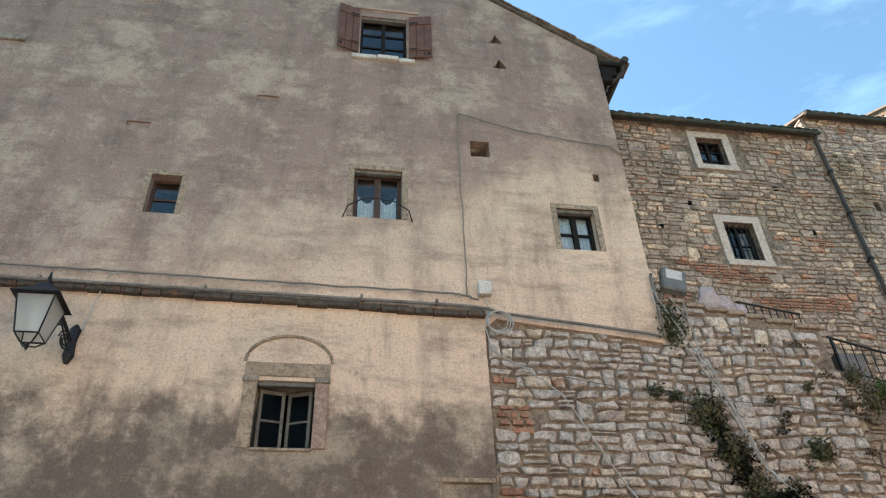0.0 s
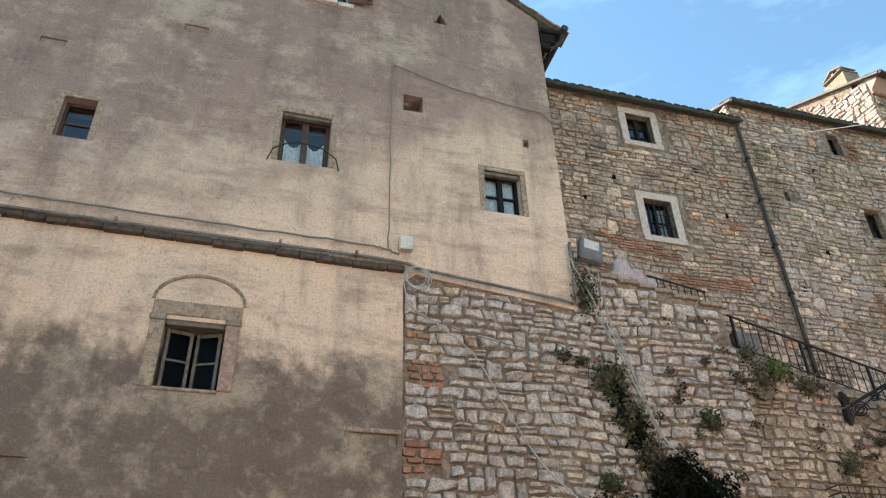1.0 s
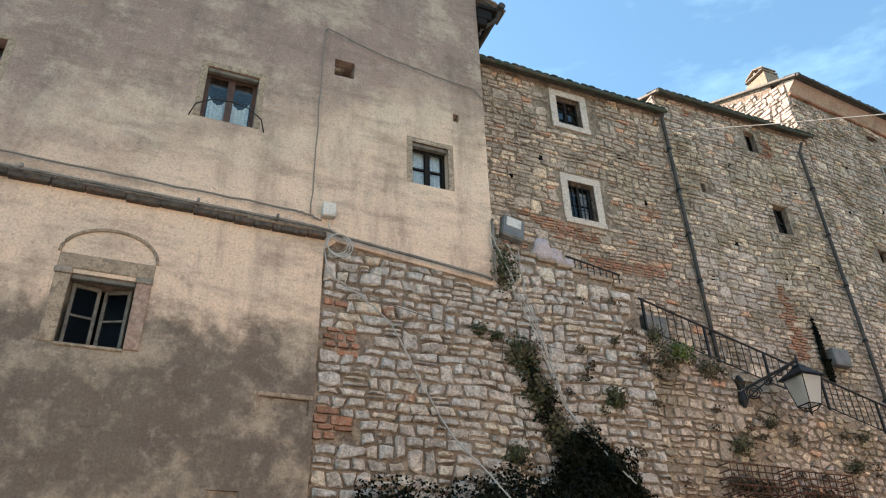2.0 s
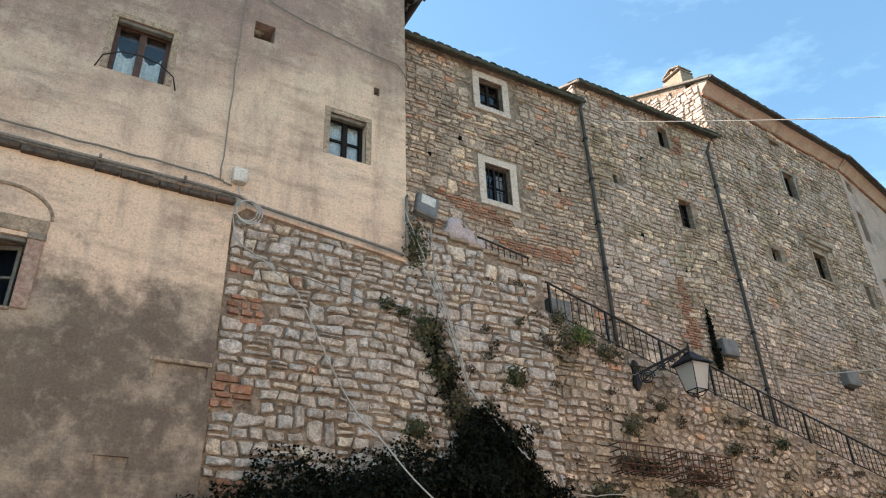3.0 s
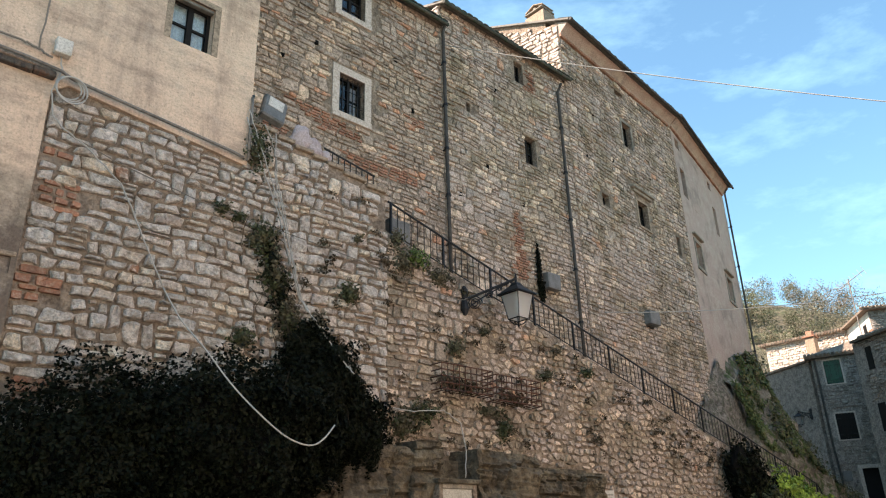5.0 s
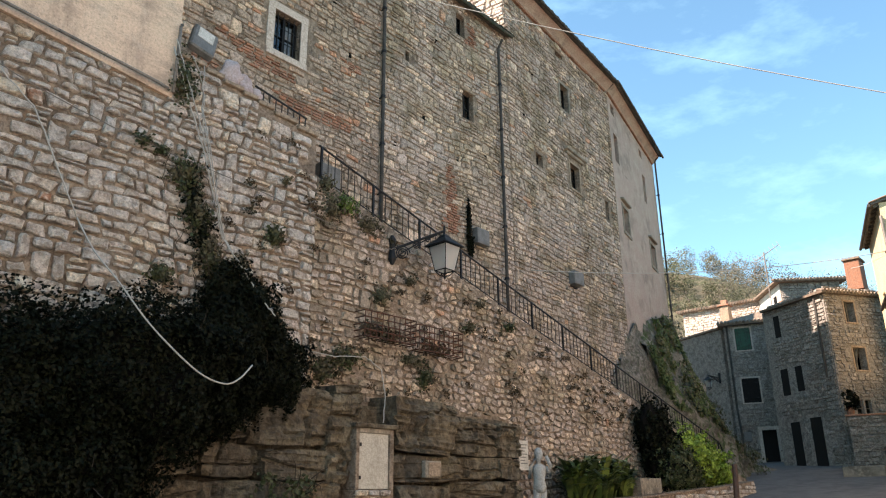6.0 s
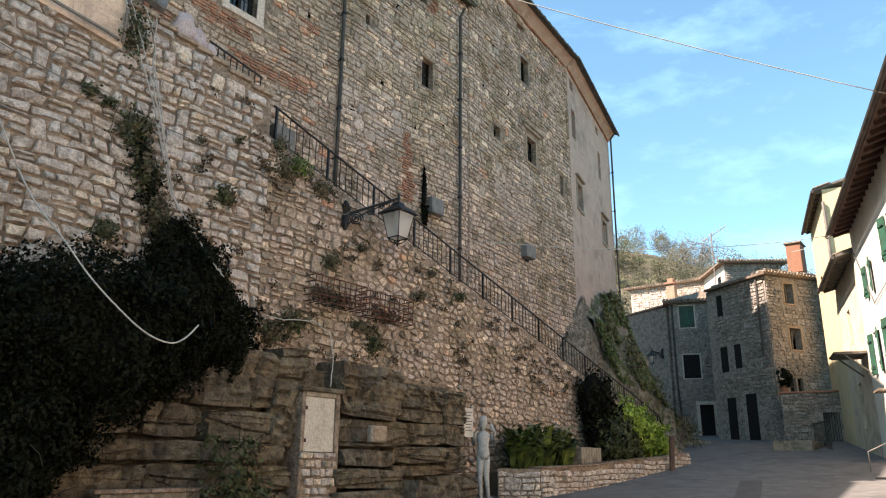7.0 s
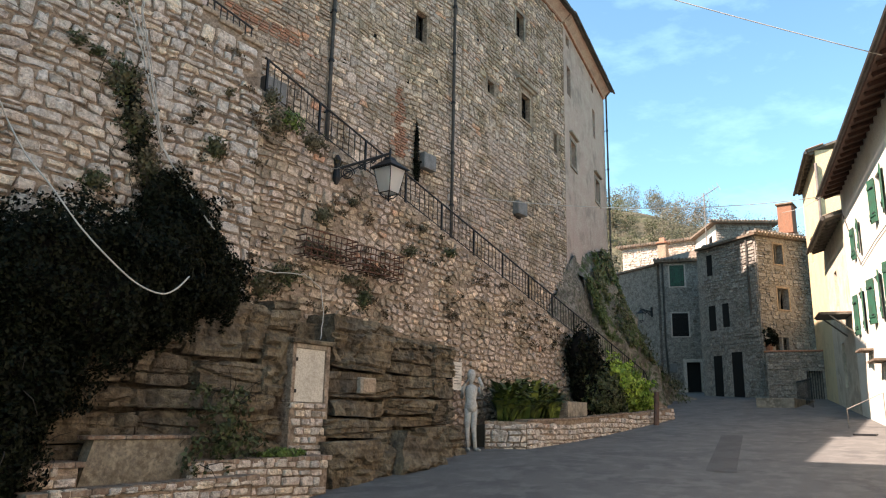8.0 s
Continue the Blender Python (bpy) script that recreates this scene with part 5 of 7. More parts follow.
# ---- street lanterns ----
def lantern(name, base, out, label, size=1.0):
    """A wall lantern: plate, scrolled bracket along out, and a four-sided glazed head at its end."""
    base, out = Vector(base), Vector(out)
    lam = new(name)
    lam.matrix_world = Matrix.Translation(base)
    tagged(lam, label, "street lantern", "wall lanterns")
    d = Vector((out.x, out.y, 0)).normalized()
    L = Vector((out.x, out.y, 0)).length
    part("wall_plate", tube([(0, 0, -0.32), (0, 0, -0.2), (0, 0, 0.0), (0, 0, 0.22), (0, 0, 0.3)], [0.035, 0.085, 0.06, 0.08, 0.03], 8), "iron", lam)
    up = out.z
    part("arm", tube([d * (L * t) + Vector((0, 0, up * t)) for t in (0.02, 0.3, 0.6, 0.9, 1.0)], 0.028, 8), "iron", lam)
    part("brace", tube([d * (L * t) + Vector((0, 0, -0.28 + (up + 0.26) * t ** 0.7)) for t in np.linspace(0.02, 0.86, 9)], 0.014, 6), "iron", lam)
    for c, r, turns in ((0.20, 0.15, 2.4), (0.47, 0.085, 2.0), (0.68, 0.05, 1.6)):
        pts = []
        for i in range(26):
            a, rr = turns * math.tau * i / 25, r * (1 - 0.75 * i / 25)
            pts.append(d * (L * c + rr * math.cos(a)) + Vector((0, 0, up * c - 0.025 - r * (1 - 0.15) + rr * math.sin(a))))
        part("scroll", tube(pts, 0.014, 5), "iron", lam)
    tip = d * L + Vector((0, 0, up))
    part("finial", tube([tip + size * Vector((0, 0, z)) for z in (0.10, 0.02, -0.04, -0.10)], [0.008, 0.03, 0.022, 0.035], 8), "iron", lam)

    def ring(z, r):
        return [tip + size * Vector((sx * r, sy * r, z)) for sx, sy in ((-1, -1), (1, -1), (1, 1), (-1, 1))]
    bm = bmesh.new()
    levels = [[bm.verts.new(p) for p in ring(z, r)] for z, r in ((-0.08, 0.055), (-0.14, 0.09), (-0.27, 0.235), (-0.285, 0.24), (-0.285, 0.19), (-0.15, 0.07))]
    for a, b_ in zip(levels, levels[1:]):
        for i in range(4):
            bm.faces.new((a[i], a[(i + 1) % 4], b_[(i + 1) % 4], b_[i]))
    bm.faces.new(levels[0][::-1]), bm.faces.new(levels[-1])
    head = part("cowl", bm, "iron", lam, "black pitched metal cowl")
    top, low = ring(-0.285, 0.185), ring(-0.70, 0.115)
    for i in range(4):
        part("glazing_bar", tube([top[i], low[i]], 0.012, 4), "iron", lam)
        bm = bmesh.new()
        q = [top[i], top[(i + 1) % 4], low[(i + 1) % 4], low[i]]
        bm.faces.new([bm.verts.new(p) for p in q])
        p = part("pane", bm, "frosted", lam)
        sol = p.modifiers.new("thick", "SOLIDIFY")
        sol.thickness = 0.003
        p.visible_shadow = False
    for rr in (top, low):
        part("rim", tube(rr, 0.013, 4, True), "iron", lam)
    part("bulb", tube([tip + size * Vector((0, 0, z)) for z in (-0.30, -0.36, -0.46, -0.56, -0.60)], [0.03, 0.055, 0.075, 0.06, 0.02], 10), "milk", lam, "milky lamp glass", True)
    part("reflector", boxes((tip.x - 0.13, tip.x + 0.13, tip.y - 0.13, tip.y + 0.13, tip.z - 0.305 * size, tip.z - 0.295 * size)), "milk", lam)
    for i in range(4):
        c = tip + size * Vector((0, 0, -0.80))
        part("foot_scroll", tube([low[i], (low[i] + c) / 2 + Vector((0, 0, -0.035)), c], 0.012, 5), "iron", lam)
    part("drop", tube([tip + size * Vector((0, 0, z)) for z in (-0.77, -0.81, -0.85)], [0.012, 0.028, 0.006], 8), "iron", lam)
    return lam


lantern("wall_lantern", (10.44, 10.0, 6.10), (0.72, -0.78, 0.40), "black iron wall lantern on a scrolled bracket over the stone wall", 1.22)
lantern("wall_lantern", (-3.72, 9.97, 6.95), (-0.22, -0.85, 0.52), "black iron wall lantern on the plaster house front", 1.3)
lantern("wall_lantern", (43.15, 16.05, 7.7), (-0.8, 0.35, 0.1), "small dark lantern at the far house corner")
cable_thing("lamp_cable", wiggle([(-3.62, 9.93, 7.15), (-3.55, 9.93, 7.7), (-3.45, 9.93, 8.15), (-3.2, 9.93, 8.30)], 0.01, 9), 0.009, "cable", "thin grey cable feeding the wall lantern")


# ---- leaves and plants ----
def leaf_mesh(name, spots, size, material, seed, parent=None, label="", kind="", flat=0.6, long=1.6):
    """Many small folded leaves; spots give place and outward direction."""
    r = random.Random(seed)
    verts, faces = [], []
    for p, n in spots:
        n = (n + Vector((r.gauss(0, flat), r.gauss(0, flat), r.gauss(0, flat) - 0.15))).normalized()
        t = n.cross(Vector((r.uniform(-1, 1), r.uniform(-1, 1), r.uniform(-1, 1)))).normalized()
        b_ = n.cross(t)
        s = size * r.uniform(0.6, 1.3)
        k = len(verts)
        verts += [p - t * s * long / 2, p + b_ * s / 2 + n * s * 0.12, p + t * s * long / 2, p - b_ * s / 2 + n * s * 0.12]
        faces += [(k, k + 1, k + 2), (k, k + 2, k + 3)]
    return mesh_ob(name, verts, faces, material, parent, label, kind=kind)


def blob_spots(blobs, n, seed, rough=0.35, depth=0.25):
    """Places on and just under the skin of a union of uneven lumps."""
    r, out = random.Random(seed), []
    total = sum(b_[3] * b_[5] for b_ in blobs)
    for i, b_ in enumerate(blobs):
        m = int(n * b_[3] * b_[5] / total)
        for _ in range(m):
            d = Vector((r.gauss(0, 1), r.gauss(0, 1), r.gauss(0, 1))).normalized()
            if d.y > 0.35:
                d.y = -d.y
            k = 1 + rough * noise.noise(d * 2.3 + Vector((i * 5.1, 0, 0))) + 0.5 * rough * noise.noise(d * 7 + Vector((0, i * 3.3, 0))) - depth * r.random() ** 2
            out.append((Vector((b_[0] + d.x * b_[3] * k, b_[1] + d.y * b_[4] * k, b_[2] + d.z * b_[5] * k)), d))
    return out


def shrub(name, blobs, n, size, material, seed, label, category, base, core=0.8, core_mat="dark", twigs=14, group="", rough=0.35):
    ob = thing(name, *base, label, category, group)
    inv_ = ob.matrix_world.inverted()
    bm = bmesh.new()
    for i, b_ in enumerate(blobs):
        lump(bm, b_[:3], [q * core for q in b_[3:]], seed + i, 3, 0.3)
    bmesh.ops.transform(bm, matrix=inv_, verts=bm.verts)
    # solid fill; where core_mat is dark, its black paints the shade between leaves
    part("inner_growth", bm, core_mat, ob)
    spots = [(inv_ @ p, d) for p, d in blob_spots(blobs, n, seed, rough)]
    leaf_mesh("leaves", spots, size, material, seed, ob, kind="stuff")
    r = random.Random(seed)
    for _ in range(twigs):
        b_ = r.choice(blobs)
        d = Vector((r.gauss(0, 1), -abs(r.gauss(0, 0.8)), r.gauss(0, 0.8))).normalized()
        p = Vector(b_[:3]) + Vector((d.x * b_[3], d.y * b_[4], d.z * b_[5])) * 0.92
        q = p + d * r.uniform(0.1, 0.35) + Vector((r.uniform(-0.2, 0.2), 0, r.uniform(-0.3, 0.25)))
        bm = tube([inv_ @ p, inv_ @ ((p + q) / 2 + Vector((0, -0.05, 0.04))), inv_ @ q], [0.008, 0.006, 0.003], 4)
        part("twig", bm, "twig_dark", ob)
    return ob


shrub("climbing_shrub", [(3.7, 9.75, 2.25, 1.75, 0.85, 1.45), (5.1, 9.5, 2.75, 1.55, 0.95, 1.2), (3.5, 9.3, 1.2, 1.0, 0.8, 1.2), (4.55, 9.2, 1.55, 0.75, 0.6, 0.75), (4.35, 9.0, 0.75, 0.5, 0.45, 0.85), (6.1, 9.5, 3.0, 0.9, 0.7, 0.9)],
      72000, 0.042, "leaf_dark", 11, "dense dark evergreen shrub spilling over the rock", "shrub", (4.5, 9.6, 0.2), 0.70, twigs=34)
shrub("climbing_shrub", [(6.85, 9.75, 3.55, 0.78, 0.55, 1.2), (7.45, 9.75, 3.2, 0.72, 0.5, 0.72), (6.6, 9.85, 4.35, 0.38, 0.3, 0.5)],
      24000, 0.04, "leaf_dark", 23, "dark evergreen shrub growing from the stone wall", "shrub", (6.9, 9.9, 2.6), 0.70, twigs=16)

TUFTS = [(5.95, 5.9, 0.16, 0.35, "leaf_dark", 260), (6.2, 5.3, 0.2, 0.4, "leaf_dark", 300), (6.45, 4.85, 0.22, 0.3, "leaf_mid", 220), (6.0, 6.0, 0.10, 0.5, "leaf_grey", 150), (5.62, 7.80, 0.20, 0.42, "leaf_mid", 380), (5.05, 6.52, 0.13, 0.09, "leaf_mid", 120), (5.35, 6.46, 0.11, 0.06, "leaf_mid", 90), (5.80, 6.20, 0.26, 0.30, "leaf_mid", 420), (6.10, 5.58, 0.24, 0.26, "leaf_mid", 420),
         (6.32, 5.05, 0.26, 0.30, "leaf_grey", 260), (7.55, 5.62, 0.18, 0.17, "leaf_mid", 260), (5.58, 4.50, 0.18, 0.15, "leaf_mid", 200), (8.62, 6.95, 0.14, 0.14, "leaf_grey", 160), (9.15, 6.68, 0.26, 0.16, "leaf_green", 330), (8.85, 6.55, 0.30, 0.28, "leaf_grey", 300),
         (9.75, 6.45, 0.3, 0.20, "leaf_grey", 240), (10.1, 5.05, 0.20, 0.16, "leaf_grey", 200), (11.35, 3.60, 0.16, 0.26, "leaf_mid", 260), (9.23, 3.72, 0.34, 0.20, "leaf_mid", 320), (8.75, 3.45, 0.3, 0.3, "leaf_mid", 300), (12.8, 4.85, 0.18, 0.10, "leaf_mid", 140),
         (14.3, 5.10, 0.16, 0.10, "leaf_mid", 120), (13.2, 5.45, 0.10, 0.07, "leaf_grey", 80), (10.9, 5.5, 0.10, 0.07, "leaf_grey", 90), (6.9, 5.0, 0.16, 0.14, "leaf_grey", 120), (9.9, 4.4, 0.3, 0.12, "leaf_grey", 150), (11.0, 3.9, 0.34, 0.12, "leaf_grey", 160), (7.7, 6.7, 0.08, 0.06, "leaf_grey", 60)]
for i, (x, z, rx, rz_, m_, n) in enumerate(TUFTS):
    ob = thing("wall_plant", x, 9.98, z, "tuft of wild plants rooted in the stone wall joints" if m_ != "leaf_green" else "bright green plant growing from the stone wall", "plant", "tufts on the stone wall")
    leaf_mesh("leaves", [(p, d) for p, d in blob_spots([(0, 0, 0, rx * 1.1, 0.15, rz_ * 1.15)], int(n * 1.7), i + 40, 1.0, 1.0)], 0.042, m_, i + 40, ob)
    bm = bmesh.new()
    lump(bm, (0, 0.06, 0), (rx * 0.6, 0.07, rz_ * 0.6), i, 2, 0.4)
    part("root", bm, "twig", ob)
# a bare creeper between the tufts
for i in range(16):
    r = random.Random(300 + i)
    x0, z0 = 5.7 + r.uniform(-0.2, 0.9), r.uniform(4.4, 6.6)
    p = [Vector((x0, 9.96, z0))]
    for k in range(6):
        p.append(p[-1] + Vector((r.uniform(-0.08, 0.12), r.uniform(-0.03, 0.02), -r.uniform(0.05, 0.16))))
    tagged(part("creeper_stem", tube(p, 0.007, 4), "twig", None, "bare creeper stem clinging to the stone wall"), category="creeper", group="creeper stems")
# dark cypress-like creeper by the grey box
shrub("narrow_creeper", [(14.22, 11.05, 7.9, 0.07, 0.07, 0.75), (14.27, 11.05, 7.4, 0.10, 0.08, 0.35)], 500, 0.05, "leaf_dark", 61, "narrow dark creeper beside the grey box", "creeper", (14.25, 11.1, 6.9), 0.8, twigs=0)

spots, r = [], random.Random(77)
for _ in range(150):
    x = r.uniform(6.6, 24)
    z = r.uniform(3.2, ramp_top(x) - 0.2) if ramp_top(x) > 3.6 else ramp_top(x) - 0.4
    for k in range(r.randint(14, 45)):
        spots.append((Vector((x + r.gauss(0, 0.06), 9.97 - abs(r.gauss(0, 0.03)), z + r.gauss(0, 0.04))), Vector((0, -1, 0.3))))
tagged(leaf_mesh("wall_weeds", spots, 0.035, "leaf_dry", 78, None, "small dry weeds scattered over the stone wall", "stuff"), category="weeds")
# black blocks proud of the stone, painted as the shade in putlog holes
for wl_, ob, rows in ((WB, row_a, ((6.9, 12.6), (7.4, 11.6), (9.6, 12.2), (10.1, 11.0), (6.6, 10.9))), (WB, row_b, ((11.6, 9.3), (12.6, 10.4), (13.1, 12.9), (15.1, 10.2), (15.2, 12.5), (13.9, 9.7))), (WK, palace, ((0.9, 12.4), (1.6, 14.2), (2.6, 12.9), (5.2, 13.2), (5.9, 15.0), (2.2, 9.6), (4.9, 9.2), (6.6, 12.6), (0.8, 9.9)))):
    for x, z in rows:
        wpart("putlog_hole", wl_, boxes((x - 0.05, x + 0.05, -0.035, 0.06, z - 0.055, z + 0.055), bevel=0.012), "dark", ob)

# rusty basket frames on the wall
for x0, x1, z0, z1 in ((9.50, 10.86, 4.16, 4.64), (10.96, 12.30, 4.10, 4.60)):
    fr = thing("iron_basket", (x0 + x1) / 2, 9.9, z0, "rusty iron lattice basket fixed to the stone wall", "basket", "rusty baskets on the wall")
    w = (x1 - x0) / 2
    for i in range(10):
        x = -w + 2 * w * i / 9
        part("upright", tube([(x, 0.14, 0), (x, -0.16, 0), (x, -0.18, z1 - z0)], 0.012, 4), "rust", fr)
    for k in range(5):
        z = (z1 - z0) * k / 4
        part("crossbar", tube([(-w, 0.14, z), (-w, -0.17, z), (w, -0.17, z), (w, 0.14, z)], 0.012, 4), "rust", fr)
    leaf_mesh("dry_plant", [(p, d) for p, d in blob_spots([(0, -0.02, 0.1, w * 0.8, 0.12, 0.16)], 240, int(x0), 0.7, 0.8)], 0.05, "leaf_dry", int(x0), fr, kind="stuff")

# ---- rock outcrop under the wall ----
outcrop = tagged(new("rock_outcrop"), "layered brown sandstone outcrop under the retaining wall", "rock", kind="structure")


def rock_block(x0, x1, y, z0, z1, seed, back=10.3, tilt=0.0, cuts=21):
    """One massive block of bedded rock: broken arrises, a face split along a few beds, tilted by so many degrees."""
    bm = bmesh.new()
    bmesh.ops.create_cube(bm, size=1.0)
    bmesh.ops.subdivide_edges(bm, edges=bm.edges, cuts=cuts, use_grid_fill=True)
    w, dpt, h = x1 - x0, back - y, z1 - z0
    turn = Matrix.Rotation(radians(tilt), 3, "Y")
    mid = Vector(((x0 + x1) / 2, 0, (z0 + z1) / 2))
    for vtx in bm.verts:
        c = vtx.co * 2
        worn = 0.35 * max(0, abs(c.x) + abs(c.z) - 1.6) if c.y < 0 else 0
        p = Vector((x0 + w * (c.x + 1) / 2, y + dpt * (c.y + 1) / 2, z0 + h * (c.z + 1) / 2))
        p = turn @ (p - mid) + mid
        q = p * 0.9 + Vector((seed * 1.7, seed * 0.6, 0))
        p += Vector((noise.noise(q), 1.5 * noise.noise(q + Vector((9, 3, 1))), 0.6 * noise.noise(q + Vector((2, 8, 5))))) * 0.09
        ledge = noise.noise(Vector((p.x * 0.25, seed, p.z * 4.0)))
        split = noise.noise(Vector((p.x * 1.5, seed * 2, p.z * 0.35)))
        front = max(0.0, -c.y)
        p.y += front * (0.28 * worn + 0.030 * round(ledge * 3) + 0.045 * round(split * 2) + 0.05 * noise.noise(p * 4) + 0.03 * noise.noise(p * 11))
        if abs(noise.noise(Vector((p.x * 1.15, seed, p.z * 0.45)))) < 0.035 or abs(noise.noise(Vector((p.x * 0.3, seed + 5, p.z * 2.6)))) < 0.03:
            p.y += 0.09 * front
        p.x -= 0.10 * worn * math.copysign(1, c.x)
        p.z -= 0.10 * worn * math.copysign(1, c.z)
        vtx.co = p
    return adopt(part("rock_block", bm, "rock", None), outcrop)


# beds from the foot upwards: ends, face, foot and top of each block
ROCKS = ((2.3, 5.0, 9.5, -0.4, 0.8), (5.0, 7.2, 9.45, -0.4, 0.82), (7.25, 8.95, 9.5, -0.4, 0.83), (2.3, 4.4, 9.55, 0.85, 1.6), (4.4, 6.28, 9.35, 0.86, 1.25), (6.32, 7.30, 9.38, 0.88, 1.25), (7.35, 8.90, 9.44, 0.87, 1.24),
         (4.6, 6.26, 9.42, 1.31, 1.58), (6.30, 8.62, 9.36, 1.30, 1.57), (2.3, 4.5, 9.6, 1.65, 2.4), (4.5, 6.2, 9.5, 1.66, 2.2), (6.22, 7.25, 9.46, 1.64, 2.09), (7.29, 8.55, 9.42, 1.62, 2.07),
         (3.0, 5.8, 9.6, 2.3, 3.0), (5.85, 7.0, 9.55, 2.15, 2.95), (7.02, 8.50, 9.50, 2.13, 3.02), (8.52, 8.98, 9.46, 1.55, 2.98), (8.60, 9.20, 9.40, 2.60, 3.16),
         (9.93, 11.52, 9.30, 2.09, 3.05), (9.80, 11.60, 9.38, 1.60, 2.05), (10.0, 11.42, 9.28, 1.24, 1.54), (9.72, 11.32, 9.16, 0.87, 1.19), (9.70, 11.30, 8.98, -0.4, 0.82),
         (11.58, 13.00, 9.40, 2.10, 2.78), (11.62, 13.02, 9.44, 1.65, 2.06), (11.55, 13.05, 9.36, 1.31, 1.60), (11.45, 13.1, 9.42, 1.08, 1.26), (13.03, 13.78, 9.34, 2.12, 2.80), (13.05, 13.82, 9.36, 1.66, 2.08), (13.08, 13.80, 9.34, 1.12, 1.62), (12.55, 13.85, 9.28, 0.1, 1.08))
for i, (x0, x1, y, z0, z1) in enumerate(ROCKS):
    rock_block(x0, x1, y, z0, z1, 3 + i * 2.3, tilt=(0, 1.2, -0.8, 2.0, -1.5)[i % 5] if x1 - x0 < 1.9 else 0.6)
rock_block(11.38, 12.62, 8.72, -0.35, 0.98, 91, 9.6, 4)
rock_block(13.0, 13.9, 9.12, 0.0, 0.62, 95, 9.8, -6)
adopt(part("rock_heart", boxes((2.3, 13.7, 9.82, 10.25, -0.4, 2.9)), "rock", None), outcrop)
bm = bmesh.new()
lump(bm, (12.9, 9.1, 0.28), (1.5, 0.28, 0.10), 4, 3, 0.4)
adopt(part("rock_foot", bm, "concrete", None, "low broken kerb of stone at the rock foot"), outcrop)

# meter cupboard in a masonry pier
WC = Wall(9.40, 9.28)
pier = thing("masonry_pier", 9.40, 9.28, -0.2, "small rubble pier holding a pale cupboard door", "pier")
for name, row in (("core", (-0.44, 0.44, 0.0, 0.9, -0.2, 1.46)), ("jamb", (-0.44, -0.36, 0, 0.9, 1.46, 2.45)), ("jamb", (0.34, 0.44, 0, 0.9, 1.46, 2.45)), ("back", (-0.36, 0.34, 0.15, 0.9, 1.46, 2.45))):
    wpart(name, WC, boxes(row, bevel=0.01), "mortar", pier)
wpart("cap", WC, boxes((-0.5, 0.5, -0.06, 0.95, 2.45, 2.53), bevel=0.015), "rock", pier, "flat stone cap")
cup = wpart("cupboard_door", WC, boxes((-0.345, 0.335, 0.03, 0.06, 1.47, 2.37), bevel=0.006), "panel", pier, "pale painted cupboard door")
wpart("hinge", WC, boxes((-0.34, -0.30, 0.02, 0.03, 1.62, 1.68), (-0.34, -0.30, 0.02, 0.03, 2.15, 2.21)), "iron", cup)
wpart("lintel", WC, boxes((-0.36, 0.34, 0.005, 0.15, 2.372, 2.45), bevel=0.006), "concrete", pier)
pl = thing("wall_plaque", 10.84, 9.25, 1.66, "small stone plaque set on the rock face", "plaque")
part("slab", boxes((-0.22, 0.22, 0, 0.16, 0, 0.30), bevel=0.02), "concrete", pl)
part("panel", boxes((-0.15, 0.19, -0.015, 0.0, 0.03, 0.27), bevel=0.006), "plaster_trim", pl)
cable_thing("loose_cable", wiggle([(8.0, 9.85, 3.72), (8.8, 9.7, 3.66), (9.35, 9.55, 3.72), (9.62, 9.40, 3.5), (9.58, 9.25, 3.0), (9.5, 9.21, 2.55)], 0.012, 12), 0.009, "cable", "grey cable dropping to the cupboard pier")

# ---- low walls and bench in front of the rock ----
WL = Wall(0, 8.80)
low = thing("planter_wall", 8.1, 8.8, -0.2, "low rubble planter wall with a red brick coping", "wall")
wpart("core", WL, boxes((6.80, 9.42, 0.0, 0.35, -0.3, 0.54), (9.10, 9.42, 0.35, 0.8, -0.3, 0.54)), "mortar", low)
bm = bmesh.new()
x = 6.75
while x < 9.40:
    box(bm, x, x + 0.118, -0.04, 0.37, 0.545, 0.61 + rng.uniform(0, 0.008), 0.006)
    x += 0.125
wpart("coping", WL, bm, "oldbrick", low, "worn brown brick coping")
wpart("soil", WL, boxes((6.8, 9.1, 0.35, 0.75, 0.1, 0.50)), "twig", low)
WT = Wall(0, 8.55)
step = thing("terrace_wall", 6.2, 8.55, -0.2, "low rubble terrace wall with a slanting brick coping", "wall")
wpart("core", WT, boxes((4.60, 7.7, 0.0, 0.3, -0.3, 0.28)), "mortar", step)
bm = bmesh.new()
x = 4.55
while x < 7.70:
    z = 0.27 + 0.02 * (x - 4.5)
    box(bm, x, x + 0.242, -0.05, 0.30, z, z + 0.07 + rng.uniform(0, 0.006), 0.008)
    x += 0.25
wpart("coping", WT, bm, "oldbrick", step, "worn brick coping")
bench = thing("stone_bench", 6.1, 9.05, 0.2, "slanted weathered concrete bench back with a brick edge", "bench")
bm = bmesh.new()
vs = [bm.verts.new(p) for y in (-0.12, 0.10) for p in ((-0.78, y, 0.10), (0.62, y, 0.10), (0.80, y, 0.70), (-0.62, y, 0.70))]
for q in ((0, 1, 2, 3), (7, 6, 5, 4), (0, 4, 5, 1), (1, 5, 6, 2), (2, 6, 7, 3), (3, 7, 4, 0)):
    bm.faces.new([vs[i] for i in q])
part("slab", bm, "dim_concrete", bench, "stained concrete slab, coloured darker for its dim spot")
part("edge", boxes(*[(-0.72 + i * 0.255, -0.47 + i * 0.255, -0.15, 0.13, 0.705, 0.755) for i in range(6)], bevel=0.008), "oldbrick", bench)
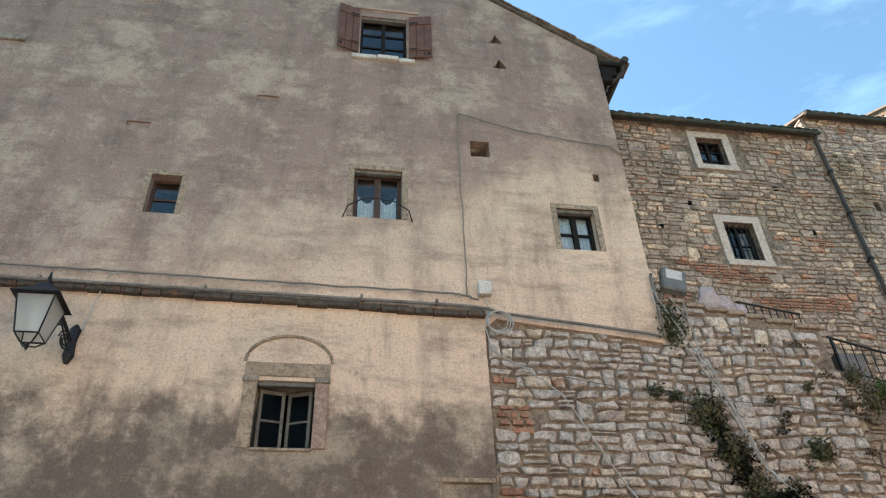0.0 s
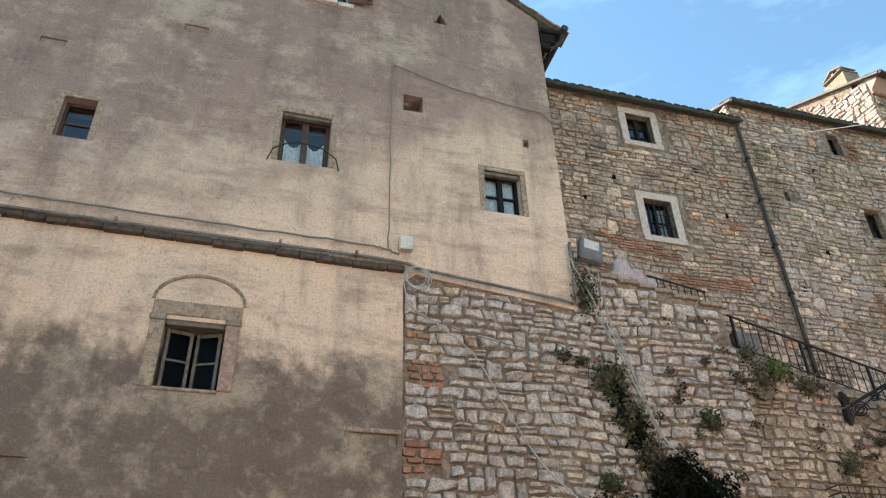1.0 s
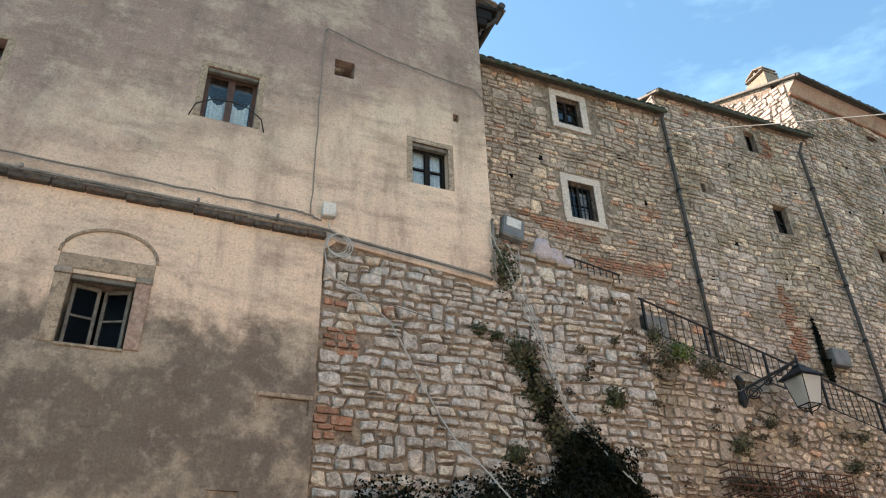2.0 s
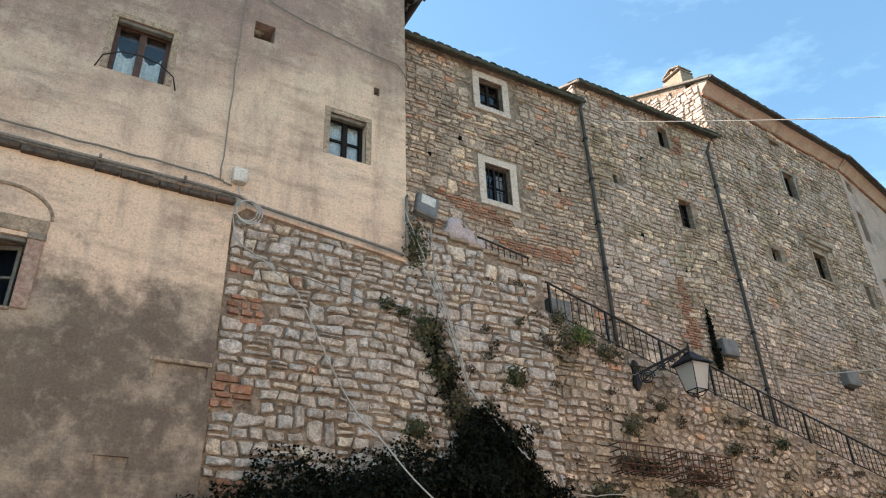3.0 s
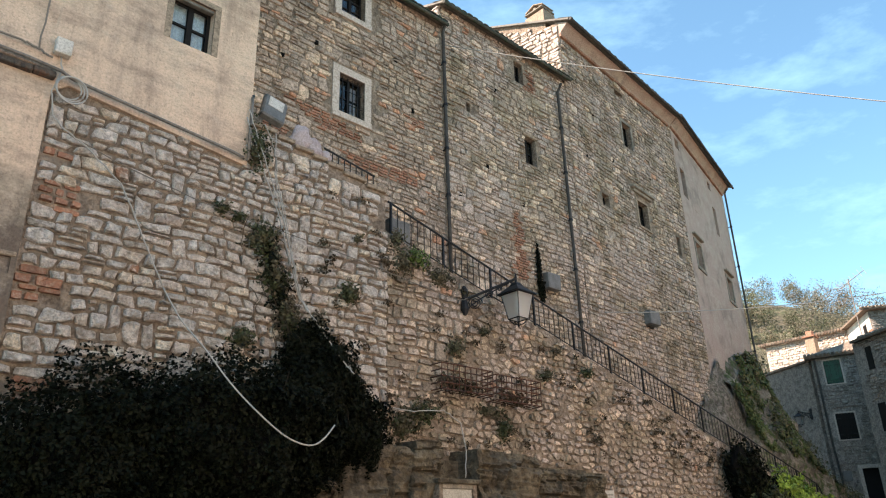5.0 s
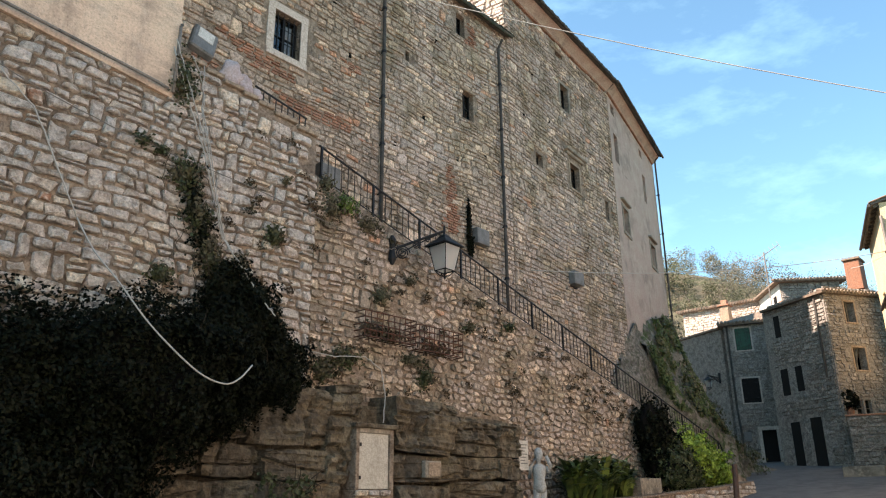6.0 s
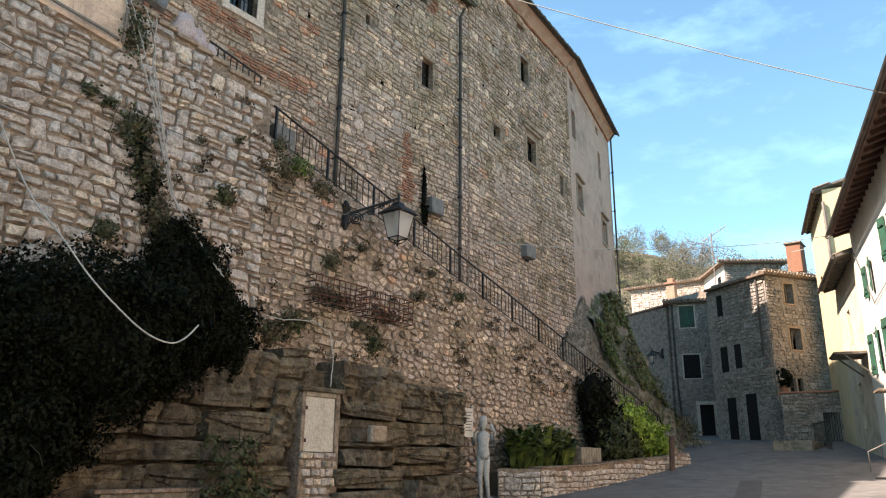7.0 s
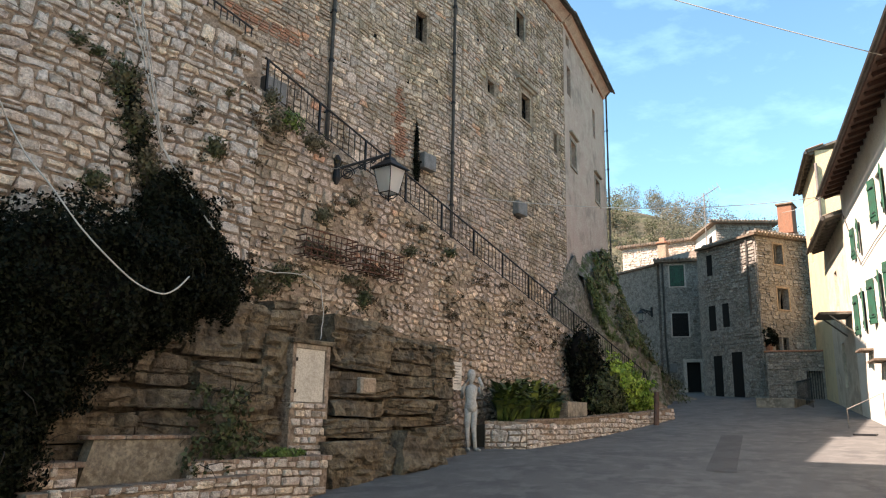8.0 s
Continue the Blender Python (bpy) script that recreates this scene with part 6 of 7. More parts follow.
part("base", boxes((-0.9, 0.7, -0.2, 0.3, -0.4, 0.10)), "dim_concrete", bench)
pil = thing("rubble_pillar", 4.95, 8.85, -0.2, "short rubble pillar with a brick top", "pillar")
part("core", boxes((-0.33, 0.33, 0.0, 0.4, 0, 0.78)), "mortar", pil)
part("coping", boxes(*[(-0.38 + i * 0.13, -0.255 + i * 0.13, -0.04, 0.44, 0.785, 0.85) for i in range(6)], bevel=0.006), "oldbrick", pil)
shrub("young_olive", [(7.35, 8.98, 1.15, 0.42, 0.3, 0.42), (7.0, 8.98, 1.55, 0.16, 0.12, 0.12), (7.65, 8.98, 1.5, 0.22, 0.15, 0.16), (7.6, 8.95, 0.8, 0.5, 0.25, 0.28), (6.85, 8.85, 0.6, 0.16, 0.15, 0.3)],
      900, 0.055, "leaf_olive", 81, "thin leafy shrub growing in the planter", "shrub", (7.35, 9.0, 0.5), 0.25, "twig", 30, rough=0.8)
shrub("ground_plant", [(8.6, 9.0, 0.66, 0.45, 0.2, 0.08)], 500, 0.04, "leaf_green", 83, "low green plants along the planter coping", "plant", (8.6, 9.0, 0.5), 0.5, "leaf_mid", 0)


# ---- statue, sign ----
def statue_mesh():
    bm = bmesh.new()

    def limb(pts, rad, sides=10):
        t = tube(pts, rad, sides)
        me = bpy.data.meshes.new("tmp")
        t.to_mesh(me)
        t.free()
        bm.from_mesh(me)
        bpy.data.meshes.remove(me)
    limb([(-0.07, -0.02, 0.03), (-0.07, 0, 0.25), (-0.08, 0.01, 0.48), (-0.075, 0, 0.72), (-0.06, 0, 0.90)], [0.04, 0.045, 0.06, 0.08, 0.09])
    limb([(0.10, -0.04, 0.03), (0.085, -0.02, 0.25), (0.07, 0.0, 0.48), (0.07, 0, 0.72), (0.06, 0, 0.90)], [0.04, 0.045, 0.06, 0.08, 0.09])
    limb([(-0.07, 0.03, 0.03), (-0.08, -0.10, 0.02), (-0.08, -0.18, 0.015)], [0.04, 0.04, 0.02])
    limb([(0.10, 0.02, 0.03), (0.14, -0.10, 0.02), (0.17, -0.18, 0.015)], [0.04, 0.04, 0.02])
    limb([(0, 0, 0.84), (0, 0, 0.95), (0, 0.01, 1.08), (0, 0.01, 1.25), (0, 0, 1.38), (0, 0, 1.44)], [0.12, 0.15, 0.12, 0.145, 0.15, 0.06], 12)
    limb([(0, 0, 1.42), (0, 0, 1.50), (0, -0.01, 1.56), (0, -0.01, 1.66), (0, 0, 1.74), (0, 0, 1.78)], [0.05, 0.05, 0.085, 0.10, 0.08, 0.03], 12)
    limb([(-0.16, 0, 1.38), (-0.23, -0.03, 1.16), (-0.22, -0.10, 1.36), (-0.11, -0.11, 1.55)], [0.05, 0.045, 0.04, 0.035])
    limb([(0.16, 0, 1.38), (0.24, -0.03, 1.22), (0.24, -0.08, 1.40), (0.15, -0.08, 1.60)], [0.05, 0.045, 0.04, 0.035])
    return bm


st = part("statue", statue_mesh(), "statue", None, "slender grey standing statue at the foot of the rock", True)
st.matrix_world = pose(14.40, 9.38, ground_z(14.4, 9.4) + 0.01, 0, 0, -38)
tagged(st, category="statue")
sg = thing("wall_sign", 14.02, 9.50, 1.86, "small white sign with faded bars of writing beside the statue", "sign", rz=-20)
part("board", boxes((-0.12, 0.12, 0, 0.03, 0, 0.62), bevel=0.004), "whitetrim", sg)
part("bracket", boxes((-0.03, 0.03, 0.03, 0.4, 0.25, 0.33)), "iron", sg)
for i in range(7):
    part("writing_bar", boxes((-0.09, 0.09 - 0.03 * (i % 3), -0.004, 0, 0.52 - i * 0.065, 0.54 - i * 0.065)), "greybox", sg)

# ---- planter by the lane with its shrubs ----
WG = Wall(15.45, 8.55, 0.9)
plant_wall = thing("lane_planter", 19.5, 9.1, 0.4, "curving low rubble planter along the lane", "planter")


def plant_top(u):
    return ground_z(15.45 + u, 8.6) + 0.60 - 0.025 * u


v, f = holed(WG, 0, 10.0, 0.2, plant_top, [], 0.3, 0.5, 0.02, 0.3)
adopt(mesh_ob("core", v, f, "mortar"), plant_wall)
WGE = Wall(14.92, 9.35, -56.5)
v, f = holed(WGE, 0, 0.96, 0.2, lambda q: plant_top(0) + 0.0, [], 0.3, 0.3, 0.02, 0.3)
adopt(mesh_ob("end_core", v, f, "mortar"), plant_wall)
bm = bmesh.new()
x = 0.0
while x < 6.2:
    z = plant_top(x + 0.12)
    box(bm, x, x + 0.24, -0.04, 0.32, z, z + 0.045, 0.006)
    x += 0.25
wpart("coping", WG, bm, "oldbrick", plant_wall, "brick coping")
v, f = holed(Wall(15.45, 8.86, 0.9), -0.1, 9.6, 0.2, lambda q: plant_top(max(q, 0)) - 0.1, [], 1.15, 0.5)
adopt(mesh_ob("soil", v, f, "twig"), plant_wall)
cb = thing("stone_box", 19.32, 9.35, 1.15, "pale square stone planter block", "planter")
part("block", boxes((-0.6, 0.59, -0.13, 0.27, 0.0, 0.58), bevel=0.015), "concrete", cb)
for i in range(8):
    part("plank", boxes((-0.6 + i * 0.15, -0.462 + i * 0.15, -0.16, -0.131, 0.01, 0.60), bevel=0.008), "concrete", cb)


def strap_plant(x, y, z, n, length, seed, label):
    """A clump of long arching strap leaves."""
    ob = thing("strap_leaf_plant", x, y, z, label, "plant", "strap-leaved plants in the planter")
    rr = random.Random(seed)
    verts, faces = [], []
    for _ in range(n):
        a, L, up = rr.uniform(0, math.tau), length * rr.uniform(0.6, 1.15), rr.uniform(1.5, 2.9)
        base = Vector((rr.uniform(-0.25, 0.25), rr.uniform(-0.12, 0.12), 0))
        d, s = Vector((math.cos(a), math.sin(a), 0)), Vector((-math.sin(a), math.cos(a), 0))
        k = len(verts)
        for i in range(6):
            t = i / 5
            p = base + d * L * t * 0.62 + Vector((0, 0, L * up * (t - 0.62 * t * t)))
            w = 0.085 * math.sin(math.pi * (0.12 + 0.86 * t))
            verts += [p - s * w, p + s * w + Vector((0, 0, 0.01))]
        faces += [(k + 2 * i, k + 2 * i + 1, k + 2 * i + 3, k + 2 * i + 2) for i in range(5)]
    mesh_ob("leaves", verts, faces, "leaf_strap", ob, "long dark green leaves", kind="stuff")
    return ob


for i, (x, y) in enumerate(((15.75, 9.2), (16.4, 9.15), (17.05, 9.25), (17.75, 9.2), (16.6, 9.55))):
    strap_plant(x, y, ground_z(x, y) + 0.50, 190, 0.85 if i < 3 else 0.70, 90 + i, "clump of arching dark green strap leaves")
shrub("hedge_bush", [(20.55, 9.65, 3.05, 0.72, 0.5, 0.85), (20.75, 9.6, 2.35, 0.8, 0.5, 0.9)], 5600, 0.065, "leaf_dark", 101, "tall dark clipped evergreen bush in the planter", "bush", (20.6, 9.6, 1.0), 0.85, twigs=10, rough=0.5)
shrub("low_bush", [(20.95, 9.2, 1.95, 0.85, 0.45, 0.75), (21.5, 9.15, 1.7, 0.55, 0.4, 0.5)], 4200, 0.06, "leaf_olive", 105, "rounded dark olive green bush in the planter", "bush", (21.0, 9.2, 1.0), 0.8, twigs=10, rough=0.5)
shrub("bright_bush", [(22.5, 9.5, 2.55, 0.95, 0.5, 0.6), (23.5, 9.45, 2.15, 1.05, 0.5, 0.55), (24.2, 9.4, 1.95, 0.6, 0.4, 0.42)], 7200, 0.07, "leaf_light", 103, "rounded bright green bush in the planter", "bush", (22.8, 9.5, 1.2), 0.62, "leaf_mid", 14, rough=0.75)
post = thing("wooden_post", 23.15, 8.45, ground_z(23.15, 8.45) - 0.05, "short leaning brown wooden post beside the planter", "post")
part("shaft", tube([(0, 0, 0), (0.10, 0, 0.6), (0.17, 0, 1.05)], 0.085, 8), "wood", post)

# ---- scarp and grassy bank under the end bay ----
def bank_surface(name, path, material, label, nu=40, nv=12, amp=0.18, seed=0):
    """A sloping sheet between a top line and a foot line, roughened."""
    verts = []
    for i in range(nu + 1):
        top, foot = path(i / nu)
        for j in range(nv + 1):
            p = Vector(top).lerp(Vector(foot), j / nv)
            k = amp * (noise.noise(p * 0.9 + Vector((seed, 0, 0))) + 0.5 * noise.noise(p * 2.7))
            verts.append(p + Vector((0.1, -1, 0.3)) * k)
    faces = [(i * (nv + 1) + j, (i + 1) * (nv + 1) + j, (i + 1) * (nv + 1) + j + 1, i * (nv + 1) + j + 1) for i in range(nu) for j in range(nv)]
    return mesh_ob(name, verts, faces, material, None, label, True, "structure")


def scarp_path(s):
    x = 21.6 + 5.0 * s
    y = 11.10 + (x - 16.3) * 0.0945 if x < 23.99 else 11.83 + (x - 23.99) * 0.2309
    rise = 4.2 * min(1, s * 1.6) ** 0.8
    return (x, y - 0.03, ramp_top(x) + 0.3 + rise), (x + 0.15, 11.05, ramp_top(x) - 0.2)


def grass_path(s):
    x = 25.2 + 11.5 * s
    y = 11.83 + (min(x, 31.48) - 23.99) * 0.2309 + max(0, x - 31.48) * 0.25
    top = 7.2 + 1.2 * math.sin(min(s * 2.2, 1) * math.pi / 2) - max(0, s - 0.42) * 9.5
    return (x, y - 0.04, max(top, ground_z(x, 0) + 0.1)), (x + 1.2 * s, 11.0 + 0.6 * s, max(ramp_top(x), ground_z(x, 0)) - 0.1)


tagged(bank_surface("scarp", scarp_path, "scarp", "sloping grey masonry scarp at the palace foot"), category="wall")
tagged(bank_surface("bank", grass_path, "bank_soil", "steep rocky bank below the end bay", seed=4, amp=0.55), category="bank")
spots, r = [], random.Random(31)
for _ in range(26000):
    s, t = r.random(), r.random()
    a, b_ = grass_path(s)
    p = Vector(a).lerp(Vector(b_), t)
    if noise.noise(Vector((p.x * 1.1 + p.z * 0.5, p.y, p.z * 0.55))) > 0.08 and t < 0.66 - 0.1 * s:
        spots.append((p + Vector((0, -0.12 - 0.2 * r.random(), 0.08)), Vector((0, -1, 0.5))))
tagged(leaf_mesh("bank_grass", spots, 0.085, "grass", 31, None, "wild grass and weeds covering the bank", "stuff", long=2.4), category="grass")
spots = []
for _ in range(3500):
    s, t = r.uniform(0.05, 0.9), r.random() ** 0.7
    a, b_ = grass_path(s)
    p = Vector(a).lerp(Vector(b_), t)
    if noise.noise(p * 0.7 + Vector((7, 0, 0))) > 0.22:
        spots.append((p + Vector((0, -0.2 - 0.4 * r.random(), 0.2)), Vector((0, -1, 0.5))))
tagged(leaf_mesh("bank_bushes", spots, 0.09, "leaf_mid", 32, None, "low wild bushes on the bank", "stuff"), category="bushes")

# ---- far end of the lane ----
def block_house(name, label, x0, x1, y0, y1, z0, z1, wall_mat, holes, roof_mat="tile", over=0.3, rise=0.5):
    """A house that shows its west front at x0 (u runs towards lower y) with openings, its other walls and a low hipped roof."""
    wl_ = Wall(x0, y1, -90)
    ob = thing(name, x0, (y0 + y1) / 2, z0, label, "house")
    v, f = holed(wl_, 0, y1 - y0, z0, z1, holes, 0.4, 0.6, 0.02, 0.6)
    adopt(mesh_ob("front_wall", v, f, wall_mat), ob)
    for row in ((x0 + 0.4, x1, y0, y0 + 0.4, z0, z1), (x0 + 0.4, x1, y1 - 0.4, y1, z0, z1), (x1, x1 + 0.4, y0, y1, z0, z1)):
        adopt(part("side_wall", boxes(row), wall_mat, None), ob)
    # black sheet in place of the shade indoors
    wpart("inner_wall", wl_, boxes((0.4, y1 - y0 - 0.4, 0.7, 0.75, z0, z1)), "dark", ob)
    bm = bmesh.new()
    lo = [bm.verts.new(p) for p in ((x0 - over, y0 - over, z1), (x1 + over, y0 - over, z1), (x1 + over, y1 + over, z1), (x0 - over, y1 + over, z1))]
    mid = [bm.verts.new((v_.co.x, v_.co.y, z1 + 0.12)) for v_ in lo]
    w = min(x1 - x0, y1 - y0) / 2
    hi = [bm.verts.new(p) for p in ((x0 + w, (y0 + y1) / 2 if y1 - y0 < x1 - x0 else y0 + w, z1 + 0.12 + rise * w), (x1 - w + 0.01, (y0 + y1) / 2 + 0.01 if y1 - y0 < x1 - x0 else y1 - w + 0.01, z1 + 0.12 + rise * w))]
    bm.faces.new(lo[::-1])
    for i in range(4):
        bm.faces.new((lo[i], lo[(i + 1) % 4], mid[(i + 1) % 4], mid[i]))
    bm.faces.new((mid[0], mid[1], hi[1], hi[0])), bm.faces.new((mid[2], mid[3], hi[0], hi[1])), bm.faces.new((mid[3], mid[0], hi[0])), bm.faces.new((mid[1], mid[2], hi[1]))
    rf = adopt(part("roof", bm, roof_mat, None, "clay tile roof"), ob)
    proto = bpy.data.meshes.new("roof_tile")
    bm = tube([(-0.02, 0, 0), (0.45, 0, 0)], 0.09, 6)
    bm.to_mesh(proto)
    bm.free()
    proto.materials.append(M[roof_mat])
    y = y0 - over
    while y < y1 + over:
        t = new("roof_tile", proto)
        t.matrix_world = Matrix.Translation((x0 - over - 0.03, y, z1 + 0.12)) @ Matrix.Rotation(-math.atan(rise) * 0.8, 4, "Y")
        adopt(t, rf)
        y += 0.2
    return ob, wl_


FY = 15.45
F_H = [(FY - 14.88, FY - 14.06, 9.10, 10.38), (FY - 14.86, FY - 13.95, 6.14, 7.50), (FY - 14.17, FY - 13.43, 2.70, 4.64)]
far, WF = block_house("far_house", "grey stone house with a green shutter closing the lane", 43.5, 50.5, 11.0, FY, 2.0, 10.55, "stone_grey", F_H)
shutter_leaf(WF, far, F_H[0][0] + 0.02, 0.40, 9.12, 10.36, "green", 0, "closed dark green shutter")
shutter_leaf(WF, far, F_H[0][1] - 0.02, -0.40, 9.12, 10.36, "green", 0, "closed dark green shutter")
for h_, w_ in ((F_H[1][0] + 0.02, 0.44), (F_H[1][1] - 0.02, -0.44)):
    shutter_leaf(WF, far, h_, w_, 6.15, 7.49, "blackwood", 0, "closed dark shutter")
surround(WF, far, *F_H[0], 0.08, "pale_stone", 0.02), surround(WF, far, *F_H[1], 0.08, "pale_stone", 0.02)
surround(WF, far, F_H[2][0], F_H[2][1], 2.7, F_H[2][3], 0.18, "pale_stone", 0.03, sill=False)
# solid black leaf fills the doorway in place of the shade inside
wpart("door", WF, boxes((F_H[2][0], F_H[2][1], 0.25, 0.31, 2.7, F_H[2][3]), bevel=0.01), "blackwood", far, "black leaf standing for the dark of the doorway")
wpart("downpipe", WF, tube([(0.18, -0.1, 10.5), (0.18, -0.1, 6.0), (0.30, -0.1, 3.2)], 0.06, 8), "darkpipe", far)
wpart("meter_box", WF, boxes((0.35, 0.75, -0.12, 0.0, 4.05, 4.55), bevel=0.01), "greybox", far)
wpart("plaque", WF, boxes((2.35, 2.7, -0.04, 0.0, 4.25, 4.55), (2.85, 3.15, -0.04, 0.0, 4.2, 4.45), bevel=0.005), "greybox", far)
pot = thing("potted_bush", 43.0, 12.75, ground_z(43, 12), "round bush in a clay pot beside the far door", "potted plant")
part("pot", tube([(0, 0, 0), (0, 0, 0.35)], [0.2, 0.28], 10), "brick", pot)
leaf_mesh("leaves", blob_spots([(0, 0, 0.75, 0.5, 0.5, 0.45)], 700, 5), 0.12, "leaf_dark", 5, pot)

# slanted left return of the far house, half in the sun
WS = Wall(43.5, FY, 62)
ret = thing("far_return", 44, 16, 2, "side wing of the far stone house, partly sunlit", "house")
v, f = holed(WS, 0, 4.6, 2.0, 10.5, [], 0.4, 0.6, 0.02, 0.6)
adopt(mesh_ob("wall", v, f, "stone_grey"), ret)
wpart("eave", WS, boxes((-0.1, 4.7, -0.30, 0.5, 10.52, 10.64), bevel=0.01), "tile", ret)

# an unseen block added behind the bank to throw shade on the end of the lane
hid, WH = block_house("hidden_house", "unseen tall block added behind the bank to cast shade", 31.5, 41.0, 19.0, 25.0, 2.0, 19.3, "stone_grey", [], "tile", 0.2, 0.08)

# unseen tower added behind the palace to shade the corner house
hid2, WH2 = block_house("hidden_tower", "unseen tower block added behind the palace to cast shade", 26.5, 31.5, 18.4, 23.0, 2.0, 25.6, "stone_grey", [], "tile", 0.1, 0.05)

# houses behind it
gh, WQ = block_house("back_house", "sunlit reddish stone house behind the far house", 52.0, 60, 14.5, 21.5, 2.0, 13.95, "stone", [], "tile", 0.3, 0.16)
bc = thing("chimney", 51.0, 18.0, 10.8, "tall pale plastered chimney on the far roof", "chimney")
part("shaft", boxes((-0.3, 0.3, -0.3, 0.3, 0, 2.9), bevel=0.02), "plaster_trim", bc)
part("cap", boxes((-0.4, 0.4, -0.4, 0.4, 2.9, 3.0), (-0.2, 0.2, -0.2, 0.2, 3.0, 3.35), bevel=0.02), "brick", bc)
th, WX = block_house("tower_house", "small pale upper house with a low tiled roof", 49.5, 55, 10.2, 13.8, 2.0, 14.0, "stone_grey", [], "tile", 0.4, 0.25)
WY = Wall(55, 13.8, 180)
wpart("side_plaster", WY, boxes((0, 5.4, -0.03, 0.0, 10, 13.98), bevel=0.005), "white", th, "sunlit white plaster side")
wpart("side_window", WY, boxes((4.1, 4.7, -0.05, 0.0, 12.5, 13.4), bevel=0.01), "blackwood", th)
an = thing("antenna", 49.0, 14.3, 11.5, "thin roof antenna above the far house", "antenna")
part("mast", tube([(0, 0, 0), (0, 0, 4.9)], 0.04, 6), "zinc", an)
part("boom", tube([(0, 0.6, 4.4), (0, -1.0, 5.2)], 0.025, 5), "zinc", an)
for i in range(7):
    p = Vector((0, 0.6, 4.4)).lerp(Vector((0, -1.0, 5.2)), i / 6)
    part("element", tube([p + Vector((0.1, 0.15, 0.3)), p - Vector((0.1, 0.15, 0.3))], 0.014, 4), "zinc", an)
dish = thing("satellite_dish", 48.5, 13.4, 12.0, "small grey satellite dish on the roof edge", "dish")
part("reflector", tube([(0, 0, 0.5), (-0.06, -0.03, 0.52), (-0.12, -0.05, 0.55)], [0.05, 0.3, 0.42], 14), "brick", dish)
part("mast", tube([(0, 0, -0.6), (0, 0, 0.5)], 0.03, 6), "zinc", dish)

RY = 8.86
R_H = [(RY - 7.72, RY - 7.15, 8.95, 9.95), (RY - 7.68, RY - 6.98, 6.70, 7.75), (RY - 8.05, RY - 7.65, 4.57, 5.35), (RY - 7.55, RY - 7.20, 4.57, 5.35)]
cor, WR2 = block_house("corner_house", "grey stone corner house with open unglazed windows", 38.6, 42.4, 4.0, RY, 1.6, 10.25, "stone_grey", R_H, "tile", 0.25, 0.25)
for h in R_H[:2]:
    surround(WR2, cor, *h, 0.09, "plaster_trim", 0.02)
    wpart("open_casement", WR2, boxes((h[0] + 0.03, h[0] + 0.08, 0.1, 0.4, h[2], h[3]), (h[0] + 0.30, h[0] + 0.35, 0.2, 0.26, h[2], h[3])), "greywood", cor)
wpart("brace", WR2, tube([(R_H[1][0] + 0.1, 0.1, 6.7), (R_H[1][0] + 0.35, 0.1, 7.72)], 0.03, 5), "greywood", cor)
for h in R_H[2:]:
    window(WR2, cor, *h, "greywood", 1, 2, 0.12, "", "small grey casement", 0.04)
wpart("downpipe", WR2, tube([(-0.08, 0.5, 10.6), (-0.08, 0.5, 6.4)], 0.06, 8), "darkpipe", cor)
WN = Wall(42.4, RY, 180)
N_H = [(0.30, 0.80, 5.9, 7.2), (1.30, 1.75, 6.0, 7.2), (0.35, 0.75, 8.8, 9.9), (0.45, 1.05, 2.3, 4.6), (1.75, 2.45, 2.3, 4.7)]
for a, b_, c, d in N_H:
    wpart("side_door" if c < 3 else "side_window", WN, boxes((a, b_, -0.02, 0.05, c, d), bevel=0.01), "blackwood", cor, "dark closed leaf in the side wall")
ter = thing("terrace", 37.0, 7.3, 1.6, "stone terrace with a small dark gate before the corner house", "terrace")
WZ = Wall(36.6, 8.30, -90)
v, f = holed(WZ, 0, 3.3, 1.4, 4.45, [(1.6, 2.25, 2.3, 3.6)], 0.4, 0.5, 0.02, 0.5)
adopt(mesh_ob("wall", v, f, "stone_grey"), ter)
wpart("fill", WZ, boxes((0.0, 3.3, 0.45, 2.0, 1.4, 4.40)), "stone_grey", ter)
wpart("coping", WZ, boxes((-0.06, 3.36, -0.08, 0.45, 4.455, 4.53), bevel=0.01), "brick", ter)
for i in range(7):
    wpart("gate_bar", WZ, boxes((1.62 + i * 0.1, 1.65 + i * 0.1, 0.05, 0.08, 2.3, 3.6)), "iron", ter)
for i, (x, y, n) in enumerate(((36.75, 8.1, 260), (40.2, 9.4, 200))):
    p_ = thing("potted_plant", x, y, 4.54 if i < 1 else ground_z(40, 9), "dark potted plant outside the corner house", "potted plant", "potted plants at the corner house")
    part("pot", tube([(0, 0, 0), (0, 0, 0.3)], [0.14, 0.2], 10), "brick", p_)
    leaf_mesh("leaves", blob_spots([(0, 0, 0.6, 0.38, 0.38, 0.4)], n, i), 0.12, "leaf_dark", i, p_)
fence = thing("iron_fence", 33.5, 5.9, ground_z(33, 6), "low iron fence and steps by the terrace", "fence")
part("rail", tube([(-2.0, -0.4, 0.95), (2.4, 1.0, 1.05)], 0.025, 6), "iron", fence)
for i in range(16):
    x = -2.0 + 4.4 * i / 15
    part("bar", boxes((x - 0.01, x + 0.01, -0.41 + 1.4 * i / 15, -0.39 + 1.4 * i / 15, -0.2, 0.95 + 0.1 * i / 15)), "iron", fence)
part("plinth", boxes((-2.2, 2.4, 0.2, 1.6, -0.4, 0.22), bevel=0.02), "concrete", fence)
ben = thing("outdoor_bench", 41.0, 9.9, ground_z(41, 10), "dark wooden bench by the corner house", "bench")
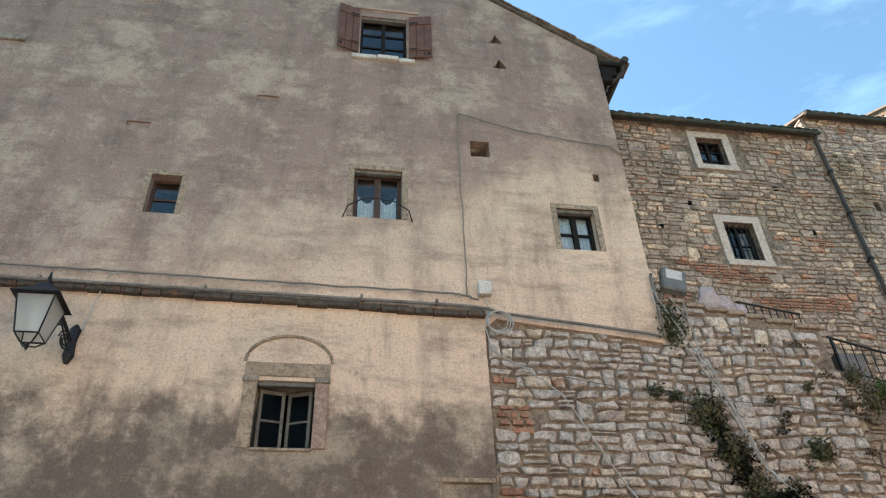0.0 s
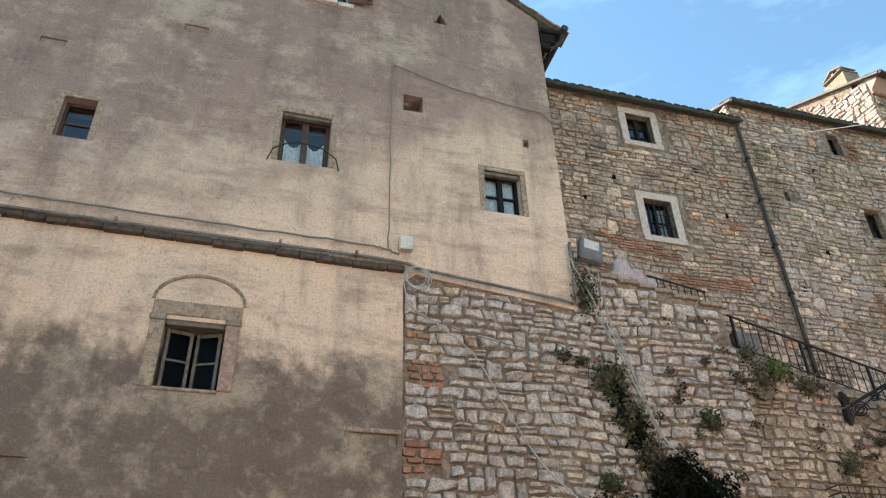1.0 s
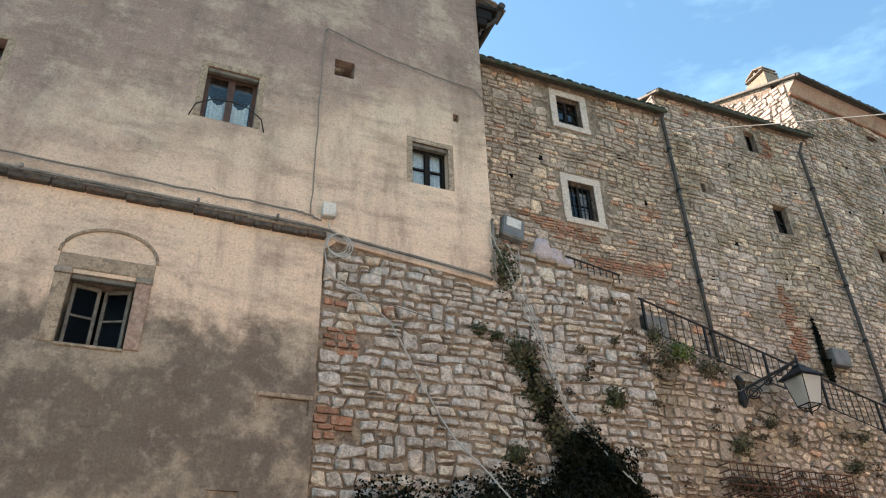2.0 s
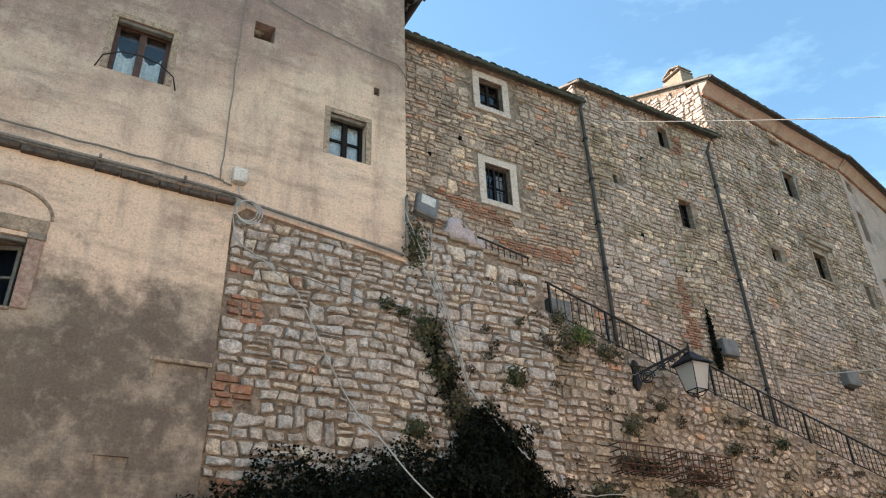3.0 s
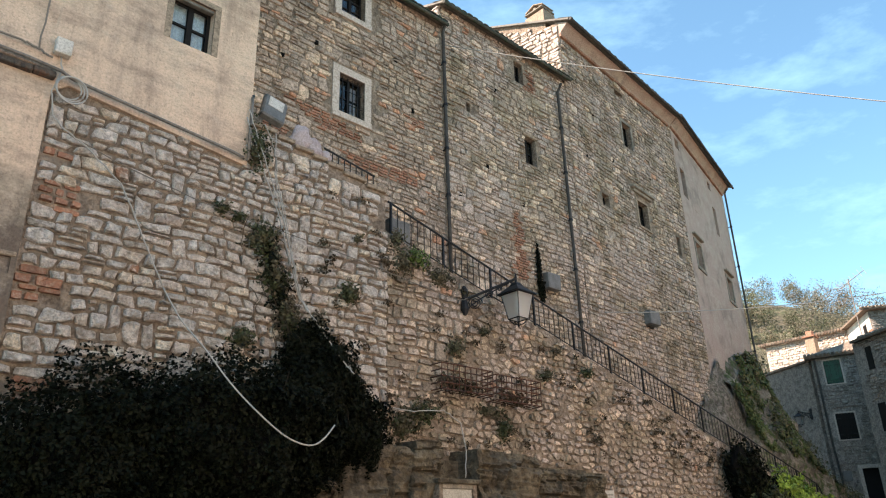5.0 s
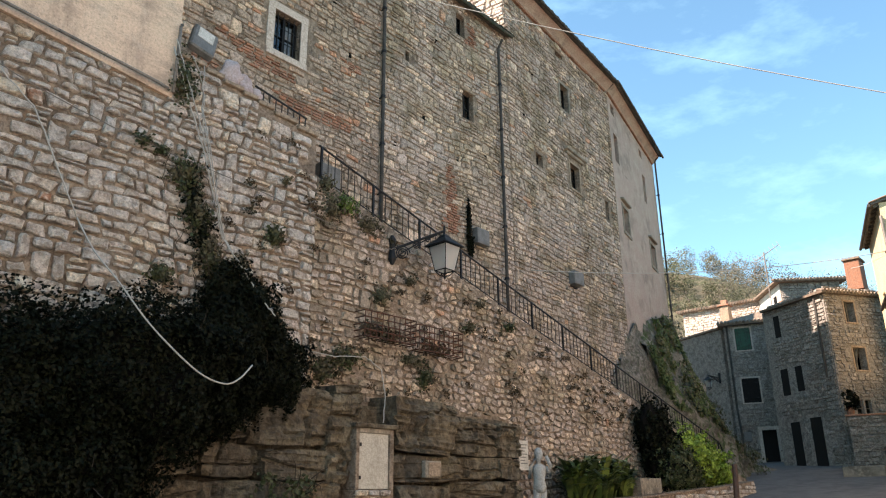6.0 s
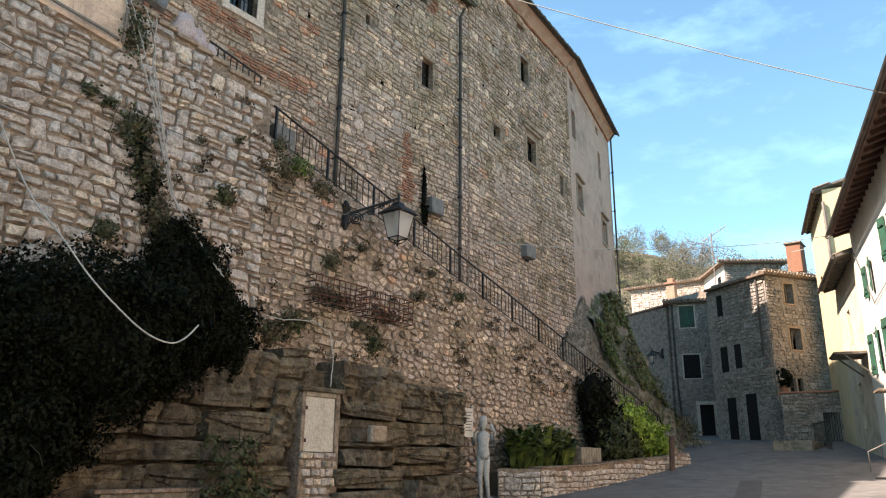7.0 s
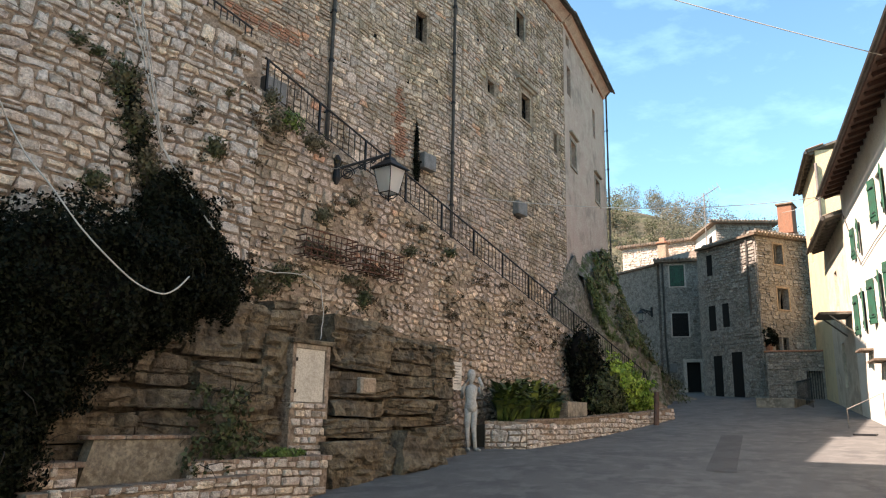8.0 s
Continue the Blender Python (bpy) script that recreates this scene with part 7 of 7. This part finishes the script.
part("seat", boxes((-0.9, 0.9, -0.2, 0.2, 0.42, 0.47), bevel=0.008), "wood", ben)
for x in (-0.7, 0.7):
    part("leg", boxes((x - 0.04, x + 0.04, -0.18, 0.18, 0, 0.42)), "wood", ben)

# ---- sunlit row along the lane ----
WR = Wall(30.16, 4.02, 195.6)


def lane_house(name, label, u0, u1, z1, wall_mat, holes, over, fascia, depth=7.0):
    ob = thing(name, *WR.at((u0 + u1) / 2, 0, 0), label, "house", "", "", WR.angle)
    v, f = holed(WR, u0, u1, -0.6, z1, holes, 0.35, 1.0, 0.015, 1.0)
    adopt(mesh_ob("front_wall", v, f, wall_mat), ob)
    wpart("end_wall", WR, boxes((u0, u0 + 0.35, 0.35, depth, -0.6, z1), (u1 - 0.35, u1, 0.35, depth, -0.6, z1), (u0, u1, depth, depth + 0.3, -0.6, z1)), wall_mat, ob)
    # black sheet behind the openings, for the shade of the rooms
    wpart("inner_wall", WR, boxes((u0 + 0.4, u1 - 0.4, 0.45, 0.5, -0.5, z1)), "dark", ob)
    m = Matrix.Translation((0, 0, z1)) @ Matrix.Rotation(math.atan(0.3), 4, "X")
    bm = bmesh.new()
    box(bm, u0 - 0.1, u1 + 0.1, -over, depth * 0.55, 0.0, 0.09, m=m)
    rf = wpart("roof", WR, bm, fascia, ob, "dark timber eave")
    u_ = u0
    while u_ < u1:
        bm = bmesh.new()
        box(bm, u_, u_ + 0.09, -over + 0.06, 0.0, -0.11, -0.004, m=m)
        wpart("rafter", WR, bm, fascia, rf)
        u_ += 0.55
    bm = bmesh.new()
    u_ = u0
    while u_ < u1:
        box(bm, u_, u_ + 0.17, -over - 0.06, 0.4, 0.093, 0.15, 0.02, m=m)
        u_ += 0.2
    wpart("tile_edge", WR, bm, "tile", rf)
    wpart("gutter", WR, tube([(u0 - 0.1, -over - 0.08, z1 - over * 0.29), (u1 + 0.1, -over - 0.08, z1 - over * 0.29)], 0.07, 8), "darkpipe", rf)
    return ob


W_H = [(3.65, 4.45, 4.05, 5.32), (6.55, 7.35, 4.05, 5.32), (9.25, 10.05, 4.05, 5.30), (4.3, 5.0, 6.35, 7.35), (8.2, 8.95, 6.55, 7.75), (12.0, 12.8, 6.55, 7.75), (6.45, 7.3, 0.9, 2.85), (4.6, 5.2, 2.4, 3.3), (13.0, 14.0, 0.8, 3.0)]
# the unseen length past the doors is added to bounce sun onto the facades
wh = lane_house("white_house", "sunlit whitewashed house with green shutters", 2.2, 38.0, 9.15, "white", W_H, 0.62, "wood")
for i, h in enumerate(W_H[:6]):
    window(WR, wh, *h, "greywood", 2, 2, 0.12, "", "grey casement", 0.045)
    w = (h[1] - h[0]) * 0.55
    shutter_leaf(WR, wh, h[0] - 0.03, -w, h[2], h[3], "green", 8 + 5 * (i % 3), "green louvred shutter swung open")
    shutter_leaf(WR, wh, h[1] + 0.03, w, h[2], h[3], "green", 8 + 4 * (i % 2), "green louvred shutter swung open")
for h in W_H[6:]:
    wpart("door", WR, boxes((h[0], h[1], 0.15, 0.2, h[2], h[3]), bevel=0.01), "wood", wh, "brown wooden door")
    wpart("hood", WR, boxes((h[0] - 0.15, h[1] + 0.15, -0.35, 0.02, h[3] + 0.1, h[3] + 0.17), bevel=0.01), "tile", wh, "small tiled hood")
lo_h = lane_house("cream_house", "lower cream plastered house with a leaning tiled eave", -3.3, 2.2, 8.35, "cream", [(-1.2, -0.5, 5.6, 6.9), (-1.0, -0.3, 2.6, 4.2)], 0.55, "greywood")
yh = lane_house("yellow_house", "tall yellow house rising above its neighbours", -9.5, -3.3, 12.6, "yellow", [(-8.0, -7.2, 8.6, 9.8)], 0.28, "greywood")
wpart("downpipe", WR, tube([(-3.2, -0.02, 12.0), (-3.2, -0.02, 8.8)], 0.06, 8), "zinc", yh)
wpart("brick_patch", WR, boxes(*[(-3.302, -3.26, 0.6 + 0.26 * (i % 3), 0.84 + 0.26 * (i % 3), 10.6 + 0.08 * (i // 3), 10.67 + 0.08 * (i // 3)) for i in range(12)]), "brick", yh)
yc = thing("chimney", 36.5, 7.2, 10.9, "red brick chimney on the corner house roof", "chimney")
part("shaft", boxes((-0.5, 0.5, -0.35, 0.35, 0, 1.5), bevel=0.02), "brick", yc)
part("cap", boxes((-0.58, 0.58, -0.42, 0.42, 1.5, 1.6), bevel=0.02), "tile", yc)
yc.matrix_world = pose(40.5, 7.6, 10.78)
aw = thing("awning", *WR.at(1.4, 0, 4.9), "weathered wooden awning over a doorway", "awning", rz=195.6)
part("boards", boxes(*[(-0.8 + i * 0.2, -0.61 + i * 0.2, -0.95, 0.02, 0.0, 0.03) for i in range(8)], bevel=0.004), "greywood", aw)
part("tiles", boxes(*[(-0.8 + i * 0.2, -0.63 + i * 0.2, -1.0, 0.0, 0.035, 0.09) for i in range(8)], bevel=0.01), "tile", aw)
for x in (-0.7, 0.7):
    part("strut", tube([(x, 0.0, -0.6), (x, -0.7, 0.0)], 0.03, 5), "greywood", aw)
stp = thing("door_steps", *WR.at(7.4, 0.0, 0.4), "pale stone doorsteps with a thin iron handrail", "steps", rz=195.6)
for i in range(3):
    part("step", boxes((-0.8, 0.9, -0.35 * (3 - i), 0.0, -0.2 + 0.18 * i, 0.18 * (i + 1)), bevel=0.015), "whitetrim", stp)
part("handrail", tube([(-0.75, -1.0, 0.0), (-0.75, -1.0, 1.3), (-0.75, -0.1, 1.75), (-0.75, -0.1, 0.6)], 0.02, 6), "zinc", stp)
cable_thing("house_cable", [WR.at(2.5, 0.04, 8.3), WR.at(5, 0.04, 6.0), WR.at(7.5, 0.04, 6.15), WR.at(10, 0.04, 6.2), WR.at(14, 0.04, 6.4)], 0.015, "darkcable", "dark cable looped along the white house front")
cover = thing("drain_cover", 22.0, 2.6, ground_z(22.0, 2.6) + 0.004, "flat rectangular iron drain cover in the lane", "drain cover")
part("plate", boxes((-0.4, 0.4, -0.25, 0.25, -0.03, 0.012), bevel=0.004), "iron", cover)
for i, (x, y, w, d) in enumerate(((17.67, 4.76, 6.34, 0.54),)):
    n = 10
    vs, fs = [], []
    for a in range(n + 1):
        for c in range(3):
            px, py = x + w * (a / n - 0.5), y + d * (c / 2 - 0.5) + 0.243 * w * (a / n - 0.5) + 0.08 * noise.noise(Vector((a, c, i)))
            vs.append((px, py, ground_z(px, py) + 0.008))
    for a in range(n):
        for c in range(2):
            k = a * 3 + c
            fs.append((k, k + 3, k + 4, k + 1))
    tagged(mesh_ob("asphalt_patch", vs, fs, "patch", None, "darker mended patch in the asphalt", kind="structure"), category="road patch")

# ---- overhead wires ----
for a, b_, d, rr in (((11.1, 11.05, 13.35), (17.2, 0.95, 8.85), 0.15, 0.011), ((17.0, 11.08, 7.35), (27.0, 3.85, 8.75), 0.35, 0.012), ((31.5, 6.0, 9.6), (27.2, 3.9, 8.8), 0.1, 0.010)):
    cable_thing("overhead_wire", sag(a, b_, d), rr, "cable", "thin overhead wire crossing the lane")

# ---- wooded hill ----
def hill_z(x, y):
    d = math.hypot(x, y)
    az = math.degrees(math.atan2(x, y))
    crest = 0.268 + 0.02 * math.sin(az * 0.21) - 0.0028 * (az - 74)
    return -2 + max(0.0, min(1, (d - 75) / 75)) ** 1.2 * (crest * 150) + 2.0 * noise.noise(Vector((x * 0.03, y * 0.03, 0)))


verts, faces, na, nd = [], [], 40, 14
for i in range(na + 1):
    for j in range(nd + 1):
        a, d = radians(48 + 50 * i / na), 75 + 110 * j / nd
        x, y = d * math.sin(a), d * math.cos(a)
        verts.append((x, y, hill_z(x, y)))
for i in range(na):
    for j in range(nd):
        k = i * (nd + 1) + j
        faces.append((k, k + nd + 1, k + nd + 2, k + 1))
tagged(mesh_ob("hill", verts, faces, "hill_soil", None, "wooded hillside behind the village", True, "structure"), category="hill")
for kind_, (m_, n, seed) in enumerate((("leaf_far", 380, 1), ("leaf_grey", 90, 2), ("leaf_mid", 45, 3))):
    r = random.Random(seed + 500)
    spots = []
    for _ in range(n):
        a, d = radians(r.uniform(58, 88)), r.uniform(95, 165)
        x, y = d * math.sin(a), d * math.cos(a)
        z, h = hill_z(x, y), r.uniform(2.2, 5.2)
        narrow = 0.42 if kind_ == 1 and r.random() < 0.4 else 1.0
        for k in range(520):
            dd = Vector((r.gauss(0, 1), r.gauss(0, 1), r.gauss(0, 1))).normalized() * (0.55 + 0.45 * r.random())
            dd *= 1 + 0.35 * noise.noise(dd * 2 + Vector((x, y, 0)))
            spots.append((Vector((x + dd.x * h * 0.55 * narrow, y + dd.y * h * 0.55 * narrow, z + h * 0.75 + dd.z * h * 0.7)), dd))
    tagged(leaf_mesh("hill_trees", spots, 0.17, m_, seed, None, ("bare greyish trees on the hillside", "dark evergreen trees on the hillside", "fresh green trees on the hillside")[kind_], "stuff", 0.9, 1.3), category="trees")

# ---- stones and bricks, piece by piece ----
rng = random.Random(12)


def ok_wall(cu, cz, w, h):
    return cz + h / 2 < wall_top(cu) - 0.03 and (cz + h / 2 < wall_top(cu + w / 2) - 0.02 or cz < 7) and cz - h / 2 > (2.9 if cu < 14.3 else 0.2) and cz - h / 2 < wall_top(cu)


def mended(cu, cz):
    return (5.80 < cz < 6.28 and cu < 3.02) or (6.55 < cz < 6.80 and cu < 2.66) or (4.55 < cz < 5.05 and cu < 2.75) or (3.3 < cz < 3.6 and cu < 2.9)


near_cells = bonded(2.42, 8.47, 2.75, 8.45, (0.13, 0.225), (0.16, 0.42), 0.044, rng, 0.06, lambda cu, cz, w, h: ok_wall(cu, cz, w, h) and not mended(cu - w / 2, cz) and cu - w / 2 > 2.37, 0.03, 0.12)
rubble("rubble", WW, near_cells, 0.06, rng, "stone", retaining, "pale rough stones", 2, 300, lambda c: abs(c[0] - 4.4) + 0.4 * abs(c[1] - 5.6))
far_cells = bonded(8.42, 12.4, 2.75, 7.3, (0.12, 0.21), (0.15, 0.38), 0.042, rng, 0.06, lambda cu, cz, w, h: ok_wall(cu, cz, w, h) and cu < 10.6 + 1.4 * noise.noise(Vector((cu, cz, 4))), 0.04, 0.14)
far_cells += random_rubble(10.0, 30.4, 0.2, 7.1, 0.215, 0.145, 0.05, rng, lambda cu, cz, w, h: ok_wall(cu, cz, w, h) and cu > 10.6 + 1.4 * noise.noise(Vector((cu, cz, 4))))
rubble("rubble", WW, far_cells, 0.045, rng, "stone_mid", retaining, "smaller pale stones", 1)
corner_bricks = courses(2.42, 3.15, 2.9, 6.6, (0.09, 0.15), (0.16, 0.34), 0.02, rng, 0.02, lambda cu, cz, w, h: mended(cu - w / 2, cz) and cu - w / 2 > 2.38)
rubble("brickwork", WW, corner_bricks, 0.055, rng, "brick", retaining, "red bricks mended into the corner", 1)

BRICKS = [(6.2, 11.0, 8.95, 9.25), (7.6, 10.6, 9.55, 9.80), (6.3, 8.2, 9.7, 10.0), (9.4, 10.4, 10.6, 10.8), (12.0, 13.5, 14.25, 14.5), (13.42, 13.80, 7.2, 9.85), (14.35, 14.9, 13.5, 14.3)]


def in_brick(cu, cz):
    k = 0.25 * noise.noise(Vector((cu * 1.4, cz * 1.4, 2)))
    if noise.noise(Vector((cu * 0.9, cz * 1.7, 8))) < -0.12:
        return False
    return any(a + k < cu < b_ + k and c + k * 0.4 < cz < d + k * 0.4 for a, b_, c, d in BRICKS)


B_CLEAR = clear_of([(a - 0.20, b_ + 0.20, c - 0.16, d + 0.20) for a, b_, c, d in B_WIN] + B2_WIN + [B_HOLES[-1]], 0.0)
for u0, u1, z0, z1, ob in ((5.3, 11.08, 7.2, 13.98, row_a), (11.12, 16.28, 5.0, 14.66, row_b)):
    cells = bonded(u0, u1, z0, z1, (0.09, 0.18), (0.13, 0.42), 0.026, rng, 0.06, lambda cu, cz, w, h: B_CLEAR(cu, cz, w, h) and cz + h / 2 < z1 and not in_brick(cu, cz))
    rubble("rubble", WB, cells, 0.035, rng, "stone_dark" if ob is row_a else "stone_mid", ob, "weathered brownish stones", 1, 300, lambda c: abs(c[0] - (8 if ob is row_a else 12.5)) + abs(c[1] - 10))
    cells = courses(u0, u1, z0, z1, (0.066, 0.074), (0.18, 0.27), 0.014, rng, 0.0, lambda cu, cz, w, h: B_CLEAR(cu, cz, w, h) and in_brick(cu, cz))
    rubble("brickwork", WB, cells, 0.03, rng, "brick", ob, "red brick repairs", 1)
K_CLEAR = clear_of([(a - 0.1, b_ + 0.1, c - 0.08, d + 0.1) for a, b_, c, d in K_WIN] + [(3.39, 3.95, 15.86, 16.08), (3.57, 5.06, 12.2, 12.39)], 0.0)
cells = bonded(0.0, KL, 3.6, 16.35, (0.10, 0.19), (0.14, 0.42), 0.028, rng, 0.06, lambda cu, cz, w, h: K_CLEAR(cu, cz, w, h) and cz + h / 2 < 16.36)
rubble("rubble", WK, cells, 0.04, rng, "stone_mid", palace, "weathered brownish stones", 1, 300, lambda c: abs(c[0] - 2.5) + abs(c[1] - 9))
# sides that stand above their neighbours, in the sun, coloured paler than the shaded fronts
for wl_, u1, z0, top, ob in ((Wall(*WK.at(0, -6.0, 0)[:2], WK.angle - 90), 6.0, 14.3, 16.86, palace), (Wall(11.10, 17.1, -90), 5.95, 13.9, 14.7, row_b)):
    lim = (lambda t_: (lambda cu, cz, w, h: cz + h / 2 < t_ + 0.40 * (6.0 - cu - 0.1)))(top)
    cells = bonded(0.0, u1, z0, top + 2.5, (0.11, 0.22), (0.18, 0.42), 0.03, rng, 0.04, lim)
    rubble("rubble", wl_, cells, 0.04, rng, "stone", ob, "sunlit stones, coloured paler than the front", 1)
# low walls
cells = courses(6.82, 9.40, -0.1, 0.54, (0.10, 0.16), (0.14, 0.34), 0.025, rng, 0.03)
rubble("stone", WL, cells, 0.05, rng, "stone", low, "", 2, 60, lambda c: c[0])
cells = courses(4.62, 7.68, -0.12, 0.30, (0.10, 0.15), (0.14, 0.32), 0.025, rng, 0.02)
rubble("stone", WT, cells, 0.05, rng, "stone", step, "", 2, 60, lambda c: c[0])
cells = courses(-0.42, 0.42, -0.1, 1.36, (0.10, 0.16), (0.12, 0.28), 0.025, rng, 0.02)
rubble("stone", WC, cells, 0.05, rng, "stone", pier, "", 2, 60, lambda c: c[0])
cells = courses(-0.3, 0.3, 0.05, 0.56, (0.10, 0.15), (0.12, 0.26), 0.02, rng, 0.0)
rubble("stone", Wall(4.95, 8.85), cells, 0.04, rng, "stone", pil, "", 2, 40, lambda c: c[0])
cells = bonded(0.0, 0.96, 0.3, 1.3, (0.09, 0.15), (0.12, 0.30), 0.03, rng, 0.02, lambda cu, cz, w, h: cz + h / 2 < plant_top(0) - 0.01)
rubble("stone", WGE, cells, 0.045, rng, "stone", plant_wall, "", 2, 40, lambda c: c[0])
cells = bonded(0.0, 10.0, 0.2, 2.3, (0.09, 0.15), (0.12, 0.32), 0.03, rng, 0.03, lambda cu, cz, w, h: ground_z(15.45 + cu, 8.6) - 0.1 < cz and cz + h / 2 < plant_top(cu) - 0.01)
rubble("stone", WG, cells, 0.045, rng, "stone", plant_wall, "", 2, 220, lambda c: c[0])
# far fronts
for wl_, ob, u1, z0, z1, holes, m_ in ((WF, far, 4.45, 2.1, 10.5, F_H, "stone_grey"), (WR2, cor, 4.8, 1.7, 10.6, R_H, "stone_grey"), (WZ, ter, 3.3, 1.5, 4.42, [(1.6, 2.25, 2.3, 3.6)], "stone_grey"), (WS, ret, 4.6, 2.1, 10.4, [], "stone_grey"),
                                       (WQ, gh, 7.0, 10.0, 13.9, [], "stone"), (WX, th, 3.5, 10.0, 13.95, [], "stone_grey"), (WN, cor, 3.75, 2.2, 10.5, N_H, "stone_grey")):
    cells = bonded(0.02, u1, z0, z1, (0.12, 0.21), (0.18, 0.46), 0.034, rng, 0.03, clear_of(holes, 0.13))
    rubble("rubble", wl_, cells, 0.05, rng, m_, ob, "rough stones", 1)

# the far houses stand askew to the lane
for ob, a, dx, dy in ((far, 18, 0, 0), (cor, 58, 1.0, 0.85), (ter, 12, 0, 0), (th, 35, 0, 0)):
    ob.rotation_mode = "XYZ"
    x, y, z = ob.matrix_world.translation
    ob.matrix_world = pose(x + dx, y + dy, z, 0, 0, a)
